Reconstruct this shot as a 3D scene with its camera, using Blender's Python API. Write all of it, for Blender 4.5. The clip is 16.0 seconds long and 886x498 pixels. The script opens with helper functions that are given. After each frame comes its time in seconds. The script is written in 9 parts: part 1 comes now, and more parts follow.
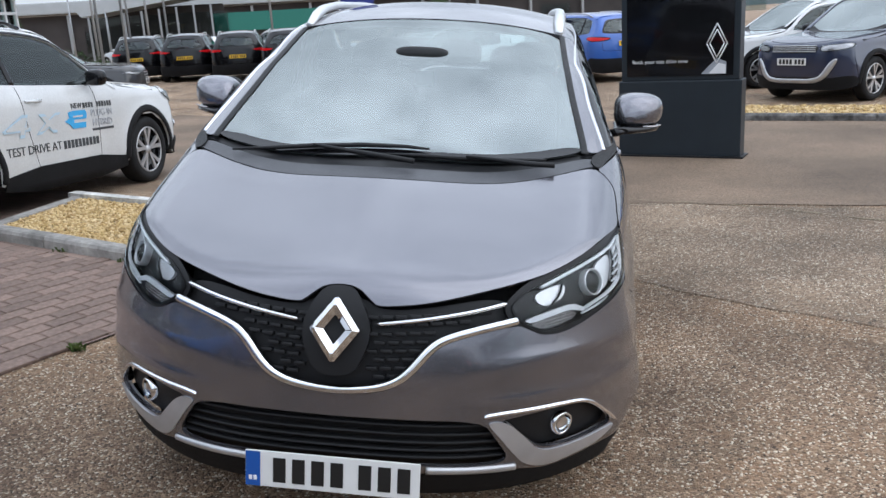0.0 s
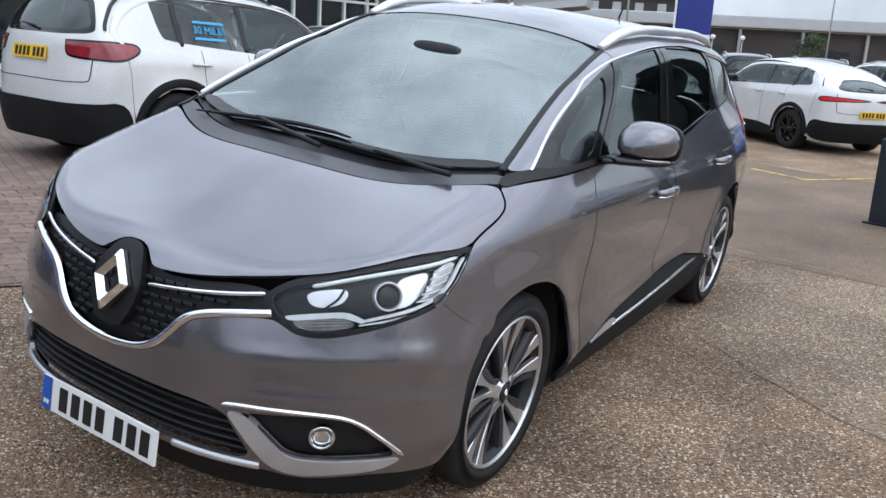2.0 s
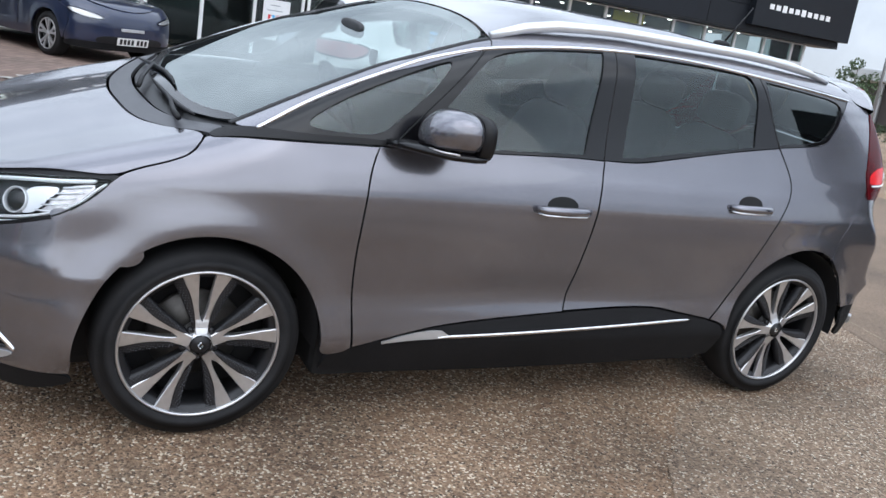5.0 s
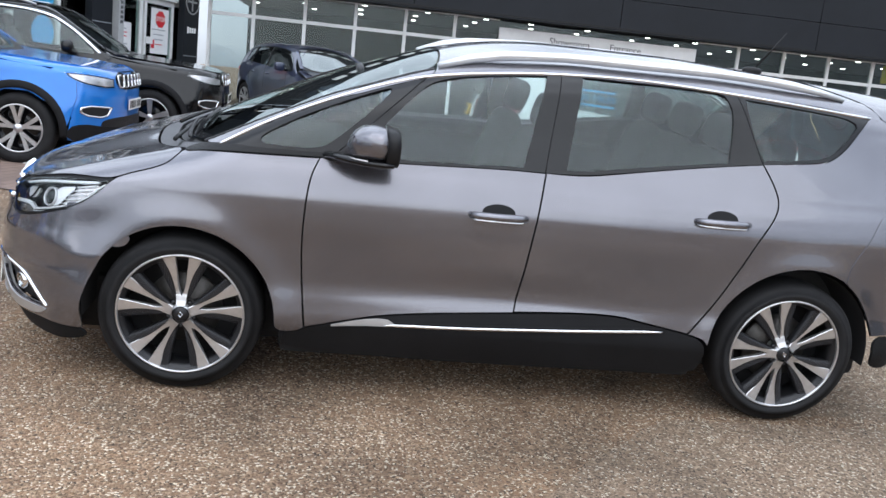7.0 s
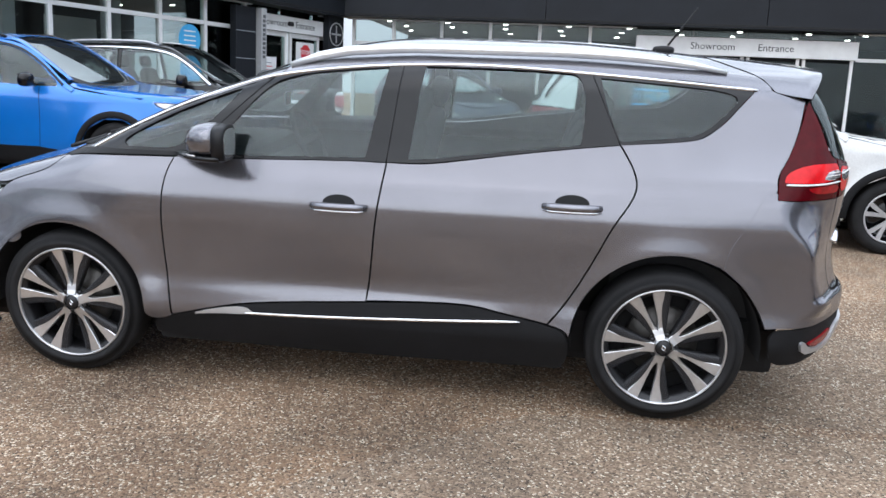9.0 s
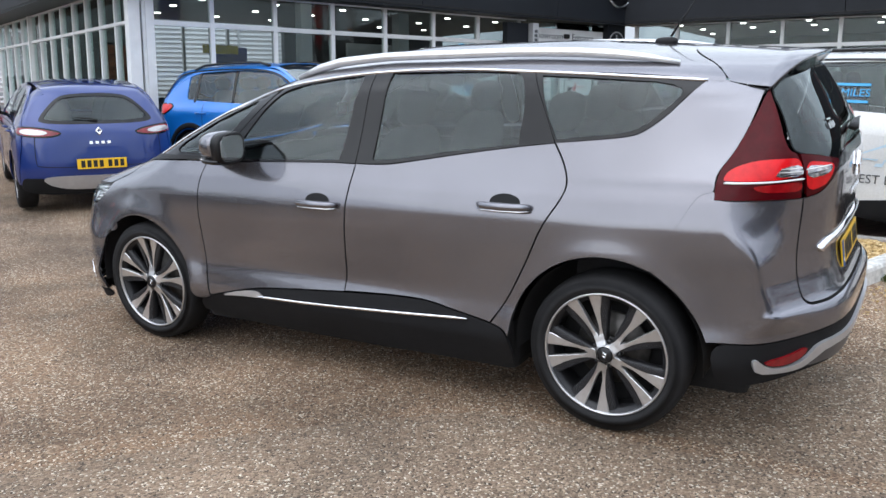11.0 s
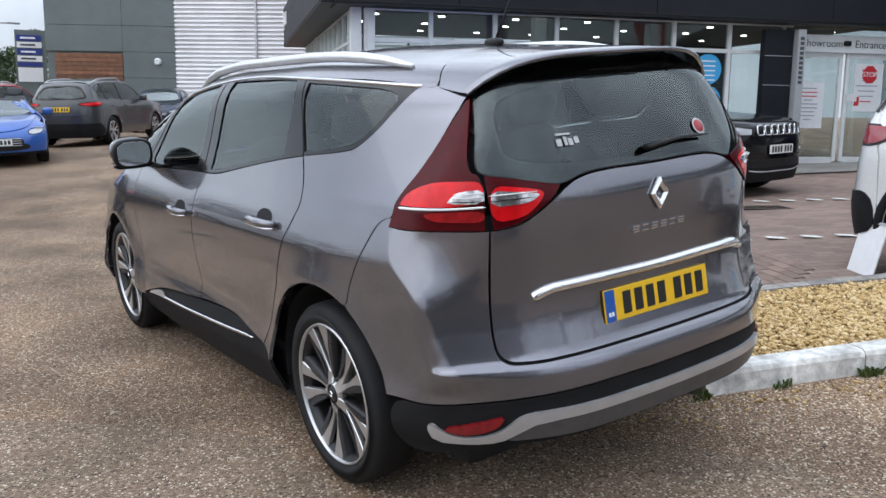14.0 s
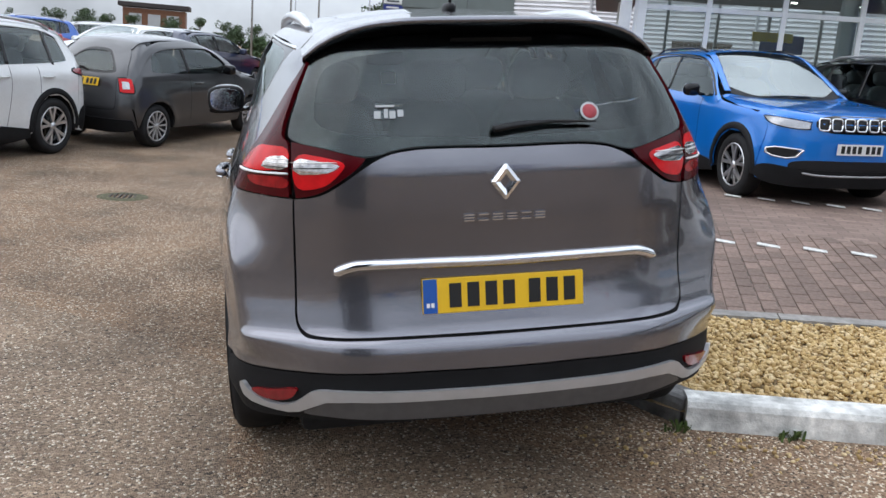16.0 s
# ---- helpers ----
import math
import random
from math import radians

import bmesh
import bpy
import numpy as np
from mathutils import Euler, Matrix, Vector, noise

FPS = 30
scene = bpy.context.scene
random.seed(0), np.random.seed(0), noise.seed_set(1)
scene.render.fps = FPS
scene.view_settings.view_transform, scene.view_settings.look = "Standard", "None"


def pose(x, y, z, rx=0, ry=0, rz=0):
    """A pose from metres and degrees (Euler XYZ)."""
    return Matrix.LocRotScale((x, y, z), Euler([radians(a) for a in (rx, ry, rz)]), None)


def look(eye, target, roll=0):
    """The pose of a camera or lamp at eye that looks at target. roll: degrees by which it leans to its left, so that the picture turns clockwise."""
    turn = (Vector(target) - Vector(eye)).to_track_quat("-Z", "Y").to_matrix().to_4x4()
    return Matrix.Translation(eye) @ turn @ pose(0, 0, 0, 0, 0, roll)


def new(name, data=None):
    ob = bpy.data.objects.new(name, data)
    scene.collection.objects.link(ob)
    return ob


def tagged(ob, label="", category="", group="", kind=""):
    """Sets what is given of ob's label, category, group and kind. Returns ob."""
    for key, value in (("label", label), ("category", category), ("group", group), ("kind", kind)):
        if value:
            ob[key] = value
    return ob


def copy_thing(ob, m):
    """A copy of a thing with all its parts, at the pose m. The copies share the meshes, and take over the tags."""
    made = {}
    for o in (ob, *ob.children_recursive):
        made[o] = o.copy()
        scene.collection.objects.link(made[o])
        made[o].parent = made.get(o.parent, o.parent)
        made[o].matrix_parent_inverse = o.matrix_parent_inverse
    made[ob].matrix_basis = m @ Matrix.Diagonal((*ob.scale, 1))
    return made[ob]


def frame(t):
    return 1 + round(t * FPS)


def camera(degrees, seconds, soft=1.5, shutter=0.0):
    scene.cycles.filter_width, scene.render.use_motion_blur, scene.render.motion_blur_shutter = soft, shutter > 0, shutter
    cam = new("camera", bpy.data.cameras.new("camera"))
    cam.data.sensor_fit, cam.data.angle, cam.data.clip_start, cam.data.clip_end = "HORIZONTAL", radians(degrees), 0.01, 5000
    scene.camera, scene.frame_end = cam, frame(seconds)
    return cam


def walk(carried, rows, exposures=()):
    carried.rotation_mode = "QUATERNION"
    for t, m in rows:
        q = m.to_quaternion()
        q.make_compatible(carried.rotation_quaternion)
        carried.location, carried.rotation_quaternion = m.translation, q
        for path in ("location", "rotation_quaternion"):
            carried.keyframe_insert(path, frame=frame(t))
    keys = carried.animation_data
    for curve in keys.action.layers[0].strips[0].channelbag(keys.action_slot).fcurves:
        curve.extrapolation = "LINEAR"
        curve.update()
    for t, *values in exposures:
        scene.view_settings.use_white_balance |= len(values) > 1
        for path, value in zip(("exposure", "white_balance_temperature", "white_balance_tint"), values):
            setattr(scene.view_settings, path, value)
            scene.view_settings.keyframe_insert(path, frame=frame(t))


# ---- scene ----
cam = camera(55.0, 16.0)
PATH = [
    (0, (0.637, -3.129, 1.612), (0.378, -1.214, 1.096), -3.5),
    (0.5, (0.994, -2.974, 1.589), (0.586, -1.08, 1.09), -2.3),
    (1, (1.399, -2.82, 1.544), (0.768, -0.985, 1.058), -0.4),
    (1.5, (1.731, -2.653, 1.53), (0.903, -0.897, 1.046), 1.8),
    (2, (2.047, -2.472, 1.51), (1.055, -0.801, 1.038), 3.2),
    (2.5, (2.382, -2.288, 1.501), (1.228, -0.725, 1.026), 5.4),
    (3, (2.623, -1.984, 1.475), (1.334, -0.526, 1.013), 7.9),
    (3.5, (2.859, -1.636, 1.466), (1.447, -0.293, 1.016), 8.3),
    (4, (3.066, -1.295, 1.437), (1.551, -0.061, 1.012), 8.3),
    (4.5, (3.313, -0.979, 1.456), (1.708, 0.13, 1.014), 9.2),
    (6.8, (4.5, 0.505, 1.436), (2.56, 0.813, 1.058), 5.6),
    (7, (4.532, 0.607, 1.427), (2.584, 0.876, 1.059), 6.0),
    (7.5, (4.561, 1.008, 1.449), (2.596, 1.111, 1.089), 5.5),
    (8, (4.666, 1.475, 1.42), (2.7, 1.456, 1.055), 4.4),
    (8.5, (4.612, 1.901, 1.396), (2.65, 1.793, 1.025), 2.9),
    (8.7, (4.611, 2.027, 1.41), (2.65, 1.881, 1.046), 2.8),
    (10.8, (4.288, 3.868, 1.414), (2.573, 2.897, 1.075), 0.1),
    (11, (4.188, 4.003, 1.414), (2.498, 2.989, 1.069), 0.2),
    (11.5, (3.904, 4.313, 1.348), (2.273, 3.198, 1.04), 0.7),
    (12, (3.653, 4.629, 1.378), (2.115, 3.393, 1.051), 0.3),
    (12.5, (3.325, 4.85, 1.403), (1.889, 3.5, 1.066), 0.4),
    (13, (2.967, 5.096, 1.403), (1.635, 3.638, 1.09), 0.2),
    (13.5, (2.641, 5.372, 1.419), (1.406, 3.832, 1.095), 0.7),
    (14, (2.296, 5.573, 1.41), (1.163, 3.956, 1.093), 0.7),
    (14.5, (1.954, 5.761, 1.416), (0.969, 4.049, 1.102), 1.1),
    (15, (1.548, 5.956, 1.461), (0.763, 4.152, 1.105), 1.5),
    (15.5, (1.122, 5.974, 1.478), (0.472, 4.124, 1.085), 2.4),
    (16, (0.741, 6.115, 1.491), (0.343, 4.203, 1.061), 4.5),
]
walk(cam, [(t, look(eye, target, roll)) for t, eye, target, roll in PATH], [(0, -.26, 6300, 10), (3, -.12, 6250, 10), (4.5, -.04, 6250, 10), (7, .06, 6350, 10), (8.5, .13, 6350, 10), (11, .02, 6400, 10), (12.5, -.09, 6400, 10), (14, -.16, 6350, 10), (15, -.22, 6400, 10), (16, -.21, 6450, 10)])

# ---- world and sun: a bright overcast day ----
world = bpy.data.worlds.new("overcast_sky")
scene.world = world
world.use_nodes = True
wn, wl = world.node_tree.nodes, world.node_tree.links
sky = wn.new("ShaderNodeTexSky")
sky.sky_type, sky.sun_disc = "NISHITA", False
sky.sun_elevation, sky.sun_rotation = radians(44), radians(96)
clouds = wn.new("ShaderNodeTexNoise")
clouds.inputs["Scale"].default_value, clouds.inputs["Detail"].default_value = 3.1, 8.0
clouds.inputs["Roughness"].default_value = 0.55
ramp = wn.new("ShaderNodeValToRGB")
ramp.color_ramp.elements[0].position, ramp.color_ramp.elements[0].color = 0.36, (5.5, 6.05, 6.95, 1)
ramp.color_ramp.elements[1].position, ramp.color_ramp.elements[1].color = 0.64, (10.9, 11.85, 13.2, 1)
blend = wn.new("ShaderNodeMix")
blend.data_type = "RGBA"
blend.inputs[0].default_value = 0.86
wl.new(clouds.outputs["Fac"], ramp.inputs["Fac"])
wl.new(sky.outputs["Color"], blend.inputs[6])
wl.new(ramp.outputs["Color"], blend.inputs[7])
# an overcast sky is brighter overhead than at the horizon
way = wn.new("ShaderNodeTexCoord")
split = wn.new("ShaderNodeSeparateXYZ")
high = wn.new("ShaderNodeMapRange")
high.inputs["From Min"].default_value, high.inputs["From Max"].default_value = 0.0, 0.9
high.inputs["To Min"].default_value, high.inputs["To Max"].default_value = 0.76, 1.95
dome = wn.new("ShaderNodeVectorMath")
dome.operation = "SCALE"
wl.new(way.outputs["Generated"], split.inputs["Vector"])
wl.new(split.outputs["Z"], high.inputs["Value"])
# the cloud is thinner towards the sun
side = wn.new("ShaderNodeVectorMath")
side.operation = "DOT_PRODUCT"
side.inputs[1].default_value = (0.72, -0.07, 0.69)
thin = wn.new("ShaderNodeMapRange")
thin.interpolation_type = "SMOOTHSTEP"
thin.inputs["From Min"].default_value, thin.inputs["From Max"].default_value = -0.3, 1.0
thin.inputs["To Min"].default_value, thin.inputs["To Max"].default_value = 1.06, 1.18
both_ways = wn.new("ShaderNodeMath")
both_ways.operation = "MULTIPLY"
wl.new(way.outputs["Generated"], side.inputs[0])
wl.new(side.outputs["Value"], thin.inputs["Value"])
wl.new(high.outputs["Result"], both_ways.inputs[0])
wl.new(thin.outputs["Result"], both_ways.inputs[1])
wl.new(blend.outputs[2], dome.inputs[0])
wl.new(both_ways.outputs["Value"], dome.inputs["Scale"])
wl.new(dome.outputs["Vector"], wn["Background"].inputs["Color"])
wn["Background"].inputs["Strength"].default_value = 0.115
sun = new("sun", bpy.data.lights.new("sun", "SUN"))
sun.data.energy, sun.data.angle, sun.data.color = 1.15, radians(85), (1.0, 0.98, 0.95)
sun.matrix_world = look((0, 0, 0), (-1.05, 0.10, -1.0))

# ---- materials ----
MATS = {}


def material(name, color, rough=0.5, metal=0.0, grain=0.0, grain_scale=30.0, bump=0.0, bump_scale=120.0, coat=0.0, spec=0.5, vary=0.0, emit=0.0, stain=0.0, stain_scale=1.3):
    """A principled material with two scales of colour variation and a fine bump."""
    if name in MATS:
        return MATS[name]
    m = MATS[name] = bpy.data.materials.new(name)
    m.use_nodes = True
    n, l = m.node_tree.nodes, m.node_tree.links
    b = n["Principled BSDF"]
    b.inputs["Base Color"].default_value = (*color, 1)
    b.inputs["Roughness"].default_value, b.inputs["Metallic"].default_value = rough, metal
    b.inputs["Coat Weight"].default_value, b.inputs["Specular IOR Level"].default_value = coat, spec
    b.inputs["Coat Roughness"].default_value = 0.03
    if emit:
        b.inputs["Emission Color"].default_value, b.inputs["Emission Strength"].default_value = (*color, 1), emit
    tc = n.new("ShaderNodeTexCoord")
    last = None
    for amount, scale, detail in ((grain, grain_scale, 4.0), (stain, stain_scale, 5.0)):
        if amount:
            t = n.new("ShaderNodeTexNoise")
            t.inputs["Scale"].default_value, t.inputs["Detail"].default_value = scale, detail
            l.new(tc.outputs["Object"], t.inputs["Vector"])
            mr = n.new("ShaderNodeMapRange")
            mr.inputs["From Min"].default_value, mr.inputs["From Max"].default_value = 0.3, 0.7
            mr.inputs["To Min"].default_value, mr.inputs["To Max"].default_value = 1 - amount, 1 + amount
            l.new(t.outputs["Fac"], mr.inputs["Value"])
            mx = n.new("ShaderNodeVectorMath")
            mx.operation = "SCALE"
            if last is None:
                mx.inputs[0].default_value = color
            else:
                l.new(last, mx.inputs[0])
            l.new(mr.outputs["Result"], mx.inputs["Scale"])
            last = mx.outputs["Vector"]
    if vary:
        oi = n.new("ShaderNodeObjectInfo")
        mr = n.new("ShaderNodeMapRange")
        mr.inputs["To Min"].default_value, mr.inputs["To Max"].default_value = 1 - vary, 1 + vary
        l.new(oi.outputs["Random"], mr.inputs["Value"])
        mx = n.new("ShaderNodeVectorMath")
        mx.operation = "SCALE"
        if last is None:
            mx.inputs[0].default_value = color
        else:
            l.new(last, mx.inputs[0])
        l.new(mr.outputs["Result"], mx.inputs["Scale"])
        last = mx.outputs["Vector"]
    if last is not None:
        l.new(last, b.inputs["Base Color"])
    if bump:
        t = n.new("ShaderNodeTexNoise")
        t.inputs["Scale"].default_value, t.inputs["Detail"].default_value = bump_scale, 3.0
        l.new(tc.outputs["Object"], t.inputs["Vector"])
        bp = n.new("ShaderNodeBump")
        bp.inputs["Strength"].default_value, bp.inputs["Distance"].default_value = bump, 0.01
        l.new(t.outputs["Fac"], bp.inputs["Height"])
        l.new(bp.outputs["Normal"], b.inputs["Normal"])
    return m


def glass(name, tint, rough=0.0, power=1.0, ior=1.6):
    """A thin pane: tinted see-through with a sharp reflection."""
    if name in MATS:
        return MATS[name]
    m = MATS[name] = bpy.data.materials.new(name)
    m.use_nodes = True
    n, l = m.node_tree.nodes, m.node_tree.links
    n.remove(n["Principled BSDF"])
    see, gloss, mix = n.new("ShaderNodeBsdfTransparent"), n.new("ShaderNodeBsdfGlossy"), n.new("ShaderNodeMixShader")
    see.inputs["Color"].default_value = (*tint, 1)
    gloss.inputs["Roughness"].default_value = rough
    gloss.inputs["Color"].default_value = (power * 0.93, power, power * 0.99, 1)
    fr = n.new("ShaderNodeFresnel")
    fr.inputs["IOR"].default_value = ior
    l.new(fr.outputs["Fac"], mix.inputs["Fac"])
    l.new(see.outputs["BSDF"], mix.inputs[1])
    l.new(gloss.outputs["BSDF"], mix.inputs[2])
    l.new(mix.outputs["Shader"], n["Material Output"].inputs["Surface"])
    return m


def car_paint(name, color, flake=0.0, rough=0.32, metal=0.0):
    """Clear-coated paint with fine metallic flake and a film of road dust."""
    if name in MATS:
        return MATS[name]
    m = material(name, color, rough=rough, metal=metal, grain=0.05 + flake * 0.15, grain_scale=900.0 if flake else 60.0, coat=1.0, stain=0.06, stain_scale=2.2)
    n, l = m.node_tree.nodes, m.node_tree.links
    t = n.new("ShaderNodeTexNoise")
    t.inputs["Scale"].default_value, t.inputs["Detail"].default_value = 3.0, 6.0
    tc = n.new("ShaderNodeTexCoord")
    l.new(tc.outputs["Object"], t.inputs["Vector"])
    mr = n.new("ShaderNodeMapRange")
    mr.inputs["To Min"].default_value, mr.inputs["To Max"].default_value = 0.015, 0.075
    l.new(t.outputs["Fac"], mr.inputs["Value"])
    l.new(mr.outputs["Result"], n["Principled BSDF"].inputs["Coat Roughness"])
    return m


BLACK = material("black_plastic", (0.010, 0.010, 0.011), rough=0.5, spec=0.3, bump=0.15, bump_scale=700, grain=0.15, grain_scale=8)
GLOSS = material("gloss_black", (0.005, 0.005, 0.006), rough=0.10, spec=0.3, coat=0.2)
CLAD = material("grey_black_cladding", (0.009, 0.009, 0.010), rough=0.7, spec=0.2, bump=0.2, bump_scale=500, grain=0.2, grain_scale=5)
RUBBER = material("tyre_rubber", (0.013, 0.013, 0.014), rough=0.75, spec=0.3, grain=0.3, grain_scale=9, bump=0.1, bump_scale=200)
CHROME = material("chrome", (0.78, 0.78, 0.79), rough=0.06, metal=1.0, grain=0.04, grain_scale=20)
SATIN = material("satin_silver", (0.50, 0.50, 0.51), rough=0.32, metal=0.6, grain=0.06, grain_scale=15)
ALLOY = material("machined_alloy", (0.60, 0.60, 0.61), rough=0.30, metal=0.85, grain=0.06, grain_scale=40)
DARKALLOY = material("dark_alloy", (0.018, 0.018, 0.020), rough=0.4, metal=0.3, grain=0.1, grain_scale=30)
SCALE = material("scale_relief", (0.045, 0.045, 0.05), rough=0.35, metal=0.5, grain=0.1)
BRAKE = material("brake_metal", (0.10, 0.095, 0.09), rough=0.45, metal=0.8, grain=0.3, grain_scale=30)
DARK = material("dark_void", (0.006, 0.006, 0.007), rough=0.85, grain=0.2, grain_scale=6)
SEAT = material("seat_cloth", (0.075, 0.08, 0.085), rough=0.85, grain=0.2, grain_scale=80, bump=0.3, bump_scale=400)
CABIN = material("cabin_plastic", (0.028, 0.029, 0.031), rough=0.65, grain=0.15, grain_scale=10, bump=0.1, bump_scale=500)
LINING = material("pale_lining", (0.42, 0.42, 0.41), rough=0.85, grain=0.06, grain_scale=40)
CARGLASS = glass("car_glass", (0.80, 0.89, 0.88), ior=1.70)
SCREENGLASS = glass("screen_glass", (0.60, 0.69, 0.67), ior=3.5)
PRIVACY = glass("rear_glass", (0.58, 0.68, 0.67), ior=1.64)
LENS = glass("lamp_lens", (0.96, 0.97, 0.98), ior=1.3)
REDLENS = material("red_lens", (0.62, 0.006, 0.010), rough=0.22, spec=0.25, coat=0.25, grain=0.15, grain_scale=25)
MIDRED = material("mid_red_lens", (0.28, 0.005, 0.008), rough=0.2, spec=0.25, coat=0.3, grain=0.3, grain_scale=30)
DARKRED = material("dark_red_lens", (0.062, 0.0018, 0.004), rough=0.20, spec=0.15, coat=0.03, grain=0.15, grain_scale=25)
TAILCLEAR = material("clear_tail_lens", (0.52, 0.50, 0.50), rough=0.12, metal=0.8, coat=1.0, grain=0.5, grain_scale=45)
REFLECTOR = material("lamp_reflector", (0.86, 0.87, 0.88), rough=0.22, metal=0.4, grain=0.06, grain_scale=50)
DAYLIGHT = material("white_light_guide", (0.86, 0.88, 0.90), rough=0.18, coat=1.0, grain=0.03, grain_scale=60)
LAMPDARK = material("smoked_lamp_mask", (0.010, 0.011, 0.013), rough=0.3, grain=0.3, grain_scale=30, spec=0.3)
RIMBLACK = material("lamp_gasket", (0.006, 0.006, 0.007), rough=0.4, spec=0.3)
INDICATOR = material("ribbed_indicator", (0.24, 0.23, 0.225), rough=0.2, metal=0.4, coat=0.6, grain=0.3, grain_scale=60)
COWL = material("grey_cowl_plastic", (0.055, 0.056, 0.062), rough=0.38, grain=0.1, grain_scale=20, bump=0.1, bump_scale=500)
RAILSILVER = material("bright_rail_silver", (0.74, 0.75, 0.76), rough=0.28, metal=0.65, grain=0.05, grain_scale=15)
CLEARLENS = material("clear_lamp", (0.62, 0.60, 0.60), rough=0.15, metal=0.5, coat=1.0, grain=0.25, grain_scale=60)
WHITEPLATE = material("white_plate", (0.74, 0.74, 0.72), rough=0.4, grain=0.03, grain_scale=20)
YELLOWPLATE = material("yellow_plate", (0.80, 0.48, 0.012), rough=0.4, grain=0.04, grain_scale=20)
PLATEBLUE = material("plate_blue", (0.010, 0.085, 0.36), rough=0.4, grain=0.03)
INK = material("plate_ink", (0.008, 0.008, 0.008), rough=0.5)
POSTERGREYISH = material("pale_sticker", (0.42, 0.44, 0.44), rough=0.5, grain=0.1)
STICKERRED = material("sticker_red", (0.34, 0.03, 0.04), rough=0.4, grain=0.2, grain_scale=60)
WHITEINK = material("white_ink", (0.80, 0.80, 0.80), rough=0.5, grain=0.03)
BLUEINK = material("light_blue_ink", (0.05, 0.38, 0.72), rough=0.4, grain=0.05)
GREYINK = material("dark_grey_ink", (0.05, 0.055, 0.06), rough=0.5)


# ---- mesh tools ----
def mesh_object(name, verts, faces, mat, parent=None, label="", smooth=True, normals=None):
    me = bpy.data.meshes.new(name)
    me.from_pydata([tuple(map(float, v)) for v in verts], [], [tuple(int(i) for i in f) for f in faces])
    me.materials.append(mat)
    if smooth:
        me.polygons.foreach_set("use_smooth", [True] * len(me.polygons))
    if normals is not None:
        me.normals_split_custom_set_from_vertices([tuple(map(float, n)) for n in normals])
    me.update()
    ob = new(name, me)
    ob.parent = parent
    if label:
        ob["label"] = label
    return ob


def part(name, bm, mat, parent=None, label="", smooth=False):
    """Links a bmesh as one mesh object under its parent."""
    me = bpy.data.meshes.new(name)
    bm.to_mesh(me)
    bm.free()
    me.materials.append(mat)
    if smooth:
        me.polygons.foreach_set("use_smooth", [True] * len(me.polygons))
    ob = new(name, me)
    ob.parent = parent
    if label:
        ob["label"] = label
    return ob


def add_box(bm, cx, cy, cz, sx, sy, sz, bevel=0.0, m=None):
    """A box with rounded edges, added to bm."""
    made = bmesh.ops.create_cube(bm, size=1.0, matrix=Matrix.LocRotScale((cx, cy, cz), None, (sx, sy, sz)))["verts"]
    if bevel:
        edges = {e for v in made for e in v.link_edges}
        made = list({v for f in bmesh.ops.bevel(bm, geom=list(edges), offset=bevel, segments=2, affect="EDGES", profile=0.6)["faces"] for v in f.verts} | {v for v in made if v.is_valid})
    if m is not None:
        bmesh.ops.transform(bm, matrix=m, verts=made)
    return bm


def box(name, c, s, mat, parent=None, bevel=0.0, label="", m=None, smooth=False):
    return part(name, add_box(bmesh.new(), *c, *s, bevel, m), mat, parent, label, smooth)


def tube(name, pts, radius, mat, parent=None, label="", sides=8, flat=1.0):
    """A rounded bar along points; radius may be a list."""
    pts = [Vector(p) for p in pts]
    rad = radius if isinstance(radius, (list, tuple)) else [radius] * len(pts)
    verts, faces = [], []
    for i, p in enumerate(pts):
        d = (pts[min(i + 1, len(pts) - 1)] - pts[max(i - 1, 0)]).normalized()
        a = d.cross(Vector((0, 0, 1)))
        a = a.normalized() if a.length > 1e-3 else Vector((1, 0, 0))
        b = a.cross(d).normalized()
        for k in range(sides):
            t = 2 * math.pi * k / sides
            verts.append(p + rad[i] * (math.cos(t) * a + flat * math.sin(t) * b))
    for i in range(len(pts) - 1):
        for k in range(sides):
            q = (k + 1) % sides
            faces.append((i * sides + k, i * sides + q, (i + 1) * sides + q, (i + 1) * sides + k))
    faces.append(tuple(range(sides - 1, -1, -1)))
    faces.append(tuple((len(pts) - 1) * sides + k for k in range(sides)))
    return mesh_object(name, verts, faces, mat, parent, label)


def lathe(name, profile, mat, parent=None, label="", sides=48, m=None):
    """A body of revolution round the x axis, from (x, radius) points."""
    verts, faces = [], []
    for x, r in profile:
        for k in range(sides):
            t = 2 * math.pi * k / sides
            v = Vector((x, r * math.cos(t), r * math.sin(t)))
            verts.append(m @ v if m is not None else v)
    for i in range(len(profile) - 1):
        for k in range(sides):
            q = (k + 1) % sides
            faces.append((i * sides + k, i * sides + q, (i + 1) * sides + q, (i + 1) * sides + k))
    return mesh_object(name, verts, faces, mat, parent, label)


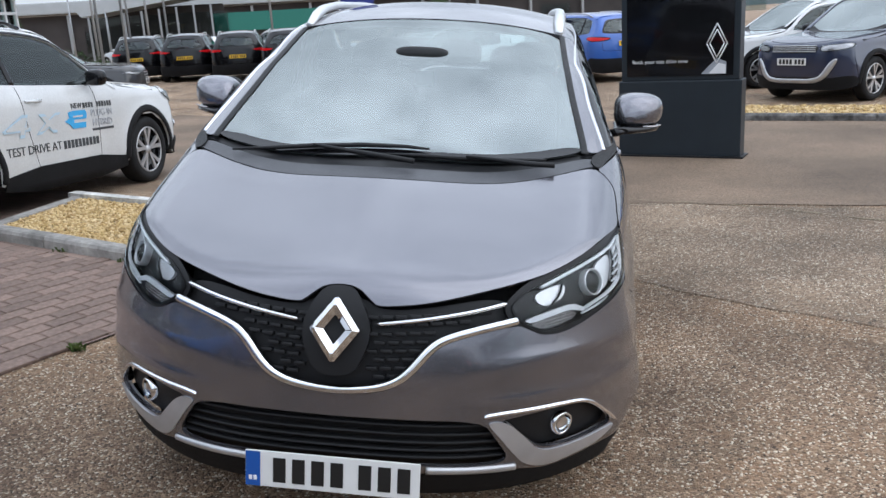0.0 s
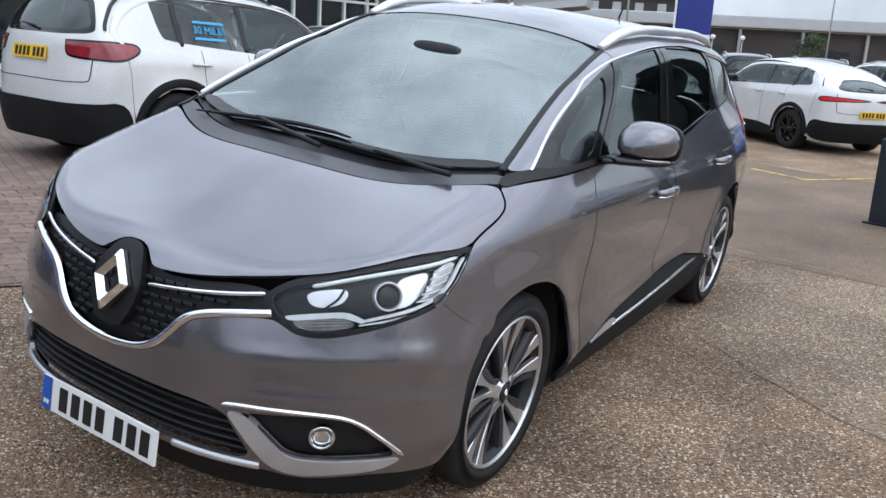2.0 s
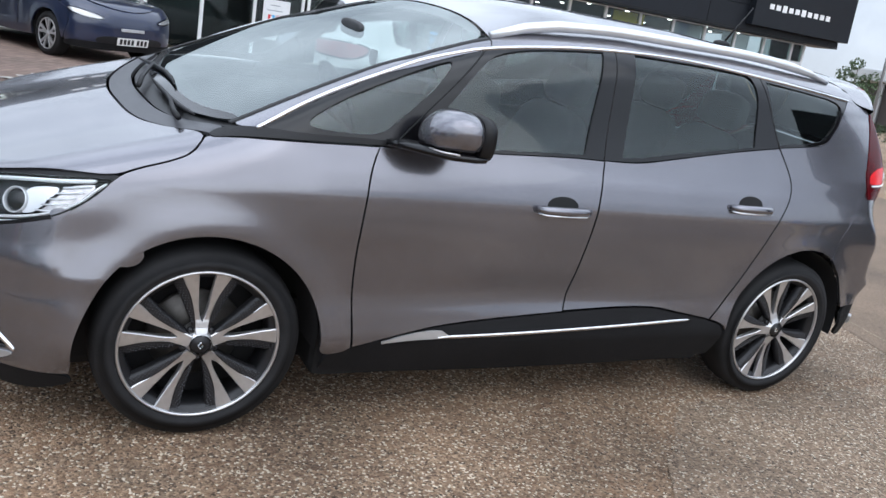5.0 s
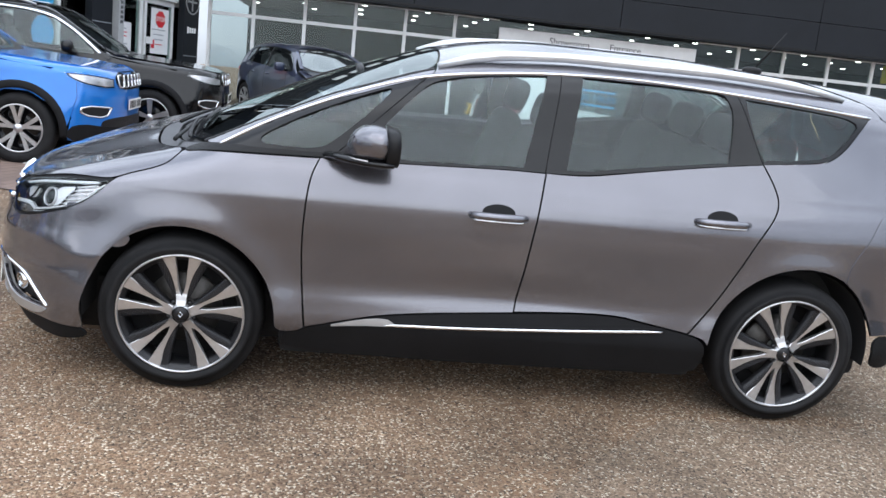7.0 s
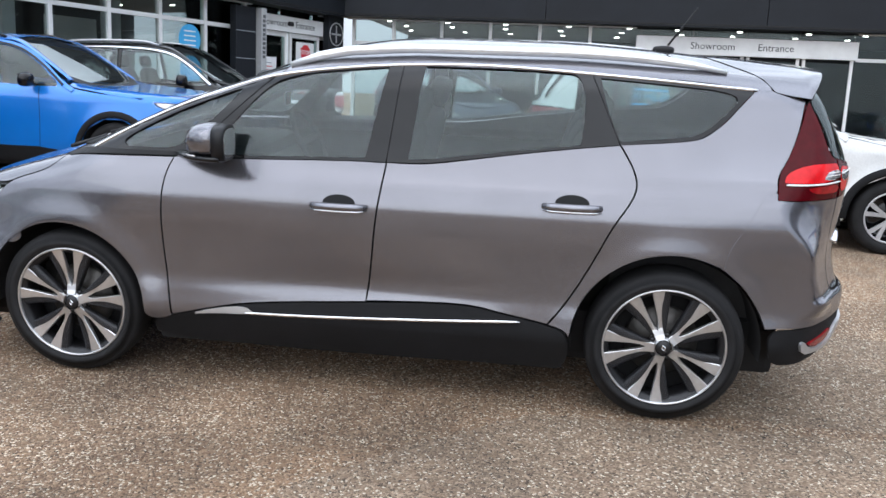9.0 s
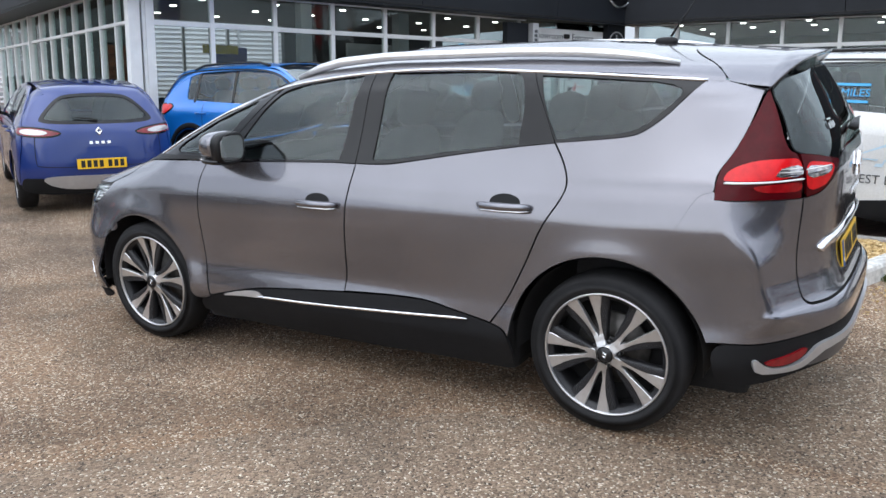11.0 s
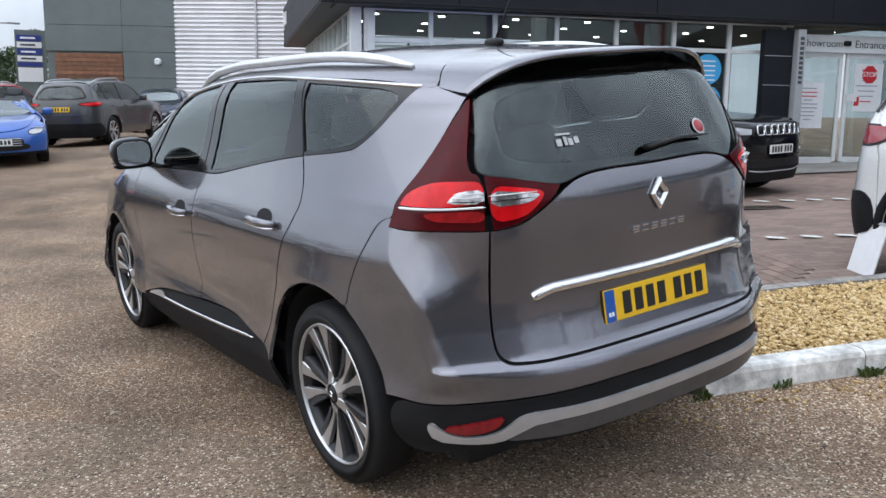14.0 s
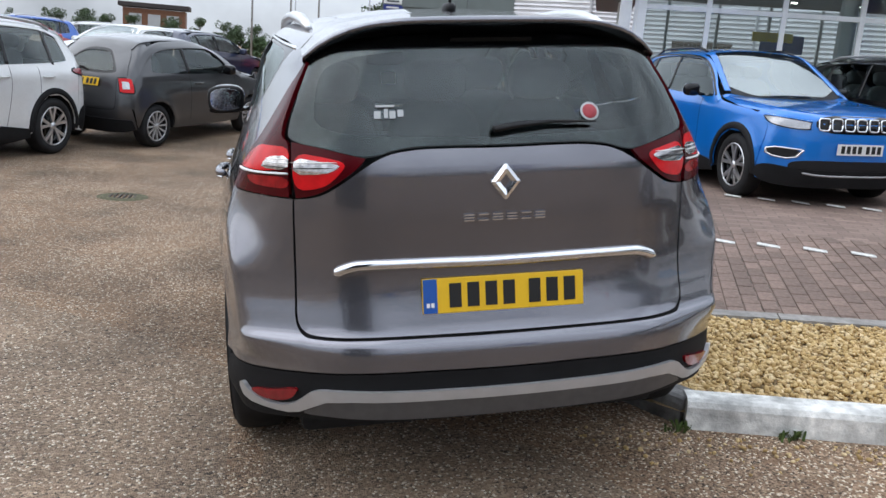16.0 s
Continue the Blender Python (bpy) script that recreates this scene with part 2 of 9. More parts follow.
def prism(name, loop, lo, hi, mat, parent=None, label="", axis="x", m=None, bevel=0.0):
    """A flat outline (a, b) given thickness along an axis, with softened edges."""
    bm = bmesh.new()
    put = {"x": lambda a, b, c: (c, a, b), "y": lambda a, b, c: (a, c, b), "z": lambda a, b, c: (a, b, c)}[axis]
    f = bm.faces.new([bm.verts.new(put(a, b, lo)) for a, b in loop])
    made = bmesh.ops.extrude_face_region(bm, geom=[f])["geom"]
    d = Vector(put(0, 0, hi - lo))
    bmesh.ops.translate(bm, vec=d, verts=[v for v in made if isinstance(v, bmesh.types.BMVert)])
    bmesh.ops.recalc_face_normals(bm, faces=bm.faces)
    if bevel:
        bmesh.ops.bevel(bm, geom=list(bm.edges), offset=bevel, segments=1, affect="EDGES")
    if m is not None:
        bmesh.ops.transform(bm, matrix=m, verts=bm.verts)
    return part(name, bm, mat, parent, label)


def lettering(name, words, size, mat, parent, m, depth=0.002, label=""):
    """Words in the built-in font, turned into a mesh, lying in the local xy plane."""
    cu = bpy.data.curves.new(name, "FONT")
    cu.body, cu.size, cu.extrude, cu.align_x, cu.align_y, cu.resolution_u = words, size, depth, "CENTER", "CENTER", 3
    tmp = bpy.data.objects.new(name, cu)
    scene.collection.objects.link(tmp)
    bpy.context.view_layer.update()
    me = bpy.data.meshes.new_from_object(tmp.evaluated_get(bpy.context.evaluated_depsgraph_get()))
    bpy.data.objects.remove(tmp)
    me.transform(m)
    me.materials.clear()
    me.materials.append(mat)
    ob = new(name, me)
    ob.parent = parent
    if label:
        ob["label"] = label
    return ob


# ---- curved car surfaces: a body is the zero level of a smooth function of x, y, z ----
from mathutils.geometry import delaunay_2d_cdt


def curve(*pts):
    """A smooth curve through (a, b) points: monotone cubic."""
    a = np.array(pts[0::2], float)
    b = np.array(pts[1::2], float)
    d = np.diff(b) / np.diff(a)
    m = np.empty(len(a))
    m[0], m[-1] = d[0], d[-1]
    m[1:-1] = np.where(d[:-1] * d[1:] > 0, 2 * d[:-1] * d[1:] / (d[:-1] + d[1:] + 1e-12), 0)

    def at(v):
        v = np.clip(v, a[0], a[-1])
        i = np.clip(np.searchsorted(a, v) - 1, 0, len(a) - 2)
        h = a[i + 1] - a[i]
        s = (v - a[i]) / h
        return b[i] * (1 + 2 * s) * (1 - s) ** 2 + m[i] * h * s * (1 - s) ** 2 + b[i + 1] * s * s * (3 - 2 * s) + m[i + 1] * h * s * s * (s - 1)
    return at


def smax(a, b, k):
    h = np.clip(0.5 + 0.5 * (a - b) / k, 0, 1)
    return b + (a - b) * h + k * h * (1 - h)


def smin(a, b, k):
    return -smax(-a, -b, k)


WRAP = 0.9


class Body:
    """A car's outer surface, and panels cut from it. x across, y from nose to tail with the front axle at 0, z up."""

    def __init__(self, fn, front, rear):
        self.fn, self.front, self.rear = fn, front, rear

    def flat(self, p, mode):
        p = np.asarray(p, float)
        x, y, z = p.T
        if mode == "side":
            return np.stack([y, z], 1)
        if mode == "top":
            return np.stack([x, y], 1)
        if mode == "front":
            return np.stack([WRAP * np.arctan2(x, self.front - y), z], 1)
        return np.stack([WRAP * np.arctan2(x, y - self.rear), z], 1)

    def rays(self, q, mode):
        u, v = np.asarray(q, float).T
        o = np.zeros((len(u), 3))
        d = np.zeros((len(u), 3))
        if mode == "side":
            o[:, 0], o[:, 1], o[:, 2], d[:, 0] = 1.25, u, v, -1
        elif mode == "top":
            o[:, 0], o[:, 1], o[:, 2], d[:, 2] = u, v, 2.1, -1
        else:
            t = u / WRAP
            d[:, 0], d[:, 1] = -np.sin(t), np.cos(t) * (1 if mode == "front" else -1)
            c = np.array([0, self.front if mode == "front" else self.rear, 0])
            o = c - 1.9 * d
            o[:, 2] = v
        return o, d

    def at(self, q, mode, lift=0.0):
        """Points of the surface, and their normals, for flat coordinates."""
        o, d = self.rays(q, mode)
        f = self.fn
        ks = np.linspace(0, 1.85, 34)
        lo = np.zeros(len(o))
        hi = np.full(len(o), 1.85)
        found = np.zeros(len(o), bool)
        for a, b in zip(ks[:-1], ks[1:]):
            p = o + b * d
            now = (f(p[:, 0], p[:, 1], p[:, 2]) < 0) & ~found
            lo[now], hi[now] = a, b
            found |= now
        for _ in range(15):
            mid = (lo + hi) / 2
            p = o + mid[:, None] * d
            inside = f(p[:, 0], p[:, 1], p[:, 2]) < 0
            hi = np.where(inside, mid, hi)
            lo = np.where(inside, lo, mid)
        p = o + hi[:, None] * d
        e = 0.003
        g = np.stack([f(p[:, 0] + e, p[:, 1], p[:, 2]) - f(p[:, 0] - e, p[:, 1], p[:, 2]), f(p[:, 0], p[:, 1] + e, p[:, 2]) - f(p[:, 0], p[:, 1] - e, p[:, 2]), f(p[:, 0], p[:, 1], p[:, 2] + e) - f(p[:, 0], p[:, 1], p[:, 2] - e)], 1)
        g /= np.linalg.norm(g, axis=1, keepdims=True) + 1e-9
        return p + lift * g, g


def rounded(loop, times=2):
    """Chaikin's corner cutting on a closed loop; a point given twice in a row stays sharp."""
    for _ in range(times):
        out, n = [], len(loop)
        for i in range(n):
            a, b = loop[i], loop[(i + 1) % n]
            if np.allclose(a, b):
                out += [a, b]
                continue
            sharp_a, sharp_b = np.allclose(a, loop[i - 1]), np.allclose(b, loop[(i + 2) % n])
            out.append(a if sharp_a else a * 0.75 + b * 0.25)
            out.append(b if sharp_b else a * 0.25 + b * 0.75)
        loop = out
    keep = [p for i, p in enumerate(loop) if np.linalg.norm(p - loop[i - 1]) > 1e-5]
    return keep


def dense(loop, step):
    out = []
    for i, a in enumerate(loop):
        b = loop[(i + 1) % len(loop)]
        n = max(1, int(math.ceil(np.linalg.norm(b - a) / step)))
        out += [a + (b - a) * k / n for k in range(n)]
    return out


def inset(loop, by):
    """The loop moved inwards."""
    p = np.array(loop)
    area = 0.5 * np.sum(p[:, 0] * np.roll(p[:, 1], -1) - np.roll(p[:, 0], -1) * p[:, 1])
    t = np.roll(p, -1, 0) - np.roll(p, 1, 0)
    t /= np.linalg.norm(t, axis=1, keepdims=True) + 1e-9
    n = np.stack([-t[:, 1], t[:, 0]], 1) * (1 if area > 0 else -1)
    return list(p + by * n)


def within(p, loop):
    loop = np.asarray(loop)
    x, y = p[:, 0][:, None], p[:, 1][:, None]
    x0, y0 = loop.T
    x1, y1 = np.roll(loop, -1, 0).T
    with np.errstate(divide="ignore", invalid="ignore"):
        cross = ((y0 > y) != (y1 > y)) & (x < (x1 - x0) * (y - y0) / (y1 - y0) + x0)
    return cross.sum(1) % 2 == 1


def panel(name, body, mode, outline, mat, parent, gap=0.0025, depth=0.014, lift=0.0, step=0.035, holes=(), both=False, sym=False, label="", times=2, hole_times=2):
    """A sheet panel cut from a body's surface by an outline of (x, y, z) points, with turned-in edges.
    sym: the outline is one half, from the middle to the middle; both: built on both sides."""
    pts = [np.array(p, float) for p in outline]
    if sym:
        pts = pts + [p * np.array([-1, 1, 1]) for p in pts[::-1] if abs(p[0]) > 1e-6]
    loop = list(body.flat(pts, mode))
    loop = inset(dense(rounded(loop, times), step * 0.6), gap)
    cuts = []
    for h in holes:
        hp = list(body.flat([np.array(p, float) for p in h], mode))
        cuts.append(dense(rounded(hp, hole_times), step * 0.6))
    arr = np.array(loop)
    lo, hi = arr.min(0), arr.max(0)
    gx, gy = np.meshgrid(np.arange(lo[0], hi[0], step), np.arange(lo[1], hi[1], step))
    gx = gx + (np.arange(gx.shape[0]) % 2)[:, None] * step / 2
    grid = np.stack([gx.ravel(), gy.ravel()], 1)
    ok = within(grid, loop)
    for c in cuts:
        ok &= ~within(grid, c)
    grid = grid[ok]
    rim = np.array(loop + [p for c in cuts for p in c])
    if len(grid):
        near = np.min(np.linalg.norm(grid[:, None, :] - rim[None, :, :], axis=2), 1)
        grid = grid[near > step * 0.35]
    verts = [Vector(p) for p in rim] + [Vector(p) for p in grid]
    edges, k = [], 0
    for c in [loop] + cuts:
        edges += [(k + i, k + (i + 1) % len(c)) for i in range(len(c))]
        k += len(c)
    out_v, _, out_f, *_ = delaunay_2d_cdt(verts, edges, [], 0, 1e-6)
    q = np.array([(v.x, v.y) for v in out_v])
    tri = np.array([f for f in out_f if len(f) == 3])
    mid = q[tri].mean(1)
    ok = within(mid, loop)
    for c in cuts:
        ok &= ~within(mid, c)
    tri = tri[ok]
    p, n = body.at(q, mode, lift)
    a, b, c = p[tri[:, 0]], p[tri[:, 1]], p[tri[:, 2]]
    if (np.cross(b - a, c - a) * n[tri[:, 0]]).sum() < 0:
        tri = tri[:, ::-1]
    # the turned-in edge
    count = {}
    for t in tri:
        for i in range(3):
            e = (t[i], t[(i + 1) % 3])
            if (e[1], e[0]) in count:
                del count[(e[1], e[0])]
            else:
                count[e] = 1
    V, N, F = list(p), list(n), [tuple(t) for t in tri]
    idx = {}
    for e in count:
        for v in e:
            if v not in idx:
                idx[v] = len(V)
                V += [p[v], p[v] - depth * n[v]]
                N += [n[v], n[v]]
        A, B = idx[e[0]], idx[e[1]]
        side = np.cross(p[e[1]] - p[e[0]], n[e[0]])
        side = side / (np.linalg.norm(side) + 1e-9)
        for j in (A, A + 1, B, B + 1):
            N[j] = side
        F.append((A, A + 1, B + 1, B))
    V, N = np.array(V), np.array(N)
    made = [mesh_object(name, V, F, mat, parent, label, normals=N)]
    if both:
        made.append(mesh_object(name, V * [-1, 1, 1], [f[::-1] for f in F], mat, parent, label, normals=N * [-1, 1, 1]))
    return made


def strip(name, body, mode, line, width, mat, parent, lift=0.004, thick=0.008, both=False, label="", taper=True, times=2, sym=False):
    """A raised moulding that follows a line of (x, y, z) points on the surface."""
    pts = [np.array(p, float) for p in line]
    if sym:
        pts = [p * np.array([-1, 1, 1]) for p in pts[::-1] if abs(p[0]) > 1e-6] + pts
    q = body.flat(pts, mode)
    for _ in range(times):
        out = [q[0]]
        for a, b in zip(q[:-1], q[1:]):
            out += [a * 0.75 + b * 0.25, a * 0.25 + b * 0.75]
        q = np.array(out + [q[-1]])
    d = [q[0]]
    for a, b in zip(q[:-1], q[1:]):
        n = max(1, int(np.linalg.norm(b - a) / 0.03))
        d += [a + (b - a) * k / n for k in range(1, n + 1)]
    q = np.array(d)
    t = np.gradient(q, axis=0)
    t /= np.linalg.norm(t, axis=1, keepdims=True) + 1e-9
    s = np.stack([-t[:, 1], t[:, 0]], 1)
    w = np.full(len(q), width / 2)
    if taper:
        k = np.linspace(0, 1, len(q))
        w = w * np.clip(np.minimum(k, 1 - k) * 14 + 0.25, 0, 1)
    rows = []
    for off, up in ((-1, 0), (-0.85, 0.7), (-0.4, 1), (0.4, 1), (0.85, 0.7), (1, 0)):
        p, n = body.at(q + s * (w * off)[:, None], mode)
        rows.append(p + n * (lift + thick * (up - 0.6)))
    R = np.array(rows)
    m, L = R.shape[:2]
    V = R.reshape(-1, 3)
    F = [(i * L + j, i * L + j + 1, (i + 1) * L + j + 1, (i + 1) * L + j) for i in range(m - 1) for j in range(L - 1)]
    F.append(tuple(i * L for i in range(m)))
    F.append(tuple(i * L + L - 1 for i in range(m))[::-1])
    made = []
    for flip in ((1, -1) if both else (1,)):
        ob = mesh_object(name, V * [flip, 1, 1], F, mat, parent, label)
        bm = bmesh.new()
        bm.from_mesh(ob.data)
        bmesh.ops.recalc_face_normals(bm, faces=bm.faces)
        bm.to_mesh(ob.data)
        bm.free()
        made.append(ob)
    return made


def ribbon(name, body, mode, line, width, mat, parent, lift=0.003, thick=0.008, both=False, label="", times=2):
    """A moulding of constant width that lies along a line of surface points."""
    q = body.flat([np.array(p, float) for p in line], mode)
    for _ in range(times):
        out = [q[0]]
        for a, b in zip(q[:-1], q[1:]):
            out += [a * 0.75 + b * 0.25, a * 0.25 + b * 0.75]
        q = np.array(out + [q[-1]])
    p, n = body.at(q, mode)
    t = np.gradient(p, axis=0)
    t /= np.linalg.norm(t, axis=1, keepdims=True) + 1e-9
    s = np.cross(n, t)
    s /= np.linalg.norm(s, axis=1, keepdims=True) + 1e-9
    R = np.array([p + s * width / 2 * o + n * (lift + thick * (u - 0.6)) for o, u in ((-1, 0), (-0.85, 0.7), (-0.4, 1), (0.4, 1), (0.85, 0.7), (1, 0))])
    m, L = R.shape[:2]
    V = R.reshape(-1, 3)
    F = [(i * L + j, i * L + j + 1, (i + 1) * L + j + 1, (i + 1) * L + j) for i in range(m - 1) for j in range(L - 1)]
    F += [tuple(i * L for i in range(m)), tuple(i * L + L - 1 for i in range(m))[::-1]]
    made = []
    for flip in ((1, -1) if both else (1,)):
        ob = mesh_object(name, V * [flip, 1, 1], F, mat, parent, label)
        bm = bmesh.new()
        bm.from_mesh(ob.data)
        bmesh.ops.recalc_face_normals(bm, faces=bm.faces)
        bm.to_mesh(ob.data)
        bm.free()
        made.append(ob)
    return made


def bead(body, mode, q, lift=0.0):
    """One surface point and a pose that stands on it, its z axis along the normal."""
    p, n = body.at(np.array([q]), mode, lift)
    n = Vector(n[0])
    up = Vector((0, 0, 1))
    x = up.cross(n).normalized()
    y = n.cross(x)
    return Matrix(((x.x, y.x, n.x, p[0][0]), (x.y, y.y, n.y, p[0][1]), (x.z, y.z, n.z, p[0][2]), (0, 0, 0, 1)))


def number_plate(parent, m, yellow, blue=True, width=0.52):
    """A plate with seven dark bars in place of its characters; lies in the local xy plane of m."""
    pl = part("number_plate", add_box(bmesh.new(), 0, 0, 0.004, width, 0.111, 0.008, 0.003, None), YELLOWPLATE if yellow else WHITEPLATE, parent, "yellow number plate" if yellow else "white number plate")
    pl.data.transform(m)
    x0 = -width / 2 + (0.075 if blue else 0.03)
    if blue:
        b = part("plate_band", add_box(bmesh.new(), -width / 2 + 0.024, 0, 0.0093, 0.044, 0.107, 0.0016), PLATEBLUE, pl, "blue band")
        b.data.transform(m)
        for k in (-0.5, 0.5):
            g = part("mark", add_box(bmesh.new(), -width / 2 + 0.024 + k * 0.014, -0.028, 0.0106, 0.010, 0.014, 0.0012), WHITEINK, pl)
            g.data.transform(m)
    pitch = (width / 2 - 0.018 - x0) / 7.45
    for i in range(7):
        x = x0 + pitch * (i + 0.5 + (0.45 if i > 3 else 0))
        c = part("mark", add_box(bmesh.new(), x, 0, 0.0093, pitch * 0.66, 0.076, 0.0016), INK, pl)
        c.data.transform(m)
    return pl

# ---- ground ----
def rise(x, y):
    """Height of the yard: level on the camera's side, climbing towards the showroom and the far rows."""
    s = np.maximum(0.0, 0.75 - np.asarray(x, float))
    up = 0.060 * np.minimum(s, 4.5) + 0.032 * np.clip(s - 4.5, 0, 9)
    t = np.clip((np.asarray(y, float) - 1.5) / 7.0, 0, 1)
    return up * (1 - 0.75 * t * t * (3 - 2 * t)) + 0.045 * np.clip(-6.0 - np.asarray(y, float), 0, 7)


def asphalt(name, low, high, fine, stone, chip, share, wearing):
    """Chip-dressed asphalt: binder, stones one by one, pale chips and broad wear."""
    m = bpy.data.materials.new(name)
    m.use_nodes = True
    n, l = m.node_tree.nodes, m.node_tree.links
    b = n["Principled BSDF"]
    tc = n.new("ShaderNodeTexCoord")

    def noise_at(scale, detail=4.0):
        t = n.new("ShaderNodeTexNoise")
        t.inputs["Scale"].default_value, t.inputs["Detail"].default_value = scale, detail
        l.new(tc.outputs["Object"], t.inputs["Vector"])
        return t.outputs["Fac"]

    def mixed(fac, a, c):
        mx = n.new("ShaderNodeMix")
        mx.data_type = "RGBA"
        l.new(fac, mx.inputs[0])
        for i, v in ((6, a), (7, c)):
            if isinstance(v, tuple):
                mx.inputs[i].default_value = (*v, 1)
            else:
                l.new(v, mx.inputs[i])
        return mx.outputs[2]

    def ramped(v, lo, hi):
        mr = n.new("ShaderNodeMapRange")
        mr.inputs["From Min"].default_value, mr.inputs["From Max"].default_value = lo, hi
        l.new(v, mr.inputs["Value"])
        return mr.outputs["Result"]

    vo = n.new("ShaderNodeTexVoronoi")
    vo.inputs["Scale"].default_value = 120.0
    l.new(tc.outputs["Object"], vo.inputs["Vector"])
    sep = n.new("ShaderNodeSeparateColor")
    l.new(vo.outputs["Color"], sep.inputs["Color"])
    base = mixed(ramped(noise_at(0.55, 6.0), 0.35, 0.68), low, high)
    base = mixed(ramped(noise_at(2.6, 8.0), 0.52, 0.70), base, fine)
    stones = mixed(sep.outputs["Red"], (0.012, 0.009, 0.007), stone)
    base = mixed(ramped(noise_at(34.0), 0.34, 0.74), stones, base)
    pale = ramped(sep.outputs["Green"], share, share + 0.02)
    chips = mixed(pale, base, chip)
    wear = n.new("ShaderNodeMapRange")
    wear.inputs["From Min"].default_value, wear.inputs["From Max"].default_value = 0.36, 0.64
    wear.inputs["To Min"].default_value, wear.inputs["To Max"].default_value = wearing
    l.new(noise_at(0.9, 9.0), wear.inputs["Value"])
    # shading painted into the colour: darker towards low y, lighter towards high y
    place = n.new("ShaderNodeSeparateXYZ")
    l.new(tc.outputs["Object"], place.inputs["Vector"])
    shade_y = n.new("ShaderNodeMapRange")
    shade_y.interpolation_type = "SMOOTHSTEP"
    shade_y.inputs["From Min"].default_value, shade_y.inputs["From Max"].default_value = -1.6, 2.4
    shade_y.inputs["To Min"].default_value, shade_y.inputs["To Max"].default_value = 0.88, 1.08
    l.new(place.outputs["Y"], shade_y.inputs["Value"])
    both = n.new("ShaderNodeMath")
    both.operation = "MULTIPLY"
    l.new(shade_y.outputs["Result"], both.inputs[0])
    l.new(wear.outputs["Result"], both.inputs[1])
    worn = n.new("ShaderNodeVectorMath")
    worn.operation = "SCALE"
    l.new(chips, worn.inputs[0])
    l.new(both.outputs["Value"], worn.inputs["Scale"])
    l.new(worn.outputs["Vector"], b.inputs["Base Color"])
    b.inputs["Roughness"].default_value = 0.82
    b.inputs["Specular IOR Level"].default_value = 0.35
    bump = n.new("ShaderNodeBump")
    bump.inputs["Strength"].default_value, bump.inputs["Distance"].default_value = 1.0, 0.009
    ad = n.new("ShaderNodeMath")
    ad.operation = "SUBTRACT"
    l.new(noise_at(60.0), ad.inputs[0])
    l.new(vo.outputs["Distance"], ad.inputs[1])
    l.new(ad.outputs[0], bump.inputs["Height"])
    l.new(bump.outputs["Normal"], b.inputs["Normal"])
    return m


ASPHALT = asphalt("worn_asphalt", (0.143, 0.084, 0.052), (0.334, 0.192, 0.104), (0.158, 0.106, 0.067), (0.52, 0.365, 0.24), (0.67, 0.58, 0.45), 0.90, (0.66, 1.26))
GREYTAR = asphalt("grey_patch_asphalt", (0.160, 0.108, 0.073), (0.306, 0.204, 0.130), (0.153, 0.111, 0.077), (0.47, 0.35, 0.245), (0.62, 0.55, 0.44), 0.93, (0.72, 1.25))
SMOOTHTAR = material("smooth_asphalt", (0.178, 0.126, 0.086), rough=0.85, grain=0.5, grain_scale=85, bump=0.8, bump_scale=110, stain=0.35, stain_scale=0.7)


def sheet(name, xs, ys, mat, lift=0.0, keep=None):
    xs, ys = np.asarray(xs, float), np.asarray(ys, float)
    X, Y = np.meshgrid(xs, ys)
    Z = rise(X, Y) + lift
    V = np.stack([X.ravel(), Y.ravel(), Z.ravel()], 1)
    w = len(xs)
    F = [(j * w + i, j * w + i + 1, (j + 1) * w + i + 1, (j + 1) * w + i) for j in range(len(ys) - 1) for i in range(w - 1)]
    return mesh_object(name, V, F, mat)


near = np.concatenate([[-900, -300, -120, -60, -35, -22], np.arange(-16, 12.1, 0.5), [16, 24, 40, 80, 200, 900]])
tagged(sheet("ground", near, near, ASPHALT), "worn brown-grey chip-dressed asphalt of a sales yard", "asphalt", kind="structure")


def surface_strip(name, pts, lift, mat, label, category):
    """A thin overlay with an uneven edge, laid on the ground along a polygon."""
    loop = dense(rounded([np.array(p, float) for p in pts], 1), 0.25)
    rnd = random.Random(len(name) + len(pts))
    loop = [p + np.array([rnd.uniform(-.02, .02), rnd.uniform(-.02, .02)]) for p in loop]
    arr = np.array(loop)
    lo, hi = arr.min(0), arr.max(0)
    gx, gy = np.meshgrid(np.arange(lo[0], hi[0], .5), np.arange(lo[1], hi[1], .5))
    g = np.stack([gx.ravel(), gy.ravel()], 1)
    g = g[within(g, loop)]
    vs = [Vector(p) for p in loop] + [Vector(p) for p in g]
    ov, _, of, *_ = delaunay_2d_cdt(vs, [(i, (i + 1) % len(loop)) for i in range(len(loop))], [], 1, 1e-6)
    V = [(v.x, v.y, float(rise(v.x, v.y)) + lift) for v in ov]
    F = [f if (V[f[1]][0] - V[f[0]][0]) * (V[f[2]][1] - V[f[0]][1]) - (V[f[1]][1] - V[f[0]][1]) * (V[f[2]][0] - V[f[0]][0]) > 0 else f[::-1] for f in map(tuple, of)]
    return tagged(mesh_object(name, V, F, mat), label, category, kind="structure")


# the smoother lane behind the carrier, and its repaired strip
surface_strip("road", [(-3.2, 5.2), (0.9, 4.25), (3.3, 3.8), (7, 3.2), (30, 0), (30, 8.5), (5.2, 8.6), (1.0, 10.2), (-3.0, 11.5), (-8, 14), (-9, 8)], .006, SMOOTHTAR, "smoother pale asphalt lane across the yard", "asphalt")

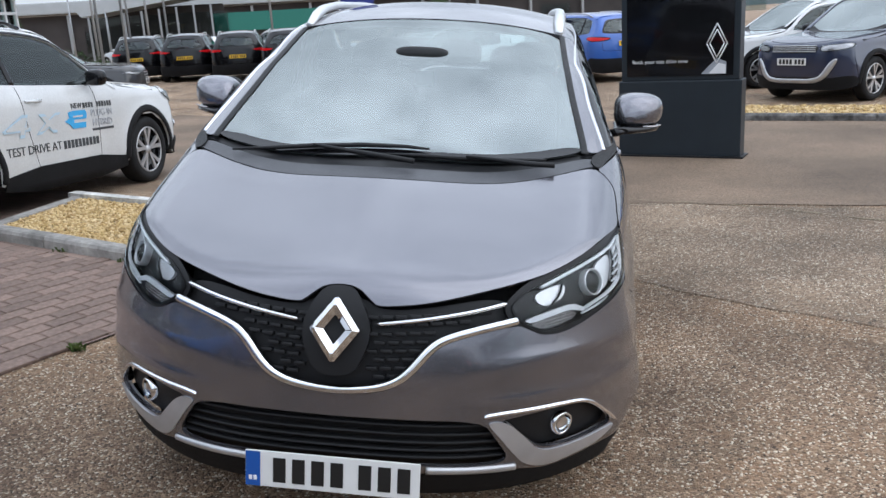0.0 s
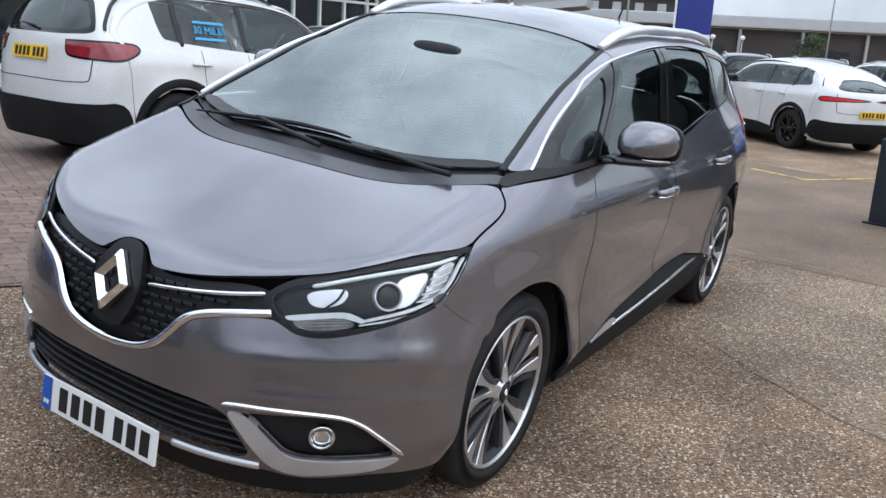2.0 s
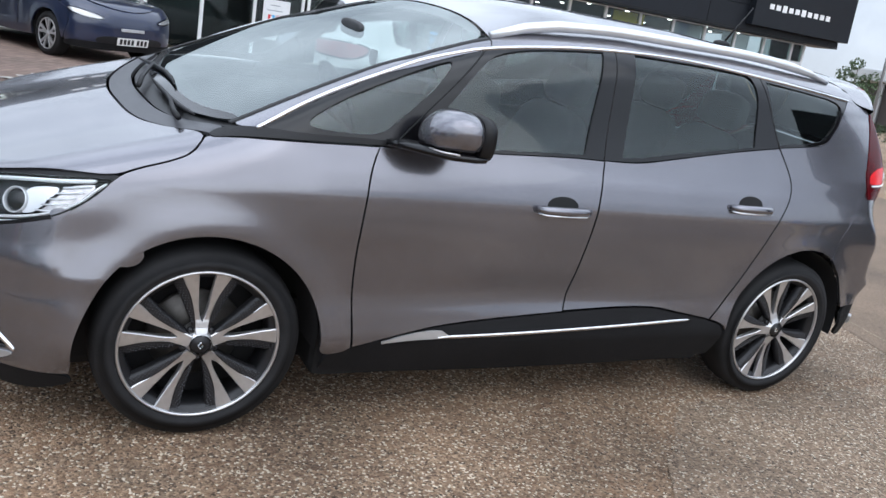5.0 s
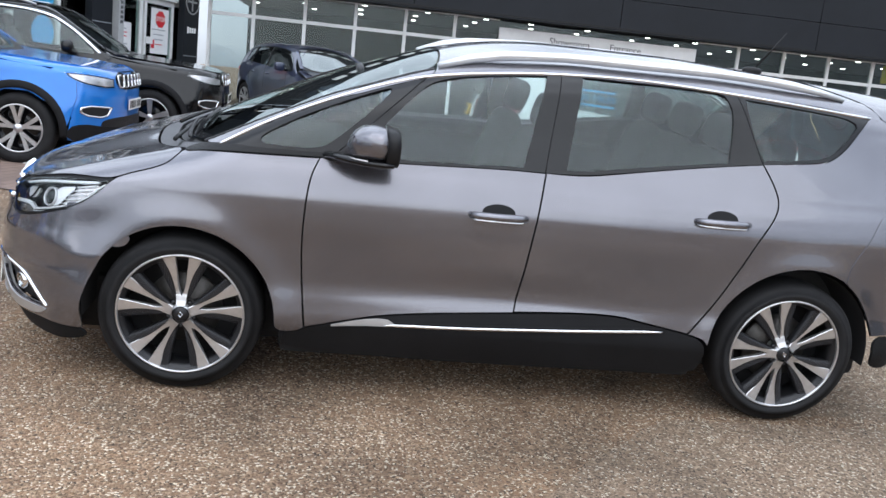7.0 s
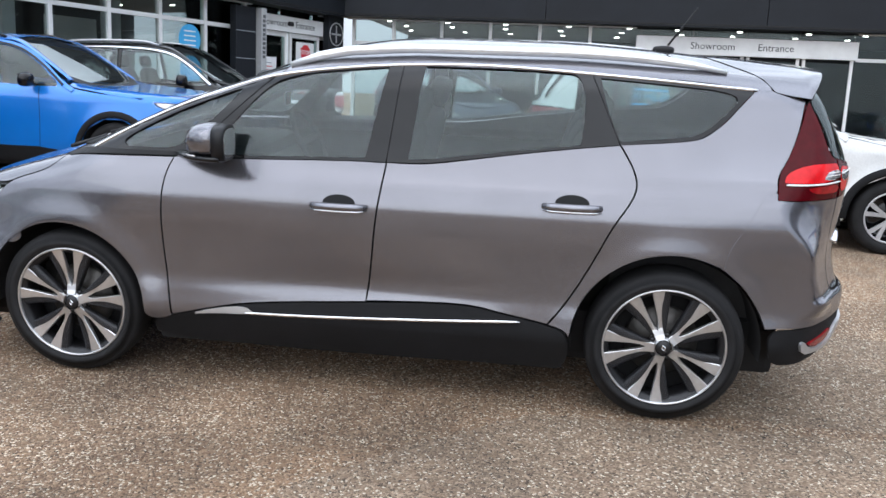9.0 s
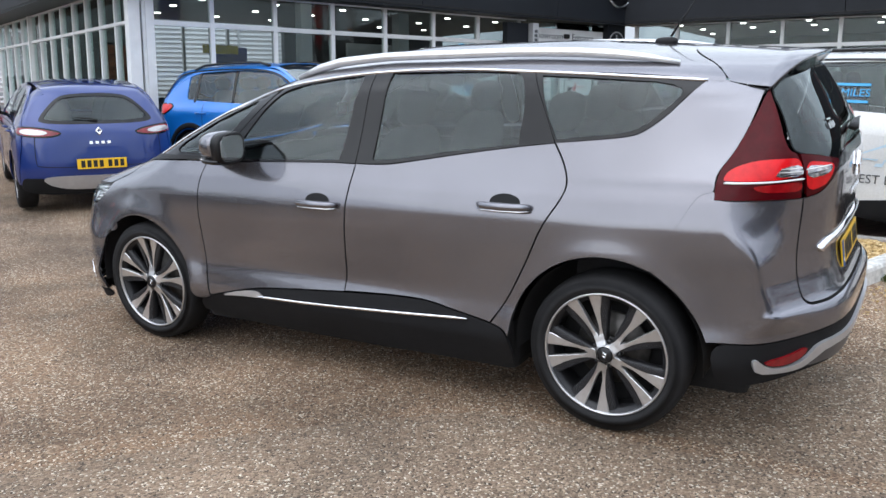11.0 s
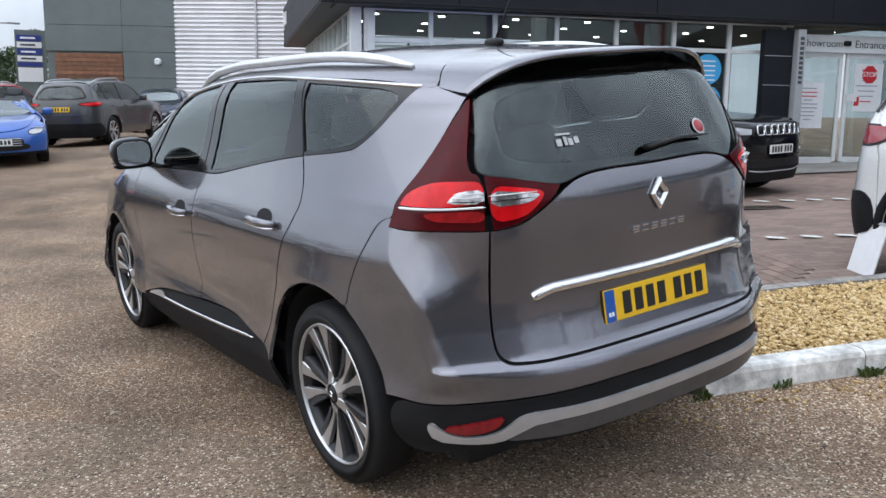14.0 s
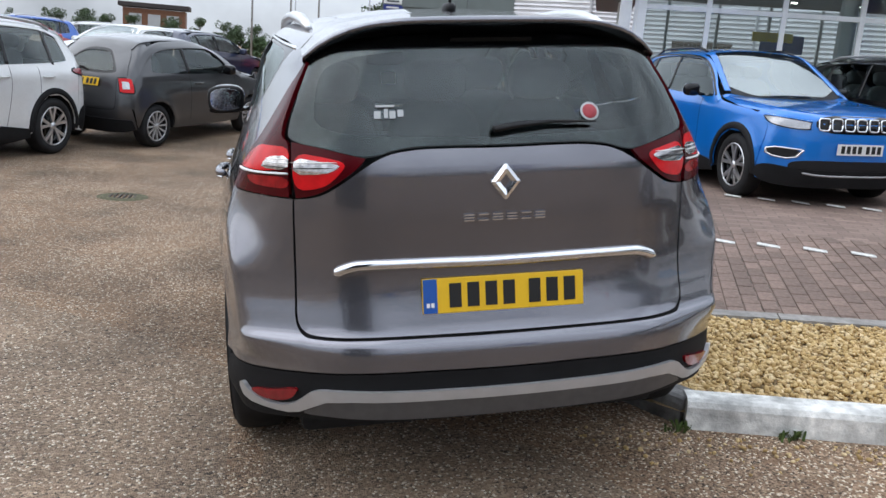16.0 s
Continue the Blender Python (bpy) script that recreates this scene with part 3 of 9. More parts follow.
# the greyer repair between the chip dressing and the lane
surface_strip("asphalt_patch", [(-.70, 4.74), (-.6, 3.45), (.05, 2.95), (.72, 2.40), (1.14, 1.98), (1.64, 1.52), (2.06, 1.24), (2.7, .80), (4.2, .1), (7.0, -1.0), (30, -9), (30, -.2), (7, 3.14), (3.3, 3.72), (2.53, 3.83), (1.16, 4.31), (.44, 4.54)], .0035, GREYTAR, "greyer repaired asphalt strip beside the lane", "asphalt")

# ---- the grey people carrier ----
PAINT = car_paint("grey_metallic_paint", (0.186, 0.183, 0.204), flake=0.6, rough=0.23, metal=0.82)
S_SIDE = curve(.12, .82, .2, .865, .3, .905, .38, .928, .46, .917, .56, .903, .7, .907, .82, .915, .9, .912, 1.0, .885, 1.08, .850, 1.23, .796, 1.36, .760, 1.48, .728, 1.58, .695, 1.7, .64)
S_HOOD = curve(-1.0, .70, -.9, .775, -.8, .835, -.65, .888, -.45, .95, -.25, 1.01, 0, 1.075, .3, 1.13, .8, 1.19)
S_ROOF = curve(.7, 1.49, 1.0, 1.563, 1.3, 1.603, 1.7, 1.628, 2.2, 1.628, 2.8, 1.600, 3.2, 1.56, 3.5, 1.51, 3.8, 1.45)
S_NOSE = curve(.1, -.84, .2, -.885, .3, -.93, .4, -.943, .55, -.938, .65, -.92, .72, -.898, .8, -.866, .9, -.81, 1.1, -.66)
S_TAIL = curve(.1, 3.50, .2, 3.60, .3, 3.655, .42, 3.685, .55, 3.69, .575, 3.686, .59, 3.675, .605, 3.655, .625, 3.645, .66, 3.634, .72, 3.618, .80, 3.611, .88, 3.617, 1.0, 3.630, 1.1, 3.632, 1.17, 3.615, 1.3, 3.555, 1.45, 3.465, 1.6, 3.36)


def carrier_shape(x, y, z):
    x = np.abs(x)
    r1, r2 = np.hypot(y, z - .355), np.hypot(y - 2.804, z - .355)
    flare = .022 * (np.exp(-((r1 - .40) / .085) ** 2) + np.exp(-((r2 - .40) / .085) ** 2)) * np.clip((z - .2) / .2, 0, 1)
    f = np.clip((.35 - y) / .65, 0, 2) ** 1.6
    side = S_SIDE(z) + flare - (.015 + .20 * np.clip(z - .6, 0, .5)) * f
    g = np.clip(y - 2.3, 0, 2)
    side = side - (.058 + .03 * np.clip(z - 1.1, 0, .4) / .4) * g ** 2 - .05 * np.clip(z - 1.1, 0, .3) / .3 * np.clip(y - 1.6, 0, 2) ** 2 / 2.3
    # the hollow sweep low on the doors
    side = side - .016 * np.exp(-((z - .55) / .09) ** 2) * np.clip(np.sin(np.clip((y - .55) / 1.7, 0, 1) * np.pi), 0, 1)
    screen = 1.045 + .50 * (y + .1) - .045 * (y + .1) ** 2 - .05 * x ** 2
    hood = S_HOOD(y) + .012 * np.cos(np.clip(x / .5, 0, 1) * np.pi)
    top = smin(smax(hood, screen, .03), S_ROOF(y) + .008 - .062 * (x / .6) ** 2.4, .10)
    # two soft shoulders on the bumper's corners
    corner = np.clip((x - .34) / .2, 0, 1)
    nose = S_NOSE(z) + .62 * x ** 2.9 - y - corner * (.009 * np.exp(-((z - .610 - .06 * (x - .5)) / .034) ** 2) + .010 * np.exp(-((z - .492) / .026) ** 2))
    side = side + .006 * np.clip((-.42 - y) / .15, 0, 1) * (np.exp(-((z - .63) / .034) ** 2) + np.exp(-((z - .492) / .026) ** 2))
    # the rear corner is fuller below the lamps and breaks into a crease
    full = np.clip((1.05 - z) / .27, 0, 1)
    full = full * full * (3 - 2 * full) * np.clip((z - .42) / .16, .55, 1)
    turn = .864 * x ** 4.4
    turn = np.where(x > .55, turn + full * (.0622 + .51 * (x - .55) - turn), turn)
    tail = y - (S_TAIL(z) - turn)
    crisp = .05 - .026 * np.clip((1.06 - z) / .08, 0, 1) * np.clip((z - .60) / .16, 0, 1)
    b = smax((x - side) * .96, (z - top) * .85, .11)
    b = smax(b, nose * .95, .05)
    b = smax(b, tail * .95, crisp)
    return smax(b, .16 - z, .03)


def back(x, z):
    """A point of the carrier's tail from its place across and its height."""
    a = abs(x)
    t = min(1, max(0, (1.05 - z) / .27))
    t = t * t * (3 - 2 * t) * min(1, max(.55, (z - .42) / .16))
    q = .864 * a ** 4.4
    return (x, float(S_TAIL(z)) - (q + t * (.0622 + .51 * (a - .55) - q) if a > .55 else q), z)


def arc(cy, cz, r, a0, a1, n=9):
    return [(.9, cy + r * math.cos(radians(a)), cz + r * math.sin(radians(a))) for a in np.linspace(a0, a1, n)]


def S(*yz):
    """Side-view points from y, z pairs."""
    return [(.9, yz[i], yz[i + 1]) for i in range(0, len(yz), 2)]


def diamond(name, parent, m, w, h, ring, mat, depth=0.014):
    """A faceted diamond-shaped ring in the local xy plane of m."""
    def quad(k, z):
        return [(0, h / 2 * k, z), (w / 2 * k, 0, z), (0, -h / 2 * k, z), (-w / 2 * k, 0, z)]
    cut = 0.16
    rows = []
    for k, z in ((1.0, 0.0), (1.0, depth * 0.5), (1 - ring * 0.45, depth), (1 - ring, depth * 0.5), (1 - ring, 0.0)):
        row = []
        q = quad(k, z)
        for i in range(4):
            a, b = Vector(q[i]), Vector(q[(i + 1) % 4])
            row += [a.lerp(b, cut / 2 if i % 2 == 0 else 0.02), a.lerp(b, 1 - (cut / 2 if i % 2 else 0.02))]
        rows.append(row)
    V = [m @ v for r in rows for v in r]
    F = [(i * 8 + j, i * 8 + (j + 1) % 8, (i + 1) * 8 + (j + 1) % 8, (i + 1) * 8 + j) for i in range(4) for j in range(8)]
    return mesh_object(name, V, F, mat, parent, "", smooth=False)


def blob(name, c, half, power, mat, parent, label="", m=None, n=14):
    """A rounded box (superellipsoid)."""
    V, F = [], []
    sg = lambda v, p: math.copysign(abs(v) ** p, v)
    for i in range(n + 1):
        a = math.pi * (i / n - 0.5)
        for j in range(2 * n):
            t = math.pi * j / n
            v = Vector((c[0] + half[0] * sg(math.cos(a), power) * sg(math.cos(t), power), c[1] + half[1] * sg(math.cos(a), power) * sg(math.sin(t), power), c[2] + half[2] * sg(math.sin(a), power)))
            V.append(m @ v if m is not None else v)
    for i in range(n):
        for j in range(2 * n):
            F.append((i * 2 * n + j, i * 2 * n + (j + 1) % (2 * n), (i + 1) * 2 * n + (j + 1) % (2 * n), (i + 1) * 2 * n + j))
    return mesh_object(name, V, F, mat, parent, label)


def loft(name, rows, mat, parent, side=1, floor=None, power=2.6, n=28, skew=0.0):
    """A shell through rounded sections (y, x, z, half width, half height) set one behind the other; floor cuts its underside flat."""
    V, F = [], []
    for y, cx, cz, hx, hz in rows:
        for k in range(n):
            t = 2 * math.pi * k / n
            c, d = math.cos(t), math.sin(t)
            x = cx + hx * math.copysign(abs(c) ** (2 / power), c)
            z = cz + hz * math.copysign(abs(d) ** (2 / power), d)
            V.append((side * x, y + skew * (x - cx), max(z, floor) if floor is not None else z))
    for i in range(len(rows) - 1):
        F += [(i * n + k, i * n + (k + 1) % n, (i + 1) * n + (k + 1) % n, (i + 1) * n + k) for k in range(n)]
    F += [tuple(range(n)), tuple(range(len(V) - 1, len(V) - n - 1, -1))]
    ob = mesh_object(name, V, F, mat, parent)
    bm = bmesh.new()
    bm.from_mesh(ob.data)
    bmesh.ops.recalc_face_normals(bm, faces=bm.faces)
    for f in bm.faces:
        f.smooth = len(f.verts) == 4
    bm.to_mesh(ob.data)
    bm.free()
    return ob


def tyre_profile(r, rim, w, face):
    """(x, radius) points of a tyre whose outer wall stands at x = face."""
    x0 = face - w
    return [(x0 + .03, rim), (x0 + .006, rim + .02), (x0, (r + rim) / 2), (x0 + .012, r - .018), (x0 + .03, r - .004), (x0 + w * .35, r), (x0 + w * .65, r), (face - .03, r - .004), (face - .012, r - .018), (face - .002, r - .045), (face, (r + rim) / 2), (face - .006, rim + .018), (face - .018, rim + .002), (face - .03, rim - .004)]


def carrier_wheel(parent, y, z, side, spin):
    """A tyre and a two-tone alloy with five pairs of spokes."""
    flip = Matrix.Translation((0, y, z)) @ Matrix.Diagonal((side, 1, 1, 1)) @ Matrix.Rotation(radians(spin), 4, "X")
    w = new("wheel", None)
    w.parent = parent
    R, RIM, FACE = .352, .272, .897
    lathe("tyre", tyre_profile(R, RIM, .20, FACE), RUBBER, w, m=flip, sides=72)
    lathe("rim_barrel", [(FACE - .18, .262), (FACE - .12, .240), (FACE - .06, .240), (FACE - .036, .245), (FACE - .030, .256), (FACE - .022, .2635)], DARKALLOY, w, m=flip, sides=72)
    lathe("rim", [(FACE - .026, .2625), (FACE - .016, .2635), (FACE - .011, .267), (FACE - .012, .2725), (FACE - .02, .275)], ALLOY, w, m=flip, sides=72)
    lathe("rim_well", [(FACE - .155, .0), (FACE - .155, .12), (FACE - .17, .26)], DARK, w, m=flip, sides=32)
    lathe("brake_disc", [(FACE - .12, .0), (FACE - .12, .16), (FACE - .135, .165)], BRAKE, w, m=flip, sides=48)
    window = curve(.04, .0, .080, .0, .095, .0065, .123, .0135, .18, .0195, .262, .0275)
    outer = curve(.04, .0215, .054, .0225, .09, .0265, .123, .033, .18, .050, .225, .071, .262, .088)
    reach = curve(.054, .004, .09, .015, .13, .025, .18, .033, .25, .041)
    for k in range(5):
        base = math.pi / 2 + 2 * math.pi * k / 5
        ca, sa = math.cos(base), math.sin(base)
        for s in (-1, 1):
            rr = np.array([.040, .060, .079, .088, .10, .123, .15, .18, .21, .235, .262])
            V, F = [], []
            n = len(rr)
            for i, r in enumerate(rr):
                lo, hi = float(window(r)), float(outer(r))
                face = FACE - .020 - .016 * math.sin(math.pi * (i / (n - 1)) ** .8)
                depth = .018 + .028 * (1 - i / (n - 1)) ** 2
                for o, x in ((lo, face - depth), (lo, face - .003), (lo + (.0025 if lo else 0), face), (hi - .003, face), (hi, face - .003), (hi, face - depth)):
                    V.append((x, r * ca - s * o * sa, r * sa + s * o * ca))
            for i in range(n - 1):
                F += [(i * 6 + j, i * 6 + j + 1, i * 6 + j + 7, i * 6 + j + 6) for j in range(5)]
            mesh_object("spoke", [flip @ Vector(v) for v in V], F, ALLOY, w, smooth=False)
            # the sunken dark blade beside each spoke
            V, F = [], []
            rb = np.linspace(.056, .252, 9)
            for r in rb:
                o, e = float(outer(r)), float(reach(r))
                for q, x in ((o - .002, -.030), (o + e * .5, -.031), (o + e, -.036), (o + e, -.070)):
                    V.append((FACE + x, r * ca - s * q * sa, r * sa + s * q * ca))
            for i in range(len(rb) - 1):
                F += [(i * 4 + j, i * 4 + j + 1, i * 4 + j + 5, i * 4 + j + 4) for j in range(3)]
            mesh_object("dark_blade", [flip @ Vector(v) for v in V], F, DARKALLOY, w)
            # raised scales on the blade
            Vs, Fs = [], []
            for i in range(17):
                r = .085 + .0095 * i
                o, e = float(outer(r)), float(reach(r))
                m_ = max(2, int(e / .0095))
                for j in range(m_):
                    q = o + e * (j + .5 + .35 * (i % 2)) / (m_ + .4)
                    k0 = len(Vs)
                    for dr, da in ((.0038, 0), (0, .0042), (-.0038, 0), (0, -.0042)):
                        Vs.append((FACE - .0315, (r + dr) * ca - s * (q + da) * sa, (r + dr) * sa + s * (q + da) * ca))
                    Vs.append((FACE - .0275, r * ca - s * q * sa, r * sa + s * q * ca))
                    Fs += [(k0 + u, k0 + (u + 1) % 4, k0 + 4) for u in range(4)]
            mesh_object("scales", [flip @ Vector(v) for v in Vs], Fs, SCALE, w, smooth=False)
        a = base + math.pi / 5
        lathe("wheel_bolt", [(FACE - .05, .012), (FACE - .035, .011), (FACE - .034, .0)], DARKALLOY, w, m=flip @ Matrix.Translation((0, .057 * math.cos(a), .057 * math.sin(a))), sides=6)
    lathe("hub", [(FACE - .09, .060), (FACE - .045, .052), (FACE - .024, .042), (FACE - .020, .037)], ALLOY, w, m=flip, sides=40)
    lathe("hub_cap", [(FACE - .026, .034), (FACE - .018, .030), (FACE - .016, .0)], DARKALLOY, w, m=flip, sides=32)
    face = flip @ Matrix(((0, 0, 1, FACE - .016), (1, 0, 0, 0), (0, 1, 0, 0), (0, 0, 0, 1)))
    diamond("emblem", w, face, .022, .032, .5, CHROME, .004)
    return w


def seat(parent, x, y, width, rear=False):
    """A car seat: cushion, backrest and head restraint."""
    s = new("seat", None)
    s.parent = parent
    blob("cushion", (x, y - .22, .58), (width / 2, .27, .09), .45, SEAT, s)
    lean = Matrix.Translation((x, y, .62)) @ Matrix.Rotation(radians(-14), 4, "X")
    blob("backrest", (0, 0, .30), (width / 2, .075, .34), .5, SEAT, s, m=lean)
    blob("headrest", (0, .005, .735), (.135, .055, .085), .6, SEAT, s, m=lean)
    for k in (-.05, .05):
        tube("post", [lean @ Vector((k, 0, .60)), lean @ Vector((k, 0, .70))], .007, CHROME, s, sides=6)
    return s


LEAN = 5.2
CARRIER_POSE = Matrix.Translation((.838, 0, 0)) @ Matrix.Rotation(radians(LEAN), 4, "Y") @ Matrix.Translation((-.89, 0, 0))
carrier = tagged(new("people_carrier"), "dark grey metallic seven-seat people carrier parked beside a gravel bed", "car")
carrier.matrix_world = CARRIER_POSE
cb = Body(carrier_shape, .25, 2.6)


def build_carrier():
    c, b = carrier, cb

    def snap(pts):
        """Side-view points brought onto the surface."""
        return [tuple(p) for p in b.at(b.flat(pts, "side"), "side")[0]]
    # bonnet
    panel("bonnet", b, "top", [(0, -.836, .82), (.05, -.842, .81), (.09, -.866, .78), (.12, -.877, .76), (.26, -.857, .775), (.40, -.808, .80), (.543, -.733, .83), (.642, -.652, .86), (.728, -.548, .89), (.80, -.385, .91), (.822, -.30, .915), (.818, -.24, .94), (.820, -.142, .98), (.812, -.08, 1.0), (.775, -.045, 1.04), (.74, -.03, 1.06), (.541, -.154, 1.025), (.345, -.22, 1.01), (.09, -.25, 1.02), (0, -.252, 1.02)], PAINT, c, sym=True, step=.03)
    panel("scuttle_panel", b, "top", [(0, -.246, 1), (.09, -.244, 1), (.345, -.214, 1), (.541, -.148, 1), (.74, -.026, 1), (.775, .02, 1), (.74, .045, 1), (.54, -.065, 1), (.345, -.128, 1), (.09, -.155, 1), (0, -.158, 1)], COWL, c, sym=True, lift=-.003)
    panel("wiper_trough", b, "top", [(0, -.150, 1), (.09, -.147, 1), (.345, -.120, 1), (.54, -.057, 1), (.73, .045, 1), (.79, .10, 1.1), (.717, .068, 1), (.44, -.045, 1), (.19, -.071, 1), (0, -.073, 1)], RIMBLACK, c, sym=True, lift=-.012)
    # wings, doors, quarters
    archF = arc(0, .355, .405, 128, -4, 12)
    lid = [tuple(p) for p in b.at(np.array([(.822, -.30), (.818, -.24), (.820, -.142), (.812, -.08), (.775, -.045), (.745, -.03)]), "top")[0]]
    wing = lid + S(.03, 1.062, .10, 1.072, .30, 1.083, .546, 1.088, .546, 1.088, .514, 1.019, .50, .903, .495, .728, .507, .549, .530, .350, .530, .350, .50, .325) + archF[::-1] + S(-.262, .668, -.33, .690, -.431, .758, -.46, .782, -.36, .851)
    panel("front_wing", b, "side", wing, PAINT, c, both=True, step=.03)
    panel("front_door", b, "side", S(.548, 1.090, .548, 1.090, .868, 1.094, 1.361, 1.112, 1.529, 1.110, 1.529, 1.110, 1.518, 1.034, 1.495, .864, 1.477, .651, 1.455, .478, 1.455, .478, .928, .441, .732, .403, .534, .352, .534, .352, .509, .549, .497, .728, .502, .903, .516, 1.019), PAINT, c, both=True)
    panel("rear_door", b, "side", S(1.532, 1.112, 1.532, 1.112, 1.60, 1.111, 1.719, 1.114, 1.874, 1.138, 2.136, 1.180, 2.38, 1.214, 2.545, 1.232, 2.545, 1.232, 2.603, 1.146, 2.629, 1.07, 2.604, 1.002, 2.531, .897, 2.458, .73, 2.36, .543, 2.281, .440, 2.281, .440, 2.099, .470, 1.906, .505, 1.458, .482, 1.458, .482, 1.480, .651, 1.498, .864, 1.521, 1.034), PAINT, c, both=True)
    archR = arc(2.804, .365, .425, 178, 60, 12)
    panel("rear_quarter", b, "side", S(2.548, 1.234, 2.548, 1.234, 2.85, 1.259, 2.911, 1.280, 2.989, 1.338, 3.054, 1.410, 3.122, 1.478, 3.15, 1.492, 3.22, 1.470, 3.345, 1.442, 3.345, 1.442, 3.313, 1.312, 3.27, 1.207, 3.214, 1.126, 3.222, 1.062, 3.18, 1.057, 3.15, 1.034, 3.10, .937, 3.03, .822) + archR[::-1] + S(2.365, .42, 2.285, .438, 2.285, .438, 2.363, .543, 2.461, .73, 2.534, .897, 2.607, 1.002, 2.632, 1.07, 2.606, 1.146), PAINT, c, both=True, step=.03)
    # roof, pillars, spoiler
    panel("roof", b, "top", [(0, 1.078, 1.5), (.343, 1.065, 1.5), (.615, 1.022, 1.5), (.66, 1.012, 1.5), (.684, .992, 1.5), (.682, 1.211, 1.5), (.678, 1.516, 1.5), (.674, 1.857, 1.5), (.670, 2.125, 1.5), (.664, 2.426, 1.5), (.648, 2.688, 1.5), (.600, 3.122, 1.5), (.585, 3.215, 1.5), (.519, 3.142, 1.5), (.326, 2.996, 1.5), (0, 2.95, 1.5)], PAINT, c, sym=True)
    panel("screen_pillar", b, "top", [(.790, .120, 1), (.790, .120, 1), (.752, .302, 1), (.722, .511, 1), (.702, .701, 1), (.690, .845, 1), (.684, .99, 1), (.660, 1.01, 1), (.614, 1.02, 1), (.625, .80, 1), (.655, .45, 1), (.70, .12, 1), (.728, .05, 1)], PAINT, c, both=True, gap=.001, step=.02)
    panel("windscreen", b, "top", [(0, -.075, 1), (.19, -.077, 1), (.44, -.051, 1), (.705, .05, 1), (.698, .12, 1), (.653, .45, 1), (.623, .80, 1), (.612, 1.015, 1), (.343, 1.06, 1), (0, 1.073, 1)], SCREENGLASS, c, sym=True, lift=-.003, depth=.004, label="raked laminated windscreen")
    ribbon("screen_gasket", b, "top", [(.712, .05, 1), (.700, .15, 1), (.656, .45, 1), (.626, .80, 1), (.614, 1.015, 1)], .026, BLACK, c, both=True, lift=.002, thick=.004)
    panel("screen_band", b, "top", [(0, -.077, 1), (.19, -.079, 1), (.44, -.053, 1), (.703, .048, 1), (.695, .10, 1), (.44, .0, 1), (.19, -.025, 1), (0, -.022, 1)], GLOSS, c, sym=True, lift=.0005, depth=.002)
    V, F, n, m = [], [], 24, 7
    for i in range(n + 1):
        x = -.582 + 1.164 * i / n
        y0 = 2.955 + .26 * (abs(x) / .585) ** 2.4
        y1 = 3.475 - .112 * (abs(x) / .582) ** 3.5
        z1 = 1.556 - .110 * (abs(x) / .582) ** 4.8
        p0 = b.at(np.array([[x, y0]]), "top")[0][0]
        pm = b.at(np.array([[x, min(y0 + .12, 3.28)]]), "top")[0][0]
        a, d, e = Vector(p0), Vector(pm) + Vector((0, 0, .008)), Vector((x, y1, z1))
        for k in range(m):
            t = k / (m - 1)
            V.append(a * (1 - t) ** 2 + d * 2 * t * (1 - t) + e * t * t + Vector((0, 0, .003)))
        V.append(e + Vector((0, .002, -.006)))
        V.append(e + Vector((0, -.010, -.013)))
    w = m + 2
    F = [(i * w + k, (i + 1) * w + k, (i + 1) * w + k + 1, i * w + k + 1) for i in range(n) for k in range(w - 1)]
    sp = mesh_object("roof_spoiler", V, F, PAINT, c)
    V2 = []
    for i in range(n + 1):
        x = -.582 + 1.164 * i / n
        e = V[i * w + w - 1]
        V2 += [(e[0], e[1], e[2]), (x * .985, 3.37 - .06 * abs(x), 1.500 - .085 * (abs(x) / .582) ** 3.5)]
    mesh_object("spoiler_underside", V2, [(2 * i, 2 * i + 1, 2 * i + 3, 2 * i + 2) for i in range(n)], GLOSS, c)
    mesh_object("brake_light", [(-.13, 3.462, 1.500), (.13, 3.462, 1.500), (.13, 3.45, 1.488), (-.13, 3.45, 1.488)], [(0, 1, 2, 3)], GLOSS, c, "narrow smoked high brake light")
    # side glass: black surround, four panes, bright trim
    tri = S(.256, 1.132, .423, 1.232, .608, 1.316, .80, 1.392, .845, 1.400, .743, 1.290, .642, 1.200, .552, 1.125, .40, 1.122)
    fro = S(.690, 1.112, .800, 1.235, .965, 1.425, 1.087, 1.470, 1.30, 1.500, 1.510, 1.518, 1.510, 1.518, 1.430, 1.127, 1.430, 1.127, .867, 1.108)
    rea = S(1.672, 1.528, 1.672, 1.528, 2.069, 1.530, 2.30, 1.524, 2.356, 1.515, 2.391, 1.423, 2.378, 1.226, 2.378, 1.226, 2.003, 1.178, 1.718, 1.134, 1.623, 1.130, 1.623, 1.130)
    qua = S(2.446, 1.508, 2.446, 1.508, 2.684, 1.494, 3.077, 1.464, 2.989, 1.370, 2.911, 1.302, 2.835, 1.274, 2.546, 1.248, 2.546, 1.248, 2.479, 1.381)
    dlo = S(.136, 1.108, .136, 1.108, .302, 1.206, .511, 1.302, .701, 1.378, .845, 1.425, .983, 1.464, 1.211, 1.500, 1.516, 1.530, 1.857, 1.543, 2.125, 1.539, 2.426, 1.524, 2.688, 1.510, 3.122, 1.478, 3.122, 1.478, 3.054, 1.412, 2.989, 1.34, 2.911, 1.282, 2.85, 1.261, 2.545, 1.234, 2.38, 1.216, 2.136, 1.182, 1.874, 1.141, 1.719, 1.118, 1.565, 1.113, 1.361, 1.114, .868, 1.096, .532, 1.092)
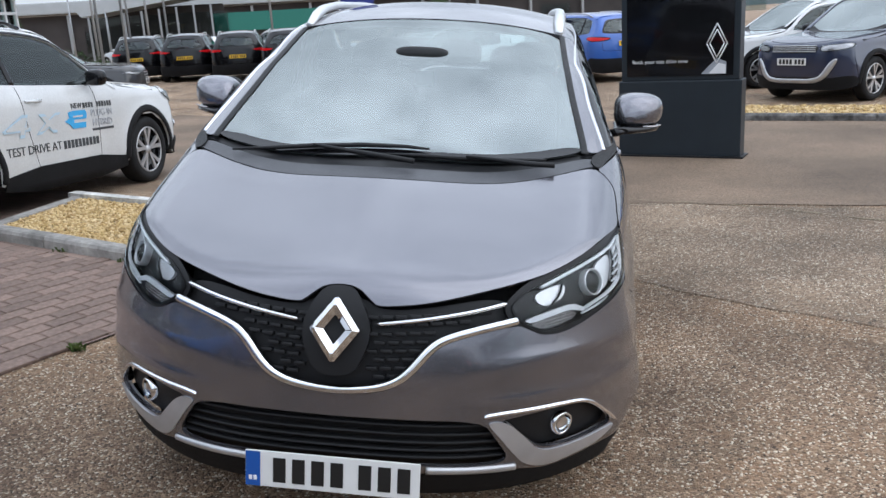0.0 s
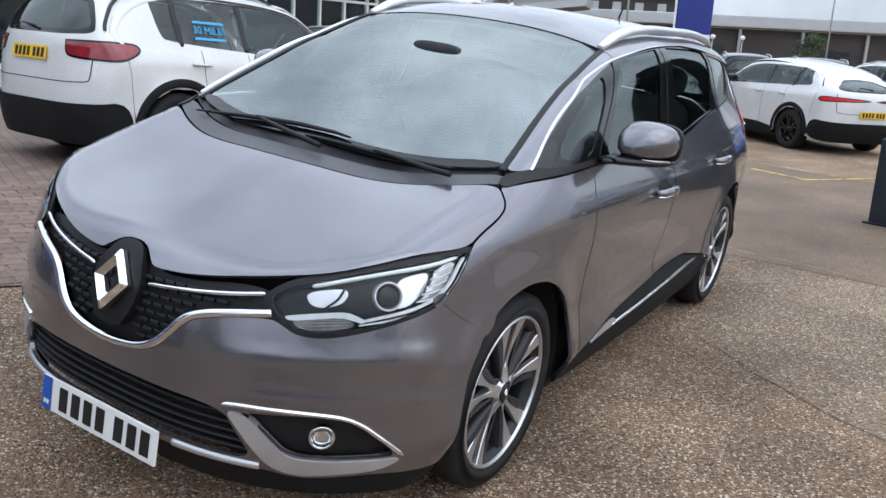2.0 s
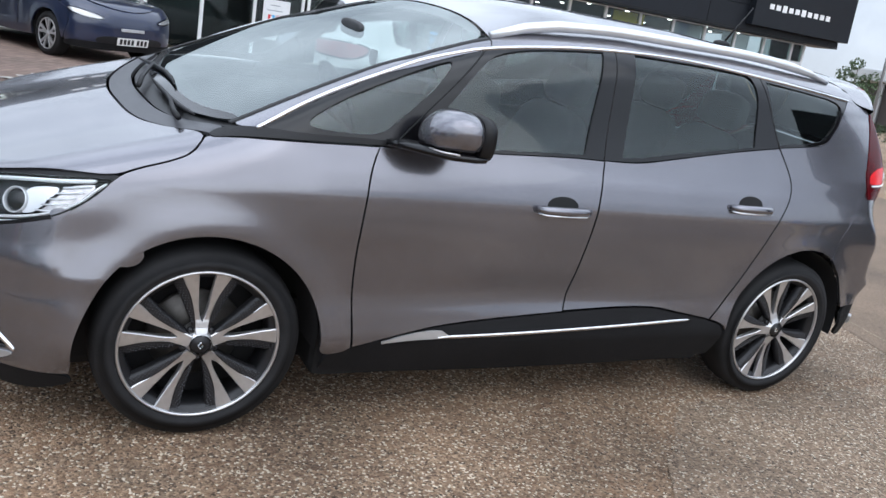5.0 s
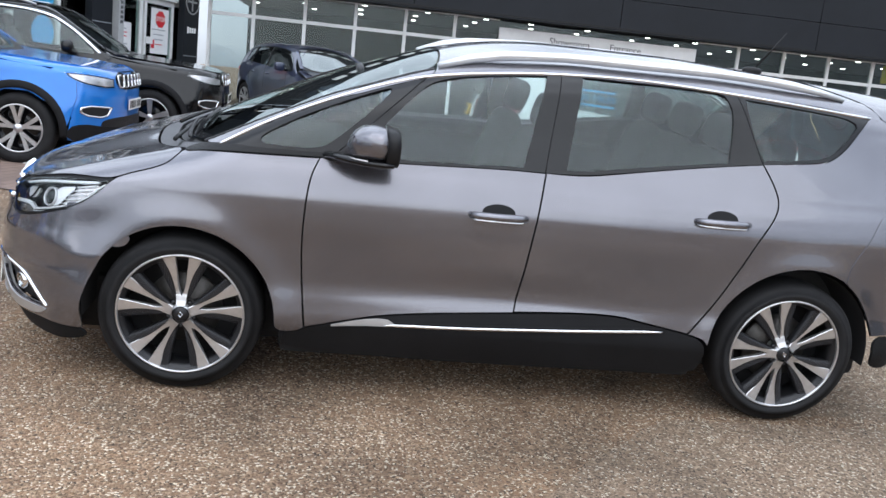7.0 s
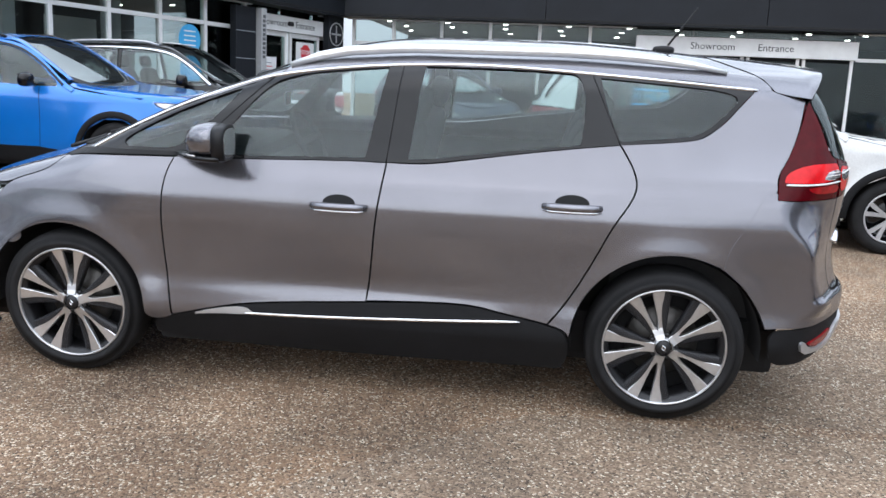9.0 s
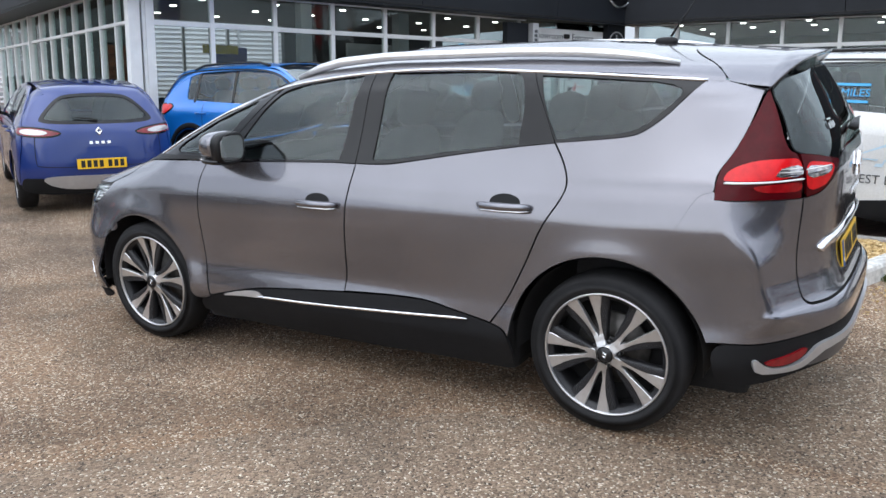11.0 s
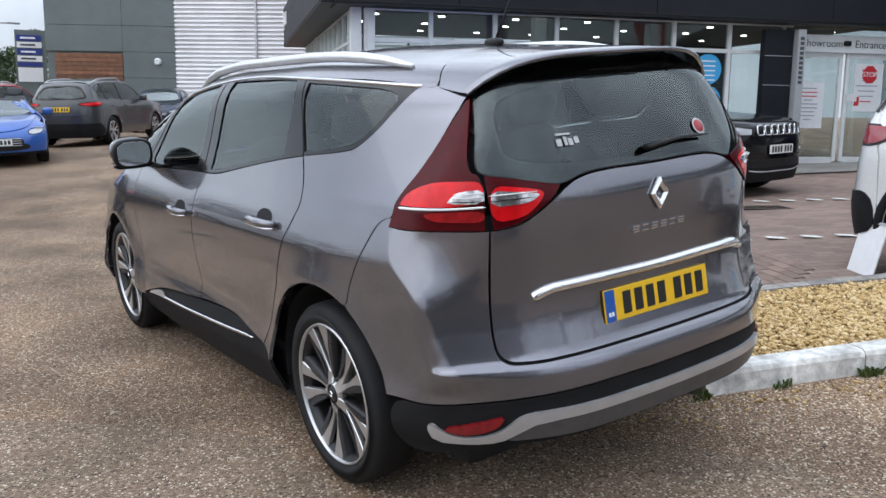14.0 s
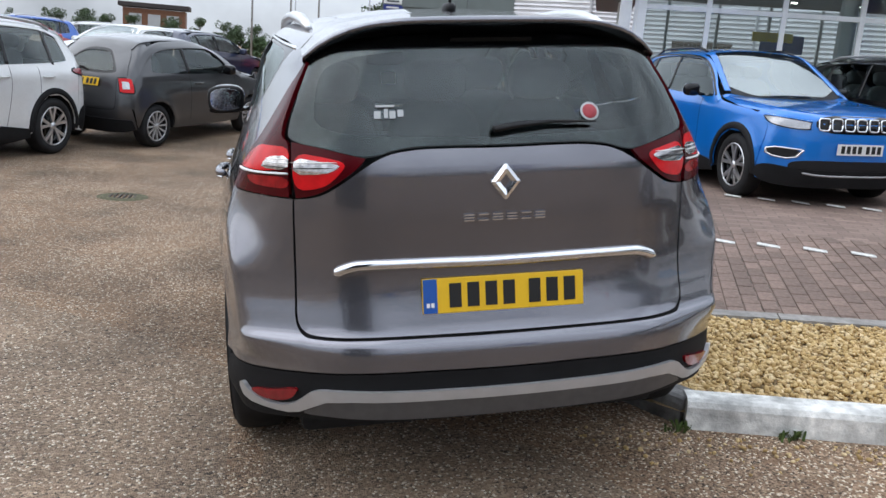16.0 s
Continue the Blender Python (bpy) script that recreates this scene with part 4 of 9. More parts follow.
    panel("window_surround", b, "side", dlo, GLOSS, c, both=True, gap=0, lift=-.001, holes=(tri, fro, rea, qua), step=.03)
    for pane, mat in ((tri, CARGLASS), (fro, CARGLASS), (rea, PRIVACY), (qua, PRIVACY)):
        panel("side_window", b, "side", pane, mat, c, both=True, gap=-.004, lift=-.006, depth=.003, step=.05)
    for a, d in (((.90, .983, 1.464), (.9, .60, 1.10)), ((.9, 1.575, 1.53), (.9, 1.527, 1.112)), ((.9, 2.41, 1.52), (.9, 2.545, 1.234))):
        strip("pillar_seam", b, "side", [a, d], .006, DARK, c, lift=.0, thick=.002, both=True, taper=False, times=0)
    ribbon("bright_trim", b, "side", S(.125, 1.100, .302, 1.203, .511, 1.300, .701, 1.376, .845, 1.423, .983, 1.462, 1.211, 1.498, 1.516, 1.528, 1.857, 1.541, 2.125, 1.537, 2.426, 1.522, 2.688, 1.508, 3.128, 1.476), .014, CHROME, c, both=True, lift=.003, thick=.008, label="bright window trim")
    panel("waist_seal", b, "side", S(-.04, 1.048, .10, 1.075, .30, 1.088, .546, 1.093, .868, 1.098, .868, 1.106, .50, 1.112, .30, 1.108, .128, 1.106, .02, 1.080), BLACK, c, both=True, lift=.003, depth=.006, gap=0, step=.02)
    # sills
    panel("sill", b, "side", S(.43, .20, .44, .318, .50, .322, .534, .346, .732, .397, .928, .435, 1.455, .474, 1.906, .499, 2.099, .464, 2.281, .434, 2.365, .41, 2.385, .30, 2.36, .20), CLAD, c, both=True, gap=0, lift=-.006)
    strip("sill_trim", b, "side", S(.88, .386, 1.2, .392, 1.452, .402, 1.80, .418, 2.166, .440), .016, CHROME, c, both=True, lift=.004, thick=.012, label="bright sill trim")
    panel("sill_wedge", b, "side", S(.612, .363, .76, .404, .885, .418, .93, .392, .93, .382, .76, .378), SATIN, c, both=True, lift=.006, depth=.008, gap=0, step=.02, times=1)
    # front bumper
    low = [(0, -.942, .455), (.181, -.938, .458), (.425, -.89, .452), (.470, -.873, .385), (.515, -.838, .302), (.40, -.87, .297), (.272, -.915, .304), (0, -.93, .306)]
    low = low + [(-x, y, z) for x, y, z in low[::-1] if x]
    fog = [(.470, -.873, .447), (.667, -.750, .460), (.738, -.683, .443), (.782, -.64, .405), (.828, -.575, .334), (.787, -.625, .326), (.677, -.733, .322), (.597, -.798, .330), (.560, -.830, .377), (.505, -.86, .432)]
    fogl = [(-x, y, z) for x, y, z in fog]
    panel("front_bumper", b, "front", [(0, -.94, .523), (.115, -.938, .535), (.179, -.933, .557), (.225, -.925, .591), (.277, -.904, .656), (.315, -.889, .684), (.408, -.856, .708), (.51, -.809, .724), (.543, -.795, .710), (.585, -.778, .686), (.652, -.73, .685), (.737, -.643, .714), (.809, -.546, .751), *snap(S(-.46, .782, -.431, .758, -.33, .690, -.262, .668, -.262, .668, -.335, .58, -.385, .47, -.404, .34, -.405, .262, -.405, .262)), (.79, -.613, .268), (.70, -.70, .252), (.612, -.766, .243), (.54, -.81, .265), (.40, -.87, .272), (0, -.925, .275)], PAINT, c, sym=True, holes=(low, fog, fogl), step=.03)
    panel("lower_lip", b, "front", [(0, -.925, .275), (.40, -.87, .272), (.54, -.81, .265), (.612, -.766, .243), (.70, -.70, .252), (.79, -.613, .268), (.875, -.405, .262), (.86, -.40, .19), (.70, -.66, .175), (.51, -.80, .17), (0, -.90, .17)], CLAD, c, sym=True, lift=-.004)
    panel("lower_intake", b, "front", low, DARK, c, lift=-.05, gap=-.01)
    for k, z in enumerate((.430, .402, .374, .346, .320)):
        w = .44 + .018 * k
        strip("intake_slat", b, "front", [(-w, -.86, z - .004), (-w * .5, -.93, z), (0, -.94, z), (w * .5, -.93, z), (w, -.86, z - .004)], .010, BLACK, c, lift=-.022, thick=.016, taper=False)
    strip("lip_trim", b, "front", [(.27, -.915, .288), (.40, -.87, .284), (.53, -.832, .280)], .022, SATIN, c, both=True, lift=.006, thick=.010, taper=False)
    for s in (1, -1):
        panel("fog_recess", b, "front", [(s * x, y, z) for x, y, z in fog], BLACK, c, lift=-.035, gap=-.008, step=.025)
        blade = [(.436, -.885, .446), (.472, -.873, .401), (.516, -.846, .336), (.551, -.815, .285), (.612, -.766, .257), (.699, -.703, .270), (.79, -.613, .284), (.842, -.556, .326), (.787, -.625, .320), (.677, -.733, .314), (.600, -.798, .320), (.560, -.830, .372), (.500, -.86, .440)]
        panel("bumper_blade", b, "front", [(s * x, y, z) for x, y, z in blade], SATIN, c, lift=.005, depth=.03, gap=0, step=.02)
        strip("fog_trim", b, "front", [(s * x, y, z) for x, y, z in ((.430, -.888, .463), (.501, -.858, .471), (.667, -.750, .467), (.738, -.685, .452), (.795, -.623, .392), (.838, -.564, .334))], .013, CHROME, c, lift=.004, thick=.010)
        m = bead(b, "front", b.flat([(s * .67, -.733, .383)], "front")[0], -.022)
        lathe("fog_lamp", [(-.012, .040), (.006, .037), (.008, .032), (.0, .030), (-.006, .02), (-.008, 0)], CHROME, c, m=m @ Matrix.Rotation(radians(-90), 4, "Y"), sides=28, label="round fog lamp")
        lathe("fog_lens", [(.004, .032), (.010, .02), (.011, 0)], LENS, c, m=m @ Matrix.Rotation(radians(-90), 4, "Y"), sides=24)
    panel("joint_flange", b, "side", S(-.50, .80, -.42, .812, -.30, .715, -.20, .70, -.235, .640, -.34, .655, -.45, .735), PAINT, c, both=True, lift=-.003, depth=.004, gap=0, step=.03)
    panel("joint_flange", b, "side", S(2.985, .74, 3.03, .88, 3.08, .98, 3.125, 1.055, 3.235, 1.072, 3.215, 1.02, 3.15, .95, 3.09, .84, 3.07, .72), PAINT, c, both=True, lift=-.003, depth=.004, gap=0, step=.03)
    # grille, bright moustache, badge
    grille = [(0, -.85, .800), (.075, -.86, .790), (.12, -.877, .762), (.26, -.859, .772), (.40, -.81, .798), (.475, -.79, .79), (.490, -.80, .765), (.507, -.805, .738), (.407, -.851, .716), (.314, -.883, .695), (.268, -.899, .668), (.216, -.921, .608), (.178, -.931, .570), (.098, -.937, .547), (0, -.938, .535)]
    panel("grille", b, "front", grille, BLACK, c, sym=True, lift=-.028, gap=-.006)
    for k, z in enumerate((.572, .596, .620, .644, .668, .692, .716, .738)):
        w = (.17, .205, .225, .245, .262, .30, .40, .455)[k]
        n = int(w / .042)
        for i in range(-n, n + 1):
            x = (i + (k % 2) * .5) * .042
            if abs(x) < w and not (abs(x) < .085 and z < .80):
                q = b.flat([(x, -.93 + .62 * abs(x) ** 2.9, z + abs(x) * .06)], "front")[0]
                m = bead(b, "front", q, -.018)
                g = part("grille_block", add_box(bmesh.new(), 0, 0, 0, .034, .012, .016, .004), BLACK, c)
                g.data.transform(m)
    strip("moustache", b, "front", [(0, -.94, .534), (.115, -.938, .546), (.179, -.933, .568), (.222, -.925, .604), (.272, -.904, .667), (.314, -.889, .694), (.407, -.856, .717), (.512, -.809, .734)], .024, CHROME, c, sym=True, lift=.006, thick=.014, label="bright grille surround", taper=False)
    strip("grille_bar", b, "front", [(.116, -.893, .726), (.25, -.86, .744), (.38, -.83, .764), (.478, -.80, .782)], .013, CHROME, c, both=True, lift=-.004, thick=.012, label="bright grille bar")
    panel("badge_mount", b, "front", [(0, -.84, .818), (.043, -.845, .812), (.072, -.87, .780), (.106, -.90, .705), (.070, -.93, .605), (.04, -.935, .582), (0, -.935, .578)], BLACK, c, sym=True, lift=.006, depth=.04, gap=0, step=.02)
    m = bead(b, "front", (0, .705), .010)
    diamond("badge", c, m @ Matrix.Rotation(radians(-4), 4, "X"), .146, .197, .56, CHROME, .030)
    # headlamps
    lamp = [(.488, -.801, .768), (.505, -.782, .792), (.544, -.740, .822), (.642, -.654, .856), (.728, -.550, .885), (.799, -.387, .906), (.826, -.302, .909), (.826, -.302, .909), (.839, -.360, .851), (.841, -.455, .785), (.809, -.546, .754), (.737, -.643, .717), (.652, -.730, .689), (.585, -.778, .689), (.543, -.795, .713), (.509, -.804, .739)]
    for s in (1, -1):
        h = new("headlamp", None)
        h.parent = c
        h["label"] = "clear swept-back headlamp"
        lp = [(s * x, y, z) for x, y, z in lamp]
        panel("lens", b, "front", lp, LENS, h, lift=0, depth=.004, gap=.003, step=.03)
        M4 = lambda *pts: [(s * x, y, z) for x, y, z in pts]
        clear = M4((.497, -.797, .770), (.509, -.78, .790), (.546, -.740, .817), (.642, -.654, .852), (.728, -.550, .881), (.799, -.387, .902), (.822, -.308, .904), (.822, -.308, .904), (.834, -.362, .851), (.836, -.452, .792), (.809, -.546, .760), (.737, -.643, .724), (.652, -.730, .699), (.59, -.774, .699), (.55, -.79, .719), (.516, -.80, .744))
        panel("lamp_rim", b, "front", lp, RIMBLACK, h, lift=-.003, depth=.045, gap=.0, step=.03, holes=(clear,), hole_times=1)
        panel("lamp_surround", b, "front", lp, RIMBLACK, h, lift=-.008, depth=.01, gap=-.014, step=.03, holes=(lp,))
        panel("lamp_bowl", b, "front", lp, LAMPDARK, h, lift=-.045, depth=.002, gap=-.004, step=.03)
        panel("reflector_cup", b, "front", M4((.565, -.745, .797), (.60, -.715, .815), (.664, -.668, .822), (.668, -.68, .788), (.645, -.703, .768), (.595, -.743, .760)), REFLECTOR, h, lift=-.034, depth=.01, gap=0, step=.02)
        strip("cup_divider", b, "front", M4((.625, -.72, .763), (.648, -.69, .79), (.655, -.68, .82)), .006, LAMPDARK, h, lift=-.028, thick=.006)
        panel("lamp_insert", b, "front", M4((.752, -.56, .846), (.77, -.53, .864), (.805, -.46, .874), (.815, -.49, .828), (.806, -.54, .782), (.775, -.583, .768), (.760, -.59, .79)), REFLECTOR, h, lift=-.030, depth=.01, gap=0, step=.02)
        m = bead(b, "front", b.flat([(s * .750, -.593, .805)], "front")[0], -.030) @ Matrix.Rotation(radians(-90), 4, "Y")
        lathe("projector_ring", [(-.02, .043), (.006, .042), (.010, .040), (.007, .037), (.0, .035)], REFLECTOR, h, m=m, sides=32)
        lathe("projector", [(-.002, .036), (.008, .026), (.012, .012), (.013, 0)], GLOSS, h, m=m, sides=24)
        panel("led_block", b, "front", M4((.806, -.45, .874), (.820, -.355, .894), (.831, -.37, .855), (.836, -.40, .82), (.829, -.48, .786), (.812, -.53, .785), (.818, -.49, .828)), CLEARLENS, h, lift=-.024, depth=.01, gap=0, step=.02)
        strip("led_divider", b, "front", M4((.804, -.455, .874), (.813, -.47, .846), (.812, -.495, .828), (.814, -.51, .805), (.806, -.535, .784)), .006, LAMPDARK, h, lift=-.018, thick=.006, times=0)
        for k in range(5):
            strip("led_bar", b, "front", M4((.811 - .001 * k, -.455 - .019 * k, .868 - .0195 * k), (.827 + .002 * k, -.375 - .02 * k, .880 - .0205 * k)), .006, DAYLIGHT, h, lift=-.014, thick=.006, taper=False, times=0)
        panel("indicator", b, "front", M4((.560, -.785, .722), (.60, -.755, .735), (.664, -.70, .744), (.700, -.675, .728), (.697, -.68, .716), (.66, -.71, .705), (.61, -.76, .695), (.575, -.78, .704)), INDICATOR, h, lift=-.024, depth=.01, gap=0, step=.02)
        for k in range(4):
            strip("indicator_rib", b, "front", M4((.580 + .008 * k, -.775 + .004 * k, .727 - .008 * k), (.69, -.685, .738 - .008 * k)), .0025, CLEARLENS, h, lift=-.018, thick=.003, times=0)
        panel("daylight_strip", b, "front", M4((.535, -.79, .730), (.56, -.772, .738), (.62, -.73, .750), (.676, -.686, .758), (.700, -.67, .748), (.722, -.65, .736), (.715, -.66, .728), (.695, -.675, .734), (.668, -.695, .742), (.61, -.745, .732), (.555, -.787, .720)), DAYLIGHT, h, lift=-.012, depth=.012, gap=0, step=.02, times=1)
        strip("daylight_strip", b, "front", M4((.715, -.655, .735), (.76, -.61, .750), (.80, -.552, .766), (.834, -.458, .797), (.838, -.40, .83), (.832, -.36, .870), (.823, -.325, .893)), .010, DAYLIGHT, h, lift=-.012, thick=.010)
        strip("daylight_strip", b, "front", M4((.708, -.67, .722), (.776, -.591, .741), (.828, -.498, .770)), .006, DAYLIGHT, h, lift=-.012, thick=.008)
        strip("brow_strip", b, "front", M4((.575, -.725, .818), (.667, -.642, .850), (.755, -.528, .878), (.818, -.356, .897)), .011, DAYLIGHT, h, lift=-.010, thick=.01)
    # tailgate, rear window, lamps, bumper
    panel("tailgate", b, "rear", [(0, 3.613, 1.176), (.228, 3.61, 1.181), (.33, 3.607, 1.172), (.389, 3.606, 1.150), (.44, 3.598, 1.115), (.495, 3.593, 1.078), (.559, 3.565, 1.038), (.634, 3.516, 1.028), (.634, 3.516, 1.028), (.640, 3.50, .798), (.639, 3.511, .653), (.625, 3.537, .612), (.586, 3.572, .599), (.348, 3.638, .606), (0, 3.651, .603)], PAINT, c, sym=True)
    win = [(0, 3.36, 1.53), (.283, 3.34, 1.522), (.45, 3.33, 1.50), (.553, 3.345, 1.447), (.602, 3.42, 1.340), (.646, 3.46, 1.226), (.632, 3.489, 1.200), (.54, 3.555, 1.182), (.44, 3.598, 1.156), (.389, 3.606, 1.158), (.33, 3.607, 1.178), (.228, 3.61, 1.187), (0, 3.613, 1.182)]
    inner = [(0, 3.38, 1.475), (.283, 3.36, 1.468), (.46, 3.36, 1.435), (.52, 3.40, 1.39), (.545, 3.46, 1.31), (.555, 3.50, 1.25), (.47, 3.565, 1.222), (.30, 3.59, 1.214), (0, 3.60, 1.208)]
    panel("rear_window", b, "rear", win, PRIVACY, c, sym=True, lift=-.003, depth=.004, label="tinted heated rear window")
    panel("window_border", b, "rear", win, GLOSS, c, sym=True, lift=-.0045, depth=.003, gap=0, holes=(inner + [(-x, y, z) for x, y, z in inner[::-1] if x],))
    tail_o = [(.562, 3.35, 1.440), (.652, 3.313, 1.312), (.72, 3.27, 1.207), (.777, 3.216, 1.126), (.822, 3.222, 1.036), (.822, 3.222, 1.036), (.745, 3.396, 1.032), (.642, 3.50, 1.031), (.642, 3.50, 1.031), (.632, 3.49, 1.198), (.662, 3.445, 1.212), (.612, 3.40, 1.339), (.572, 3.365, 1.425)]
    tail_i = [(.629, 3.491, 1.198), (.629, 3.491, 1.198), (.542, 3.554, 1.182), (.418, 3.602, 1.153), (.418, 3.602, 1.153), (.44, 3.598, 1.124), (.495, 3.593, 1.086), (.559, 3.565, 1.045), (.627, 3.526, 1.031), (.627, 3.526, 1.031)]
    for s in (1, -1):
        M3 = lambda pts: [(s * x, y, z) for x, y, z in pts]
        t = new("tail_lamp", None)
        t.parent = c
        t["label"] = "red wrap-round tail lamp with clear centre"
        panel("upper_lens", b, "rear", M3(tail_o), DARKRED, t, lift=.003, gap=.0, step=.025)
        panel("gate_lens", b, "rear", M3(tail_i), DARKRED, t, lift=.003, gap=.0, step=.025)
        panel("glow_lens", b, "rear", M3([(.634, 3.498, 1.184), (.68, 3.44, 1.186), (.723, 3.352, 1.182), (.760, 3.26, 1.148), (.788, 3.24, 1.108), (.783, 3.26, 1.101), (.642, 3.505, 1.108)]), REDLENS, t, lift=.005, depth=.004, gap=.002, step=.02)
        panel("glow_lens", b, "rear", M3([(.625, 3.505, 1.172), (.54, 3.563, 1.160), (.462, 3.594, 1.142), (.500, 3.588, 1.095), (.545, 3.572, 1.062), (.632, 3.515, 1.050)]), REDLENS, t, lift=.005, depth=.004, gap=.003, step=.02)
        panel("lower_lens", b, "rear", M3([(.642, 3.505, 1.097), (.72, 3.42, 1.094), (.765, 3.33, 1.088), (.755, 3.37, 1.060), (.70, 3.44, 1.056), (.643, 3.508, 1.056)]), MIDRED, t, lift=.005, depth=.004, gap=.002, step=.02)
        for out, bars in (([(.636, 3.500, 1.160), (.694, 3.445, 1.155), (.712, 3.425, 1.137), (.726, 3.415, 1.114), (.641, 3.509, 1.112)], ((.638, .700, 1.145), (.638, .712, 1.133), (.640, .72, 1.122))), ([(.624, 3.512, 1.155), (.55, 3.560, 1.146), (.484, 3.590, 1.136), (.503, 3.585, 1.118), (.537, 3.576, 1.106), (.630, 3.518, 1.101)], ((.624, .500, 1.137), (.628, .515, 1.121)))):
            panel("clear_lens", b, "rear", M3(out), TAILCLEAR, t, lift=.007, depth=.004, gap=.002, step=.015, times=1)
            for x0, x1, z in bars:
                strip("lens_rib", b, "rear", M3([(x0, 3.50 if x0 < .635 else 3.498, z), (x1, 3.586 if x1 < .6 else 3.43, z + (.004 if x1 < .6 else 0))]), .004, WHITEINK if z > 1.13 else LAMPDARK, t, lift=.010, thick=.003, times=0)
        strip("light_bar", b, "rear", M3([(.792, 3.25, 1.097), (.74, 3.38, 1.100), (.641, 3.509, 1.105)]), .007, WHITEINK, t, lift=.009, thick=.004)
        panel("reflector", b, "rear", [back(s * x, z) for x, z in ((.806, .398), (.73, .412), (.660, .434), (.650, .426), (.674, .390), (.735, .372), (.780, .378))], material("reflector_red", (.20, .004, .008), rough=.2, coat=.5, grain=.2, grain_scale=40), c, lift=.006, gap=0, step=.02)
    panel("rear_bumper", b, "rear", [(0, 3.655, .600), (.348, 3.64, .603), (.588, 3.57, .596), (.627, 3.537, .606), (.641, 3.511, .653), (.642, 3.50, .80), (.636, 3.516, 1.028), (.636, 3.516, 1.028), (.745, 3.396, 1.031), (.816, 3.235, 1.033), *snap(S(3.18, 1.055, 3.15, 1.032, 3.10, .935, 3.03, .820, 3.017, .733, 3.017, .733, 3.11, .66, 3.19, .55, 3.222, .475, 3.222, .475)), (.792, 3.38, .474), (.664, 3.546, .488), (.356, 3.678, .505), (0, 3.69, .496)], PAINT, c, sym=True, step=.02)
    # added dark backing sheet, gives the gap under the tailgate its shade
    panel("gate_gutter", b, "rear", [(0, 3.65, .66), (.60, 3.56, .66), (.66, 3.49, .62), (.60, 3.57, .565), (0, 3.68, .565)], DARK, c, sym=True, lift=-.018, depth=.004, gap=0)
    panel("rear_valance", b, "rear", [(0, 3.69, .494), (.356, 3.678, .503), (.664, 3.546, .486), (.792, 3.38, .472), (.88, 3.224, .473), (.86, 3.24, .30), back(.80, .29), back(.62, .325), back(.30, .325), back(0, .325)], CLAD, c, sym=True, lift=-.004)
    panel("valance_trim", b, "rear", [back(x, z) for x, z in ((0, .434), (.30, .440), (.55, .442), (.605, .434), (.640, .402), (.668, .377), (.715, .364), (.765, .366), (.806, .388), (.824, .414), (.838, .404), (.818, .352), (.74, .342), (.66, .345), (.61, .376), (.55, .408), (.30, .408), (0, .402))], SATIN, c, sym=True, lift=.010, depth=.020, gap=0, step=.02, times=1, label="satin silver rear skid trim")
    panel("skid_plate", b, "rear", [back(x, z) for x, z in ((0, .400), (.30, .406), (.55, .406), (.60, .376), (.652, .345), (.55, .346), (.30, .340), (0, .336))], material("dark_satin", (.12, .12, .125), rough=.4, metal=.6, grain=.08), c, sym=True, lift=.004, gap=0)
    strip("gate_chrome", b, "rear", [(0, 3.622, .822), (.25, 3.62, .828), (.44, 3.60, .826), (.48, 3.588, .818), (.524, 3.573, .798)], .036, CHROME, c, sym=True, lift=.010, thick=.022, label="bright tailgate bar")
    diamond("rear_badge", c, bead(b, "rear", (0, 1.075), .003), .092, .118, .60, CHROME, .014)
    for i in range(6):
        x = .112 - .045 * i
        m = bead(b, "rear", b.flat([(x, 3.63, .967)], "rear")[0], .003)
        for dy, hh in ((.009, .004), (-.009, .004), (0, .004)):
            if not (dy == 0 and i in (1, 4)):
                g = part("letter_bar", add_box(bmesh.new(), 0, dy, .002, .032, hh, .005), CHROME, c)
                g.data.transform(m)
    m = bead(b, "rear", (0, .722), .004)
    number_plate(c, m, True)
    m = Matrix(((1, 0, 0, 0), (0, 0, -1, -.958), (0, 1, 0, .276), (0, 0, 0, 1))) @ Matrix.Rotation(radians(-5), 4, "X")
    number_plate(c, m, False)
    # rear wiper and its arm
    pts = [b.at(np.array([b.flat([(x, 3.6, z)], "rear")[0]]), "rear", .02)[0][0] for x, z in ((.03, 1.222), (-.04, 1.232), (-.16, 1.240), (-.30, 1.236))]
    tube("rear_wiper", pts, [.022, .020, .012, .006], BLACK, c, flat=.5)
    # washer, stickers on the rear window
    for x, z, w, h in ((.372, 1.276, .020, .024), (.346, 1.280, .012, .030), (.326, 1.276, .018, .024), (.302, 1.280, .018, .022), (.352, 1.301, .056, .007)):
        g = part("window_sticker", add_box(bmesh.new(), 0, 0, .002, w, h, .001), POSTERGREYISH, c, "small pale window sticker")
        g.data.transform(bead(b, "rear", b.flat([(x, 3.55, z)], "rear")[0], .0015))
    m = bead(b, "rear", b.flat([(-.288, 3.566, 1.272)], "rear")[0], .0015)
    lathe("window_sticker", [(.0005, .031), (.001, .030), (.001, 0)], POSTERGREYISH, c, m=m @ Matrix.Rotation(radians(-90), 4, "Y"), sides=28, label="round red window sticker with pale edge")
    lathe("window_sticker", [(.001, .024), (.0022, .023), (.0022, 0)], STICKERRED, c, m=m @ Matrix.Rotation(radians(-90), 4, "Y"), sides=28, label="round red window sticker")
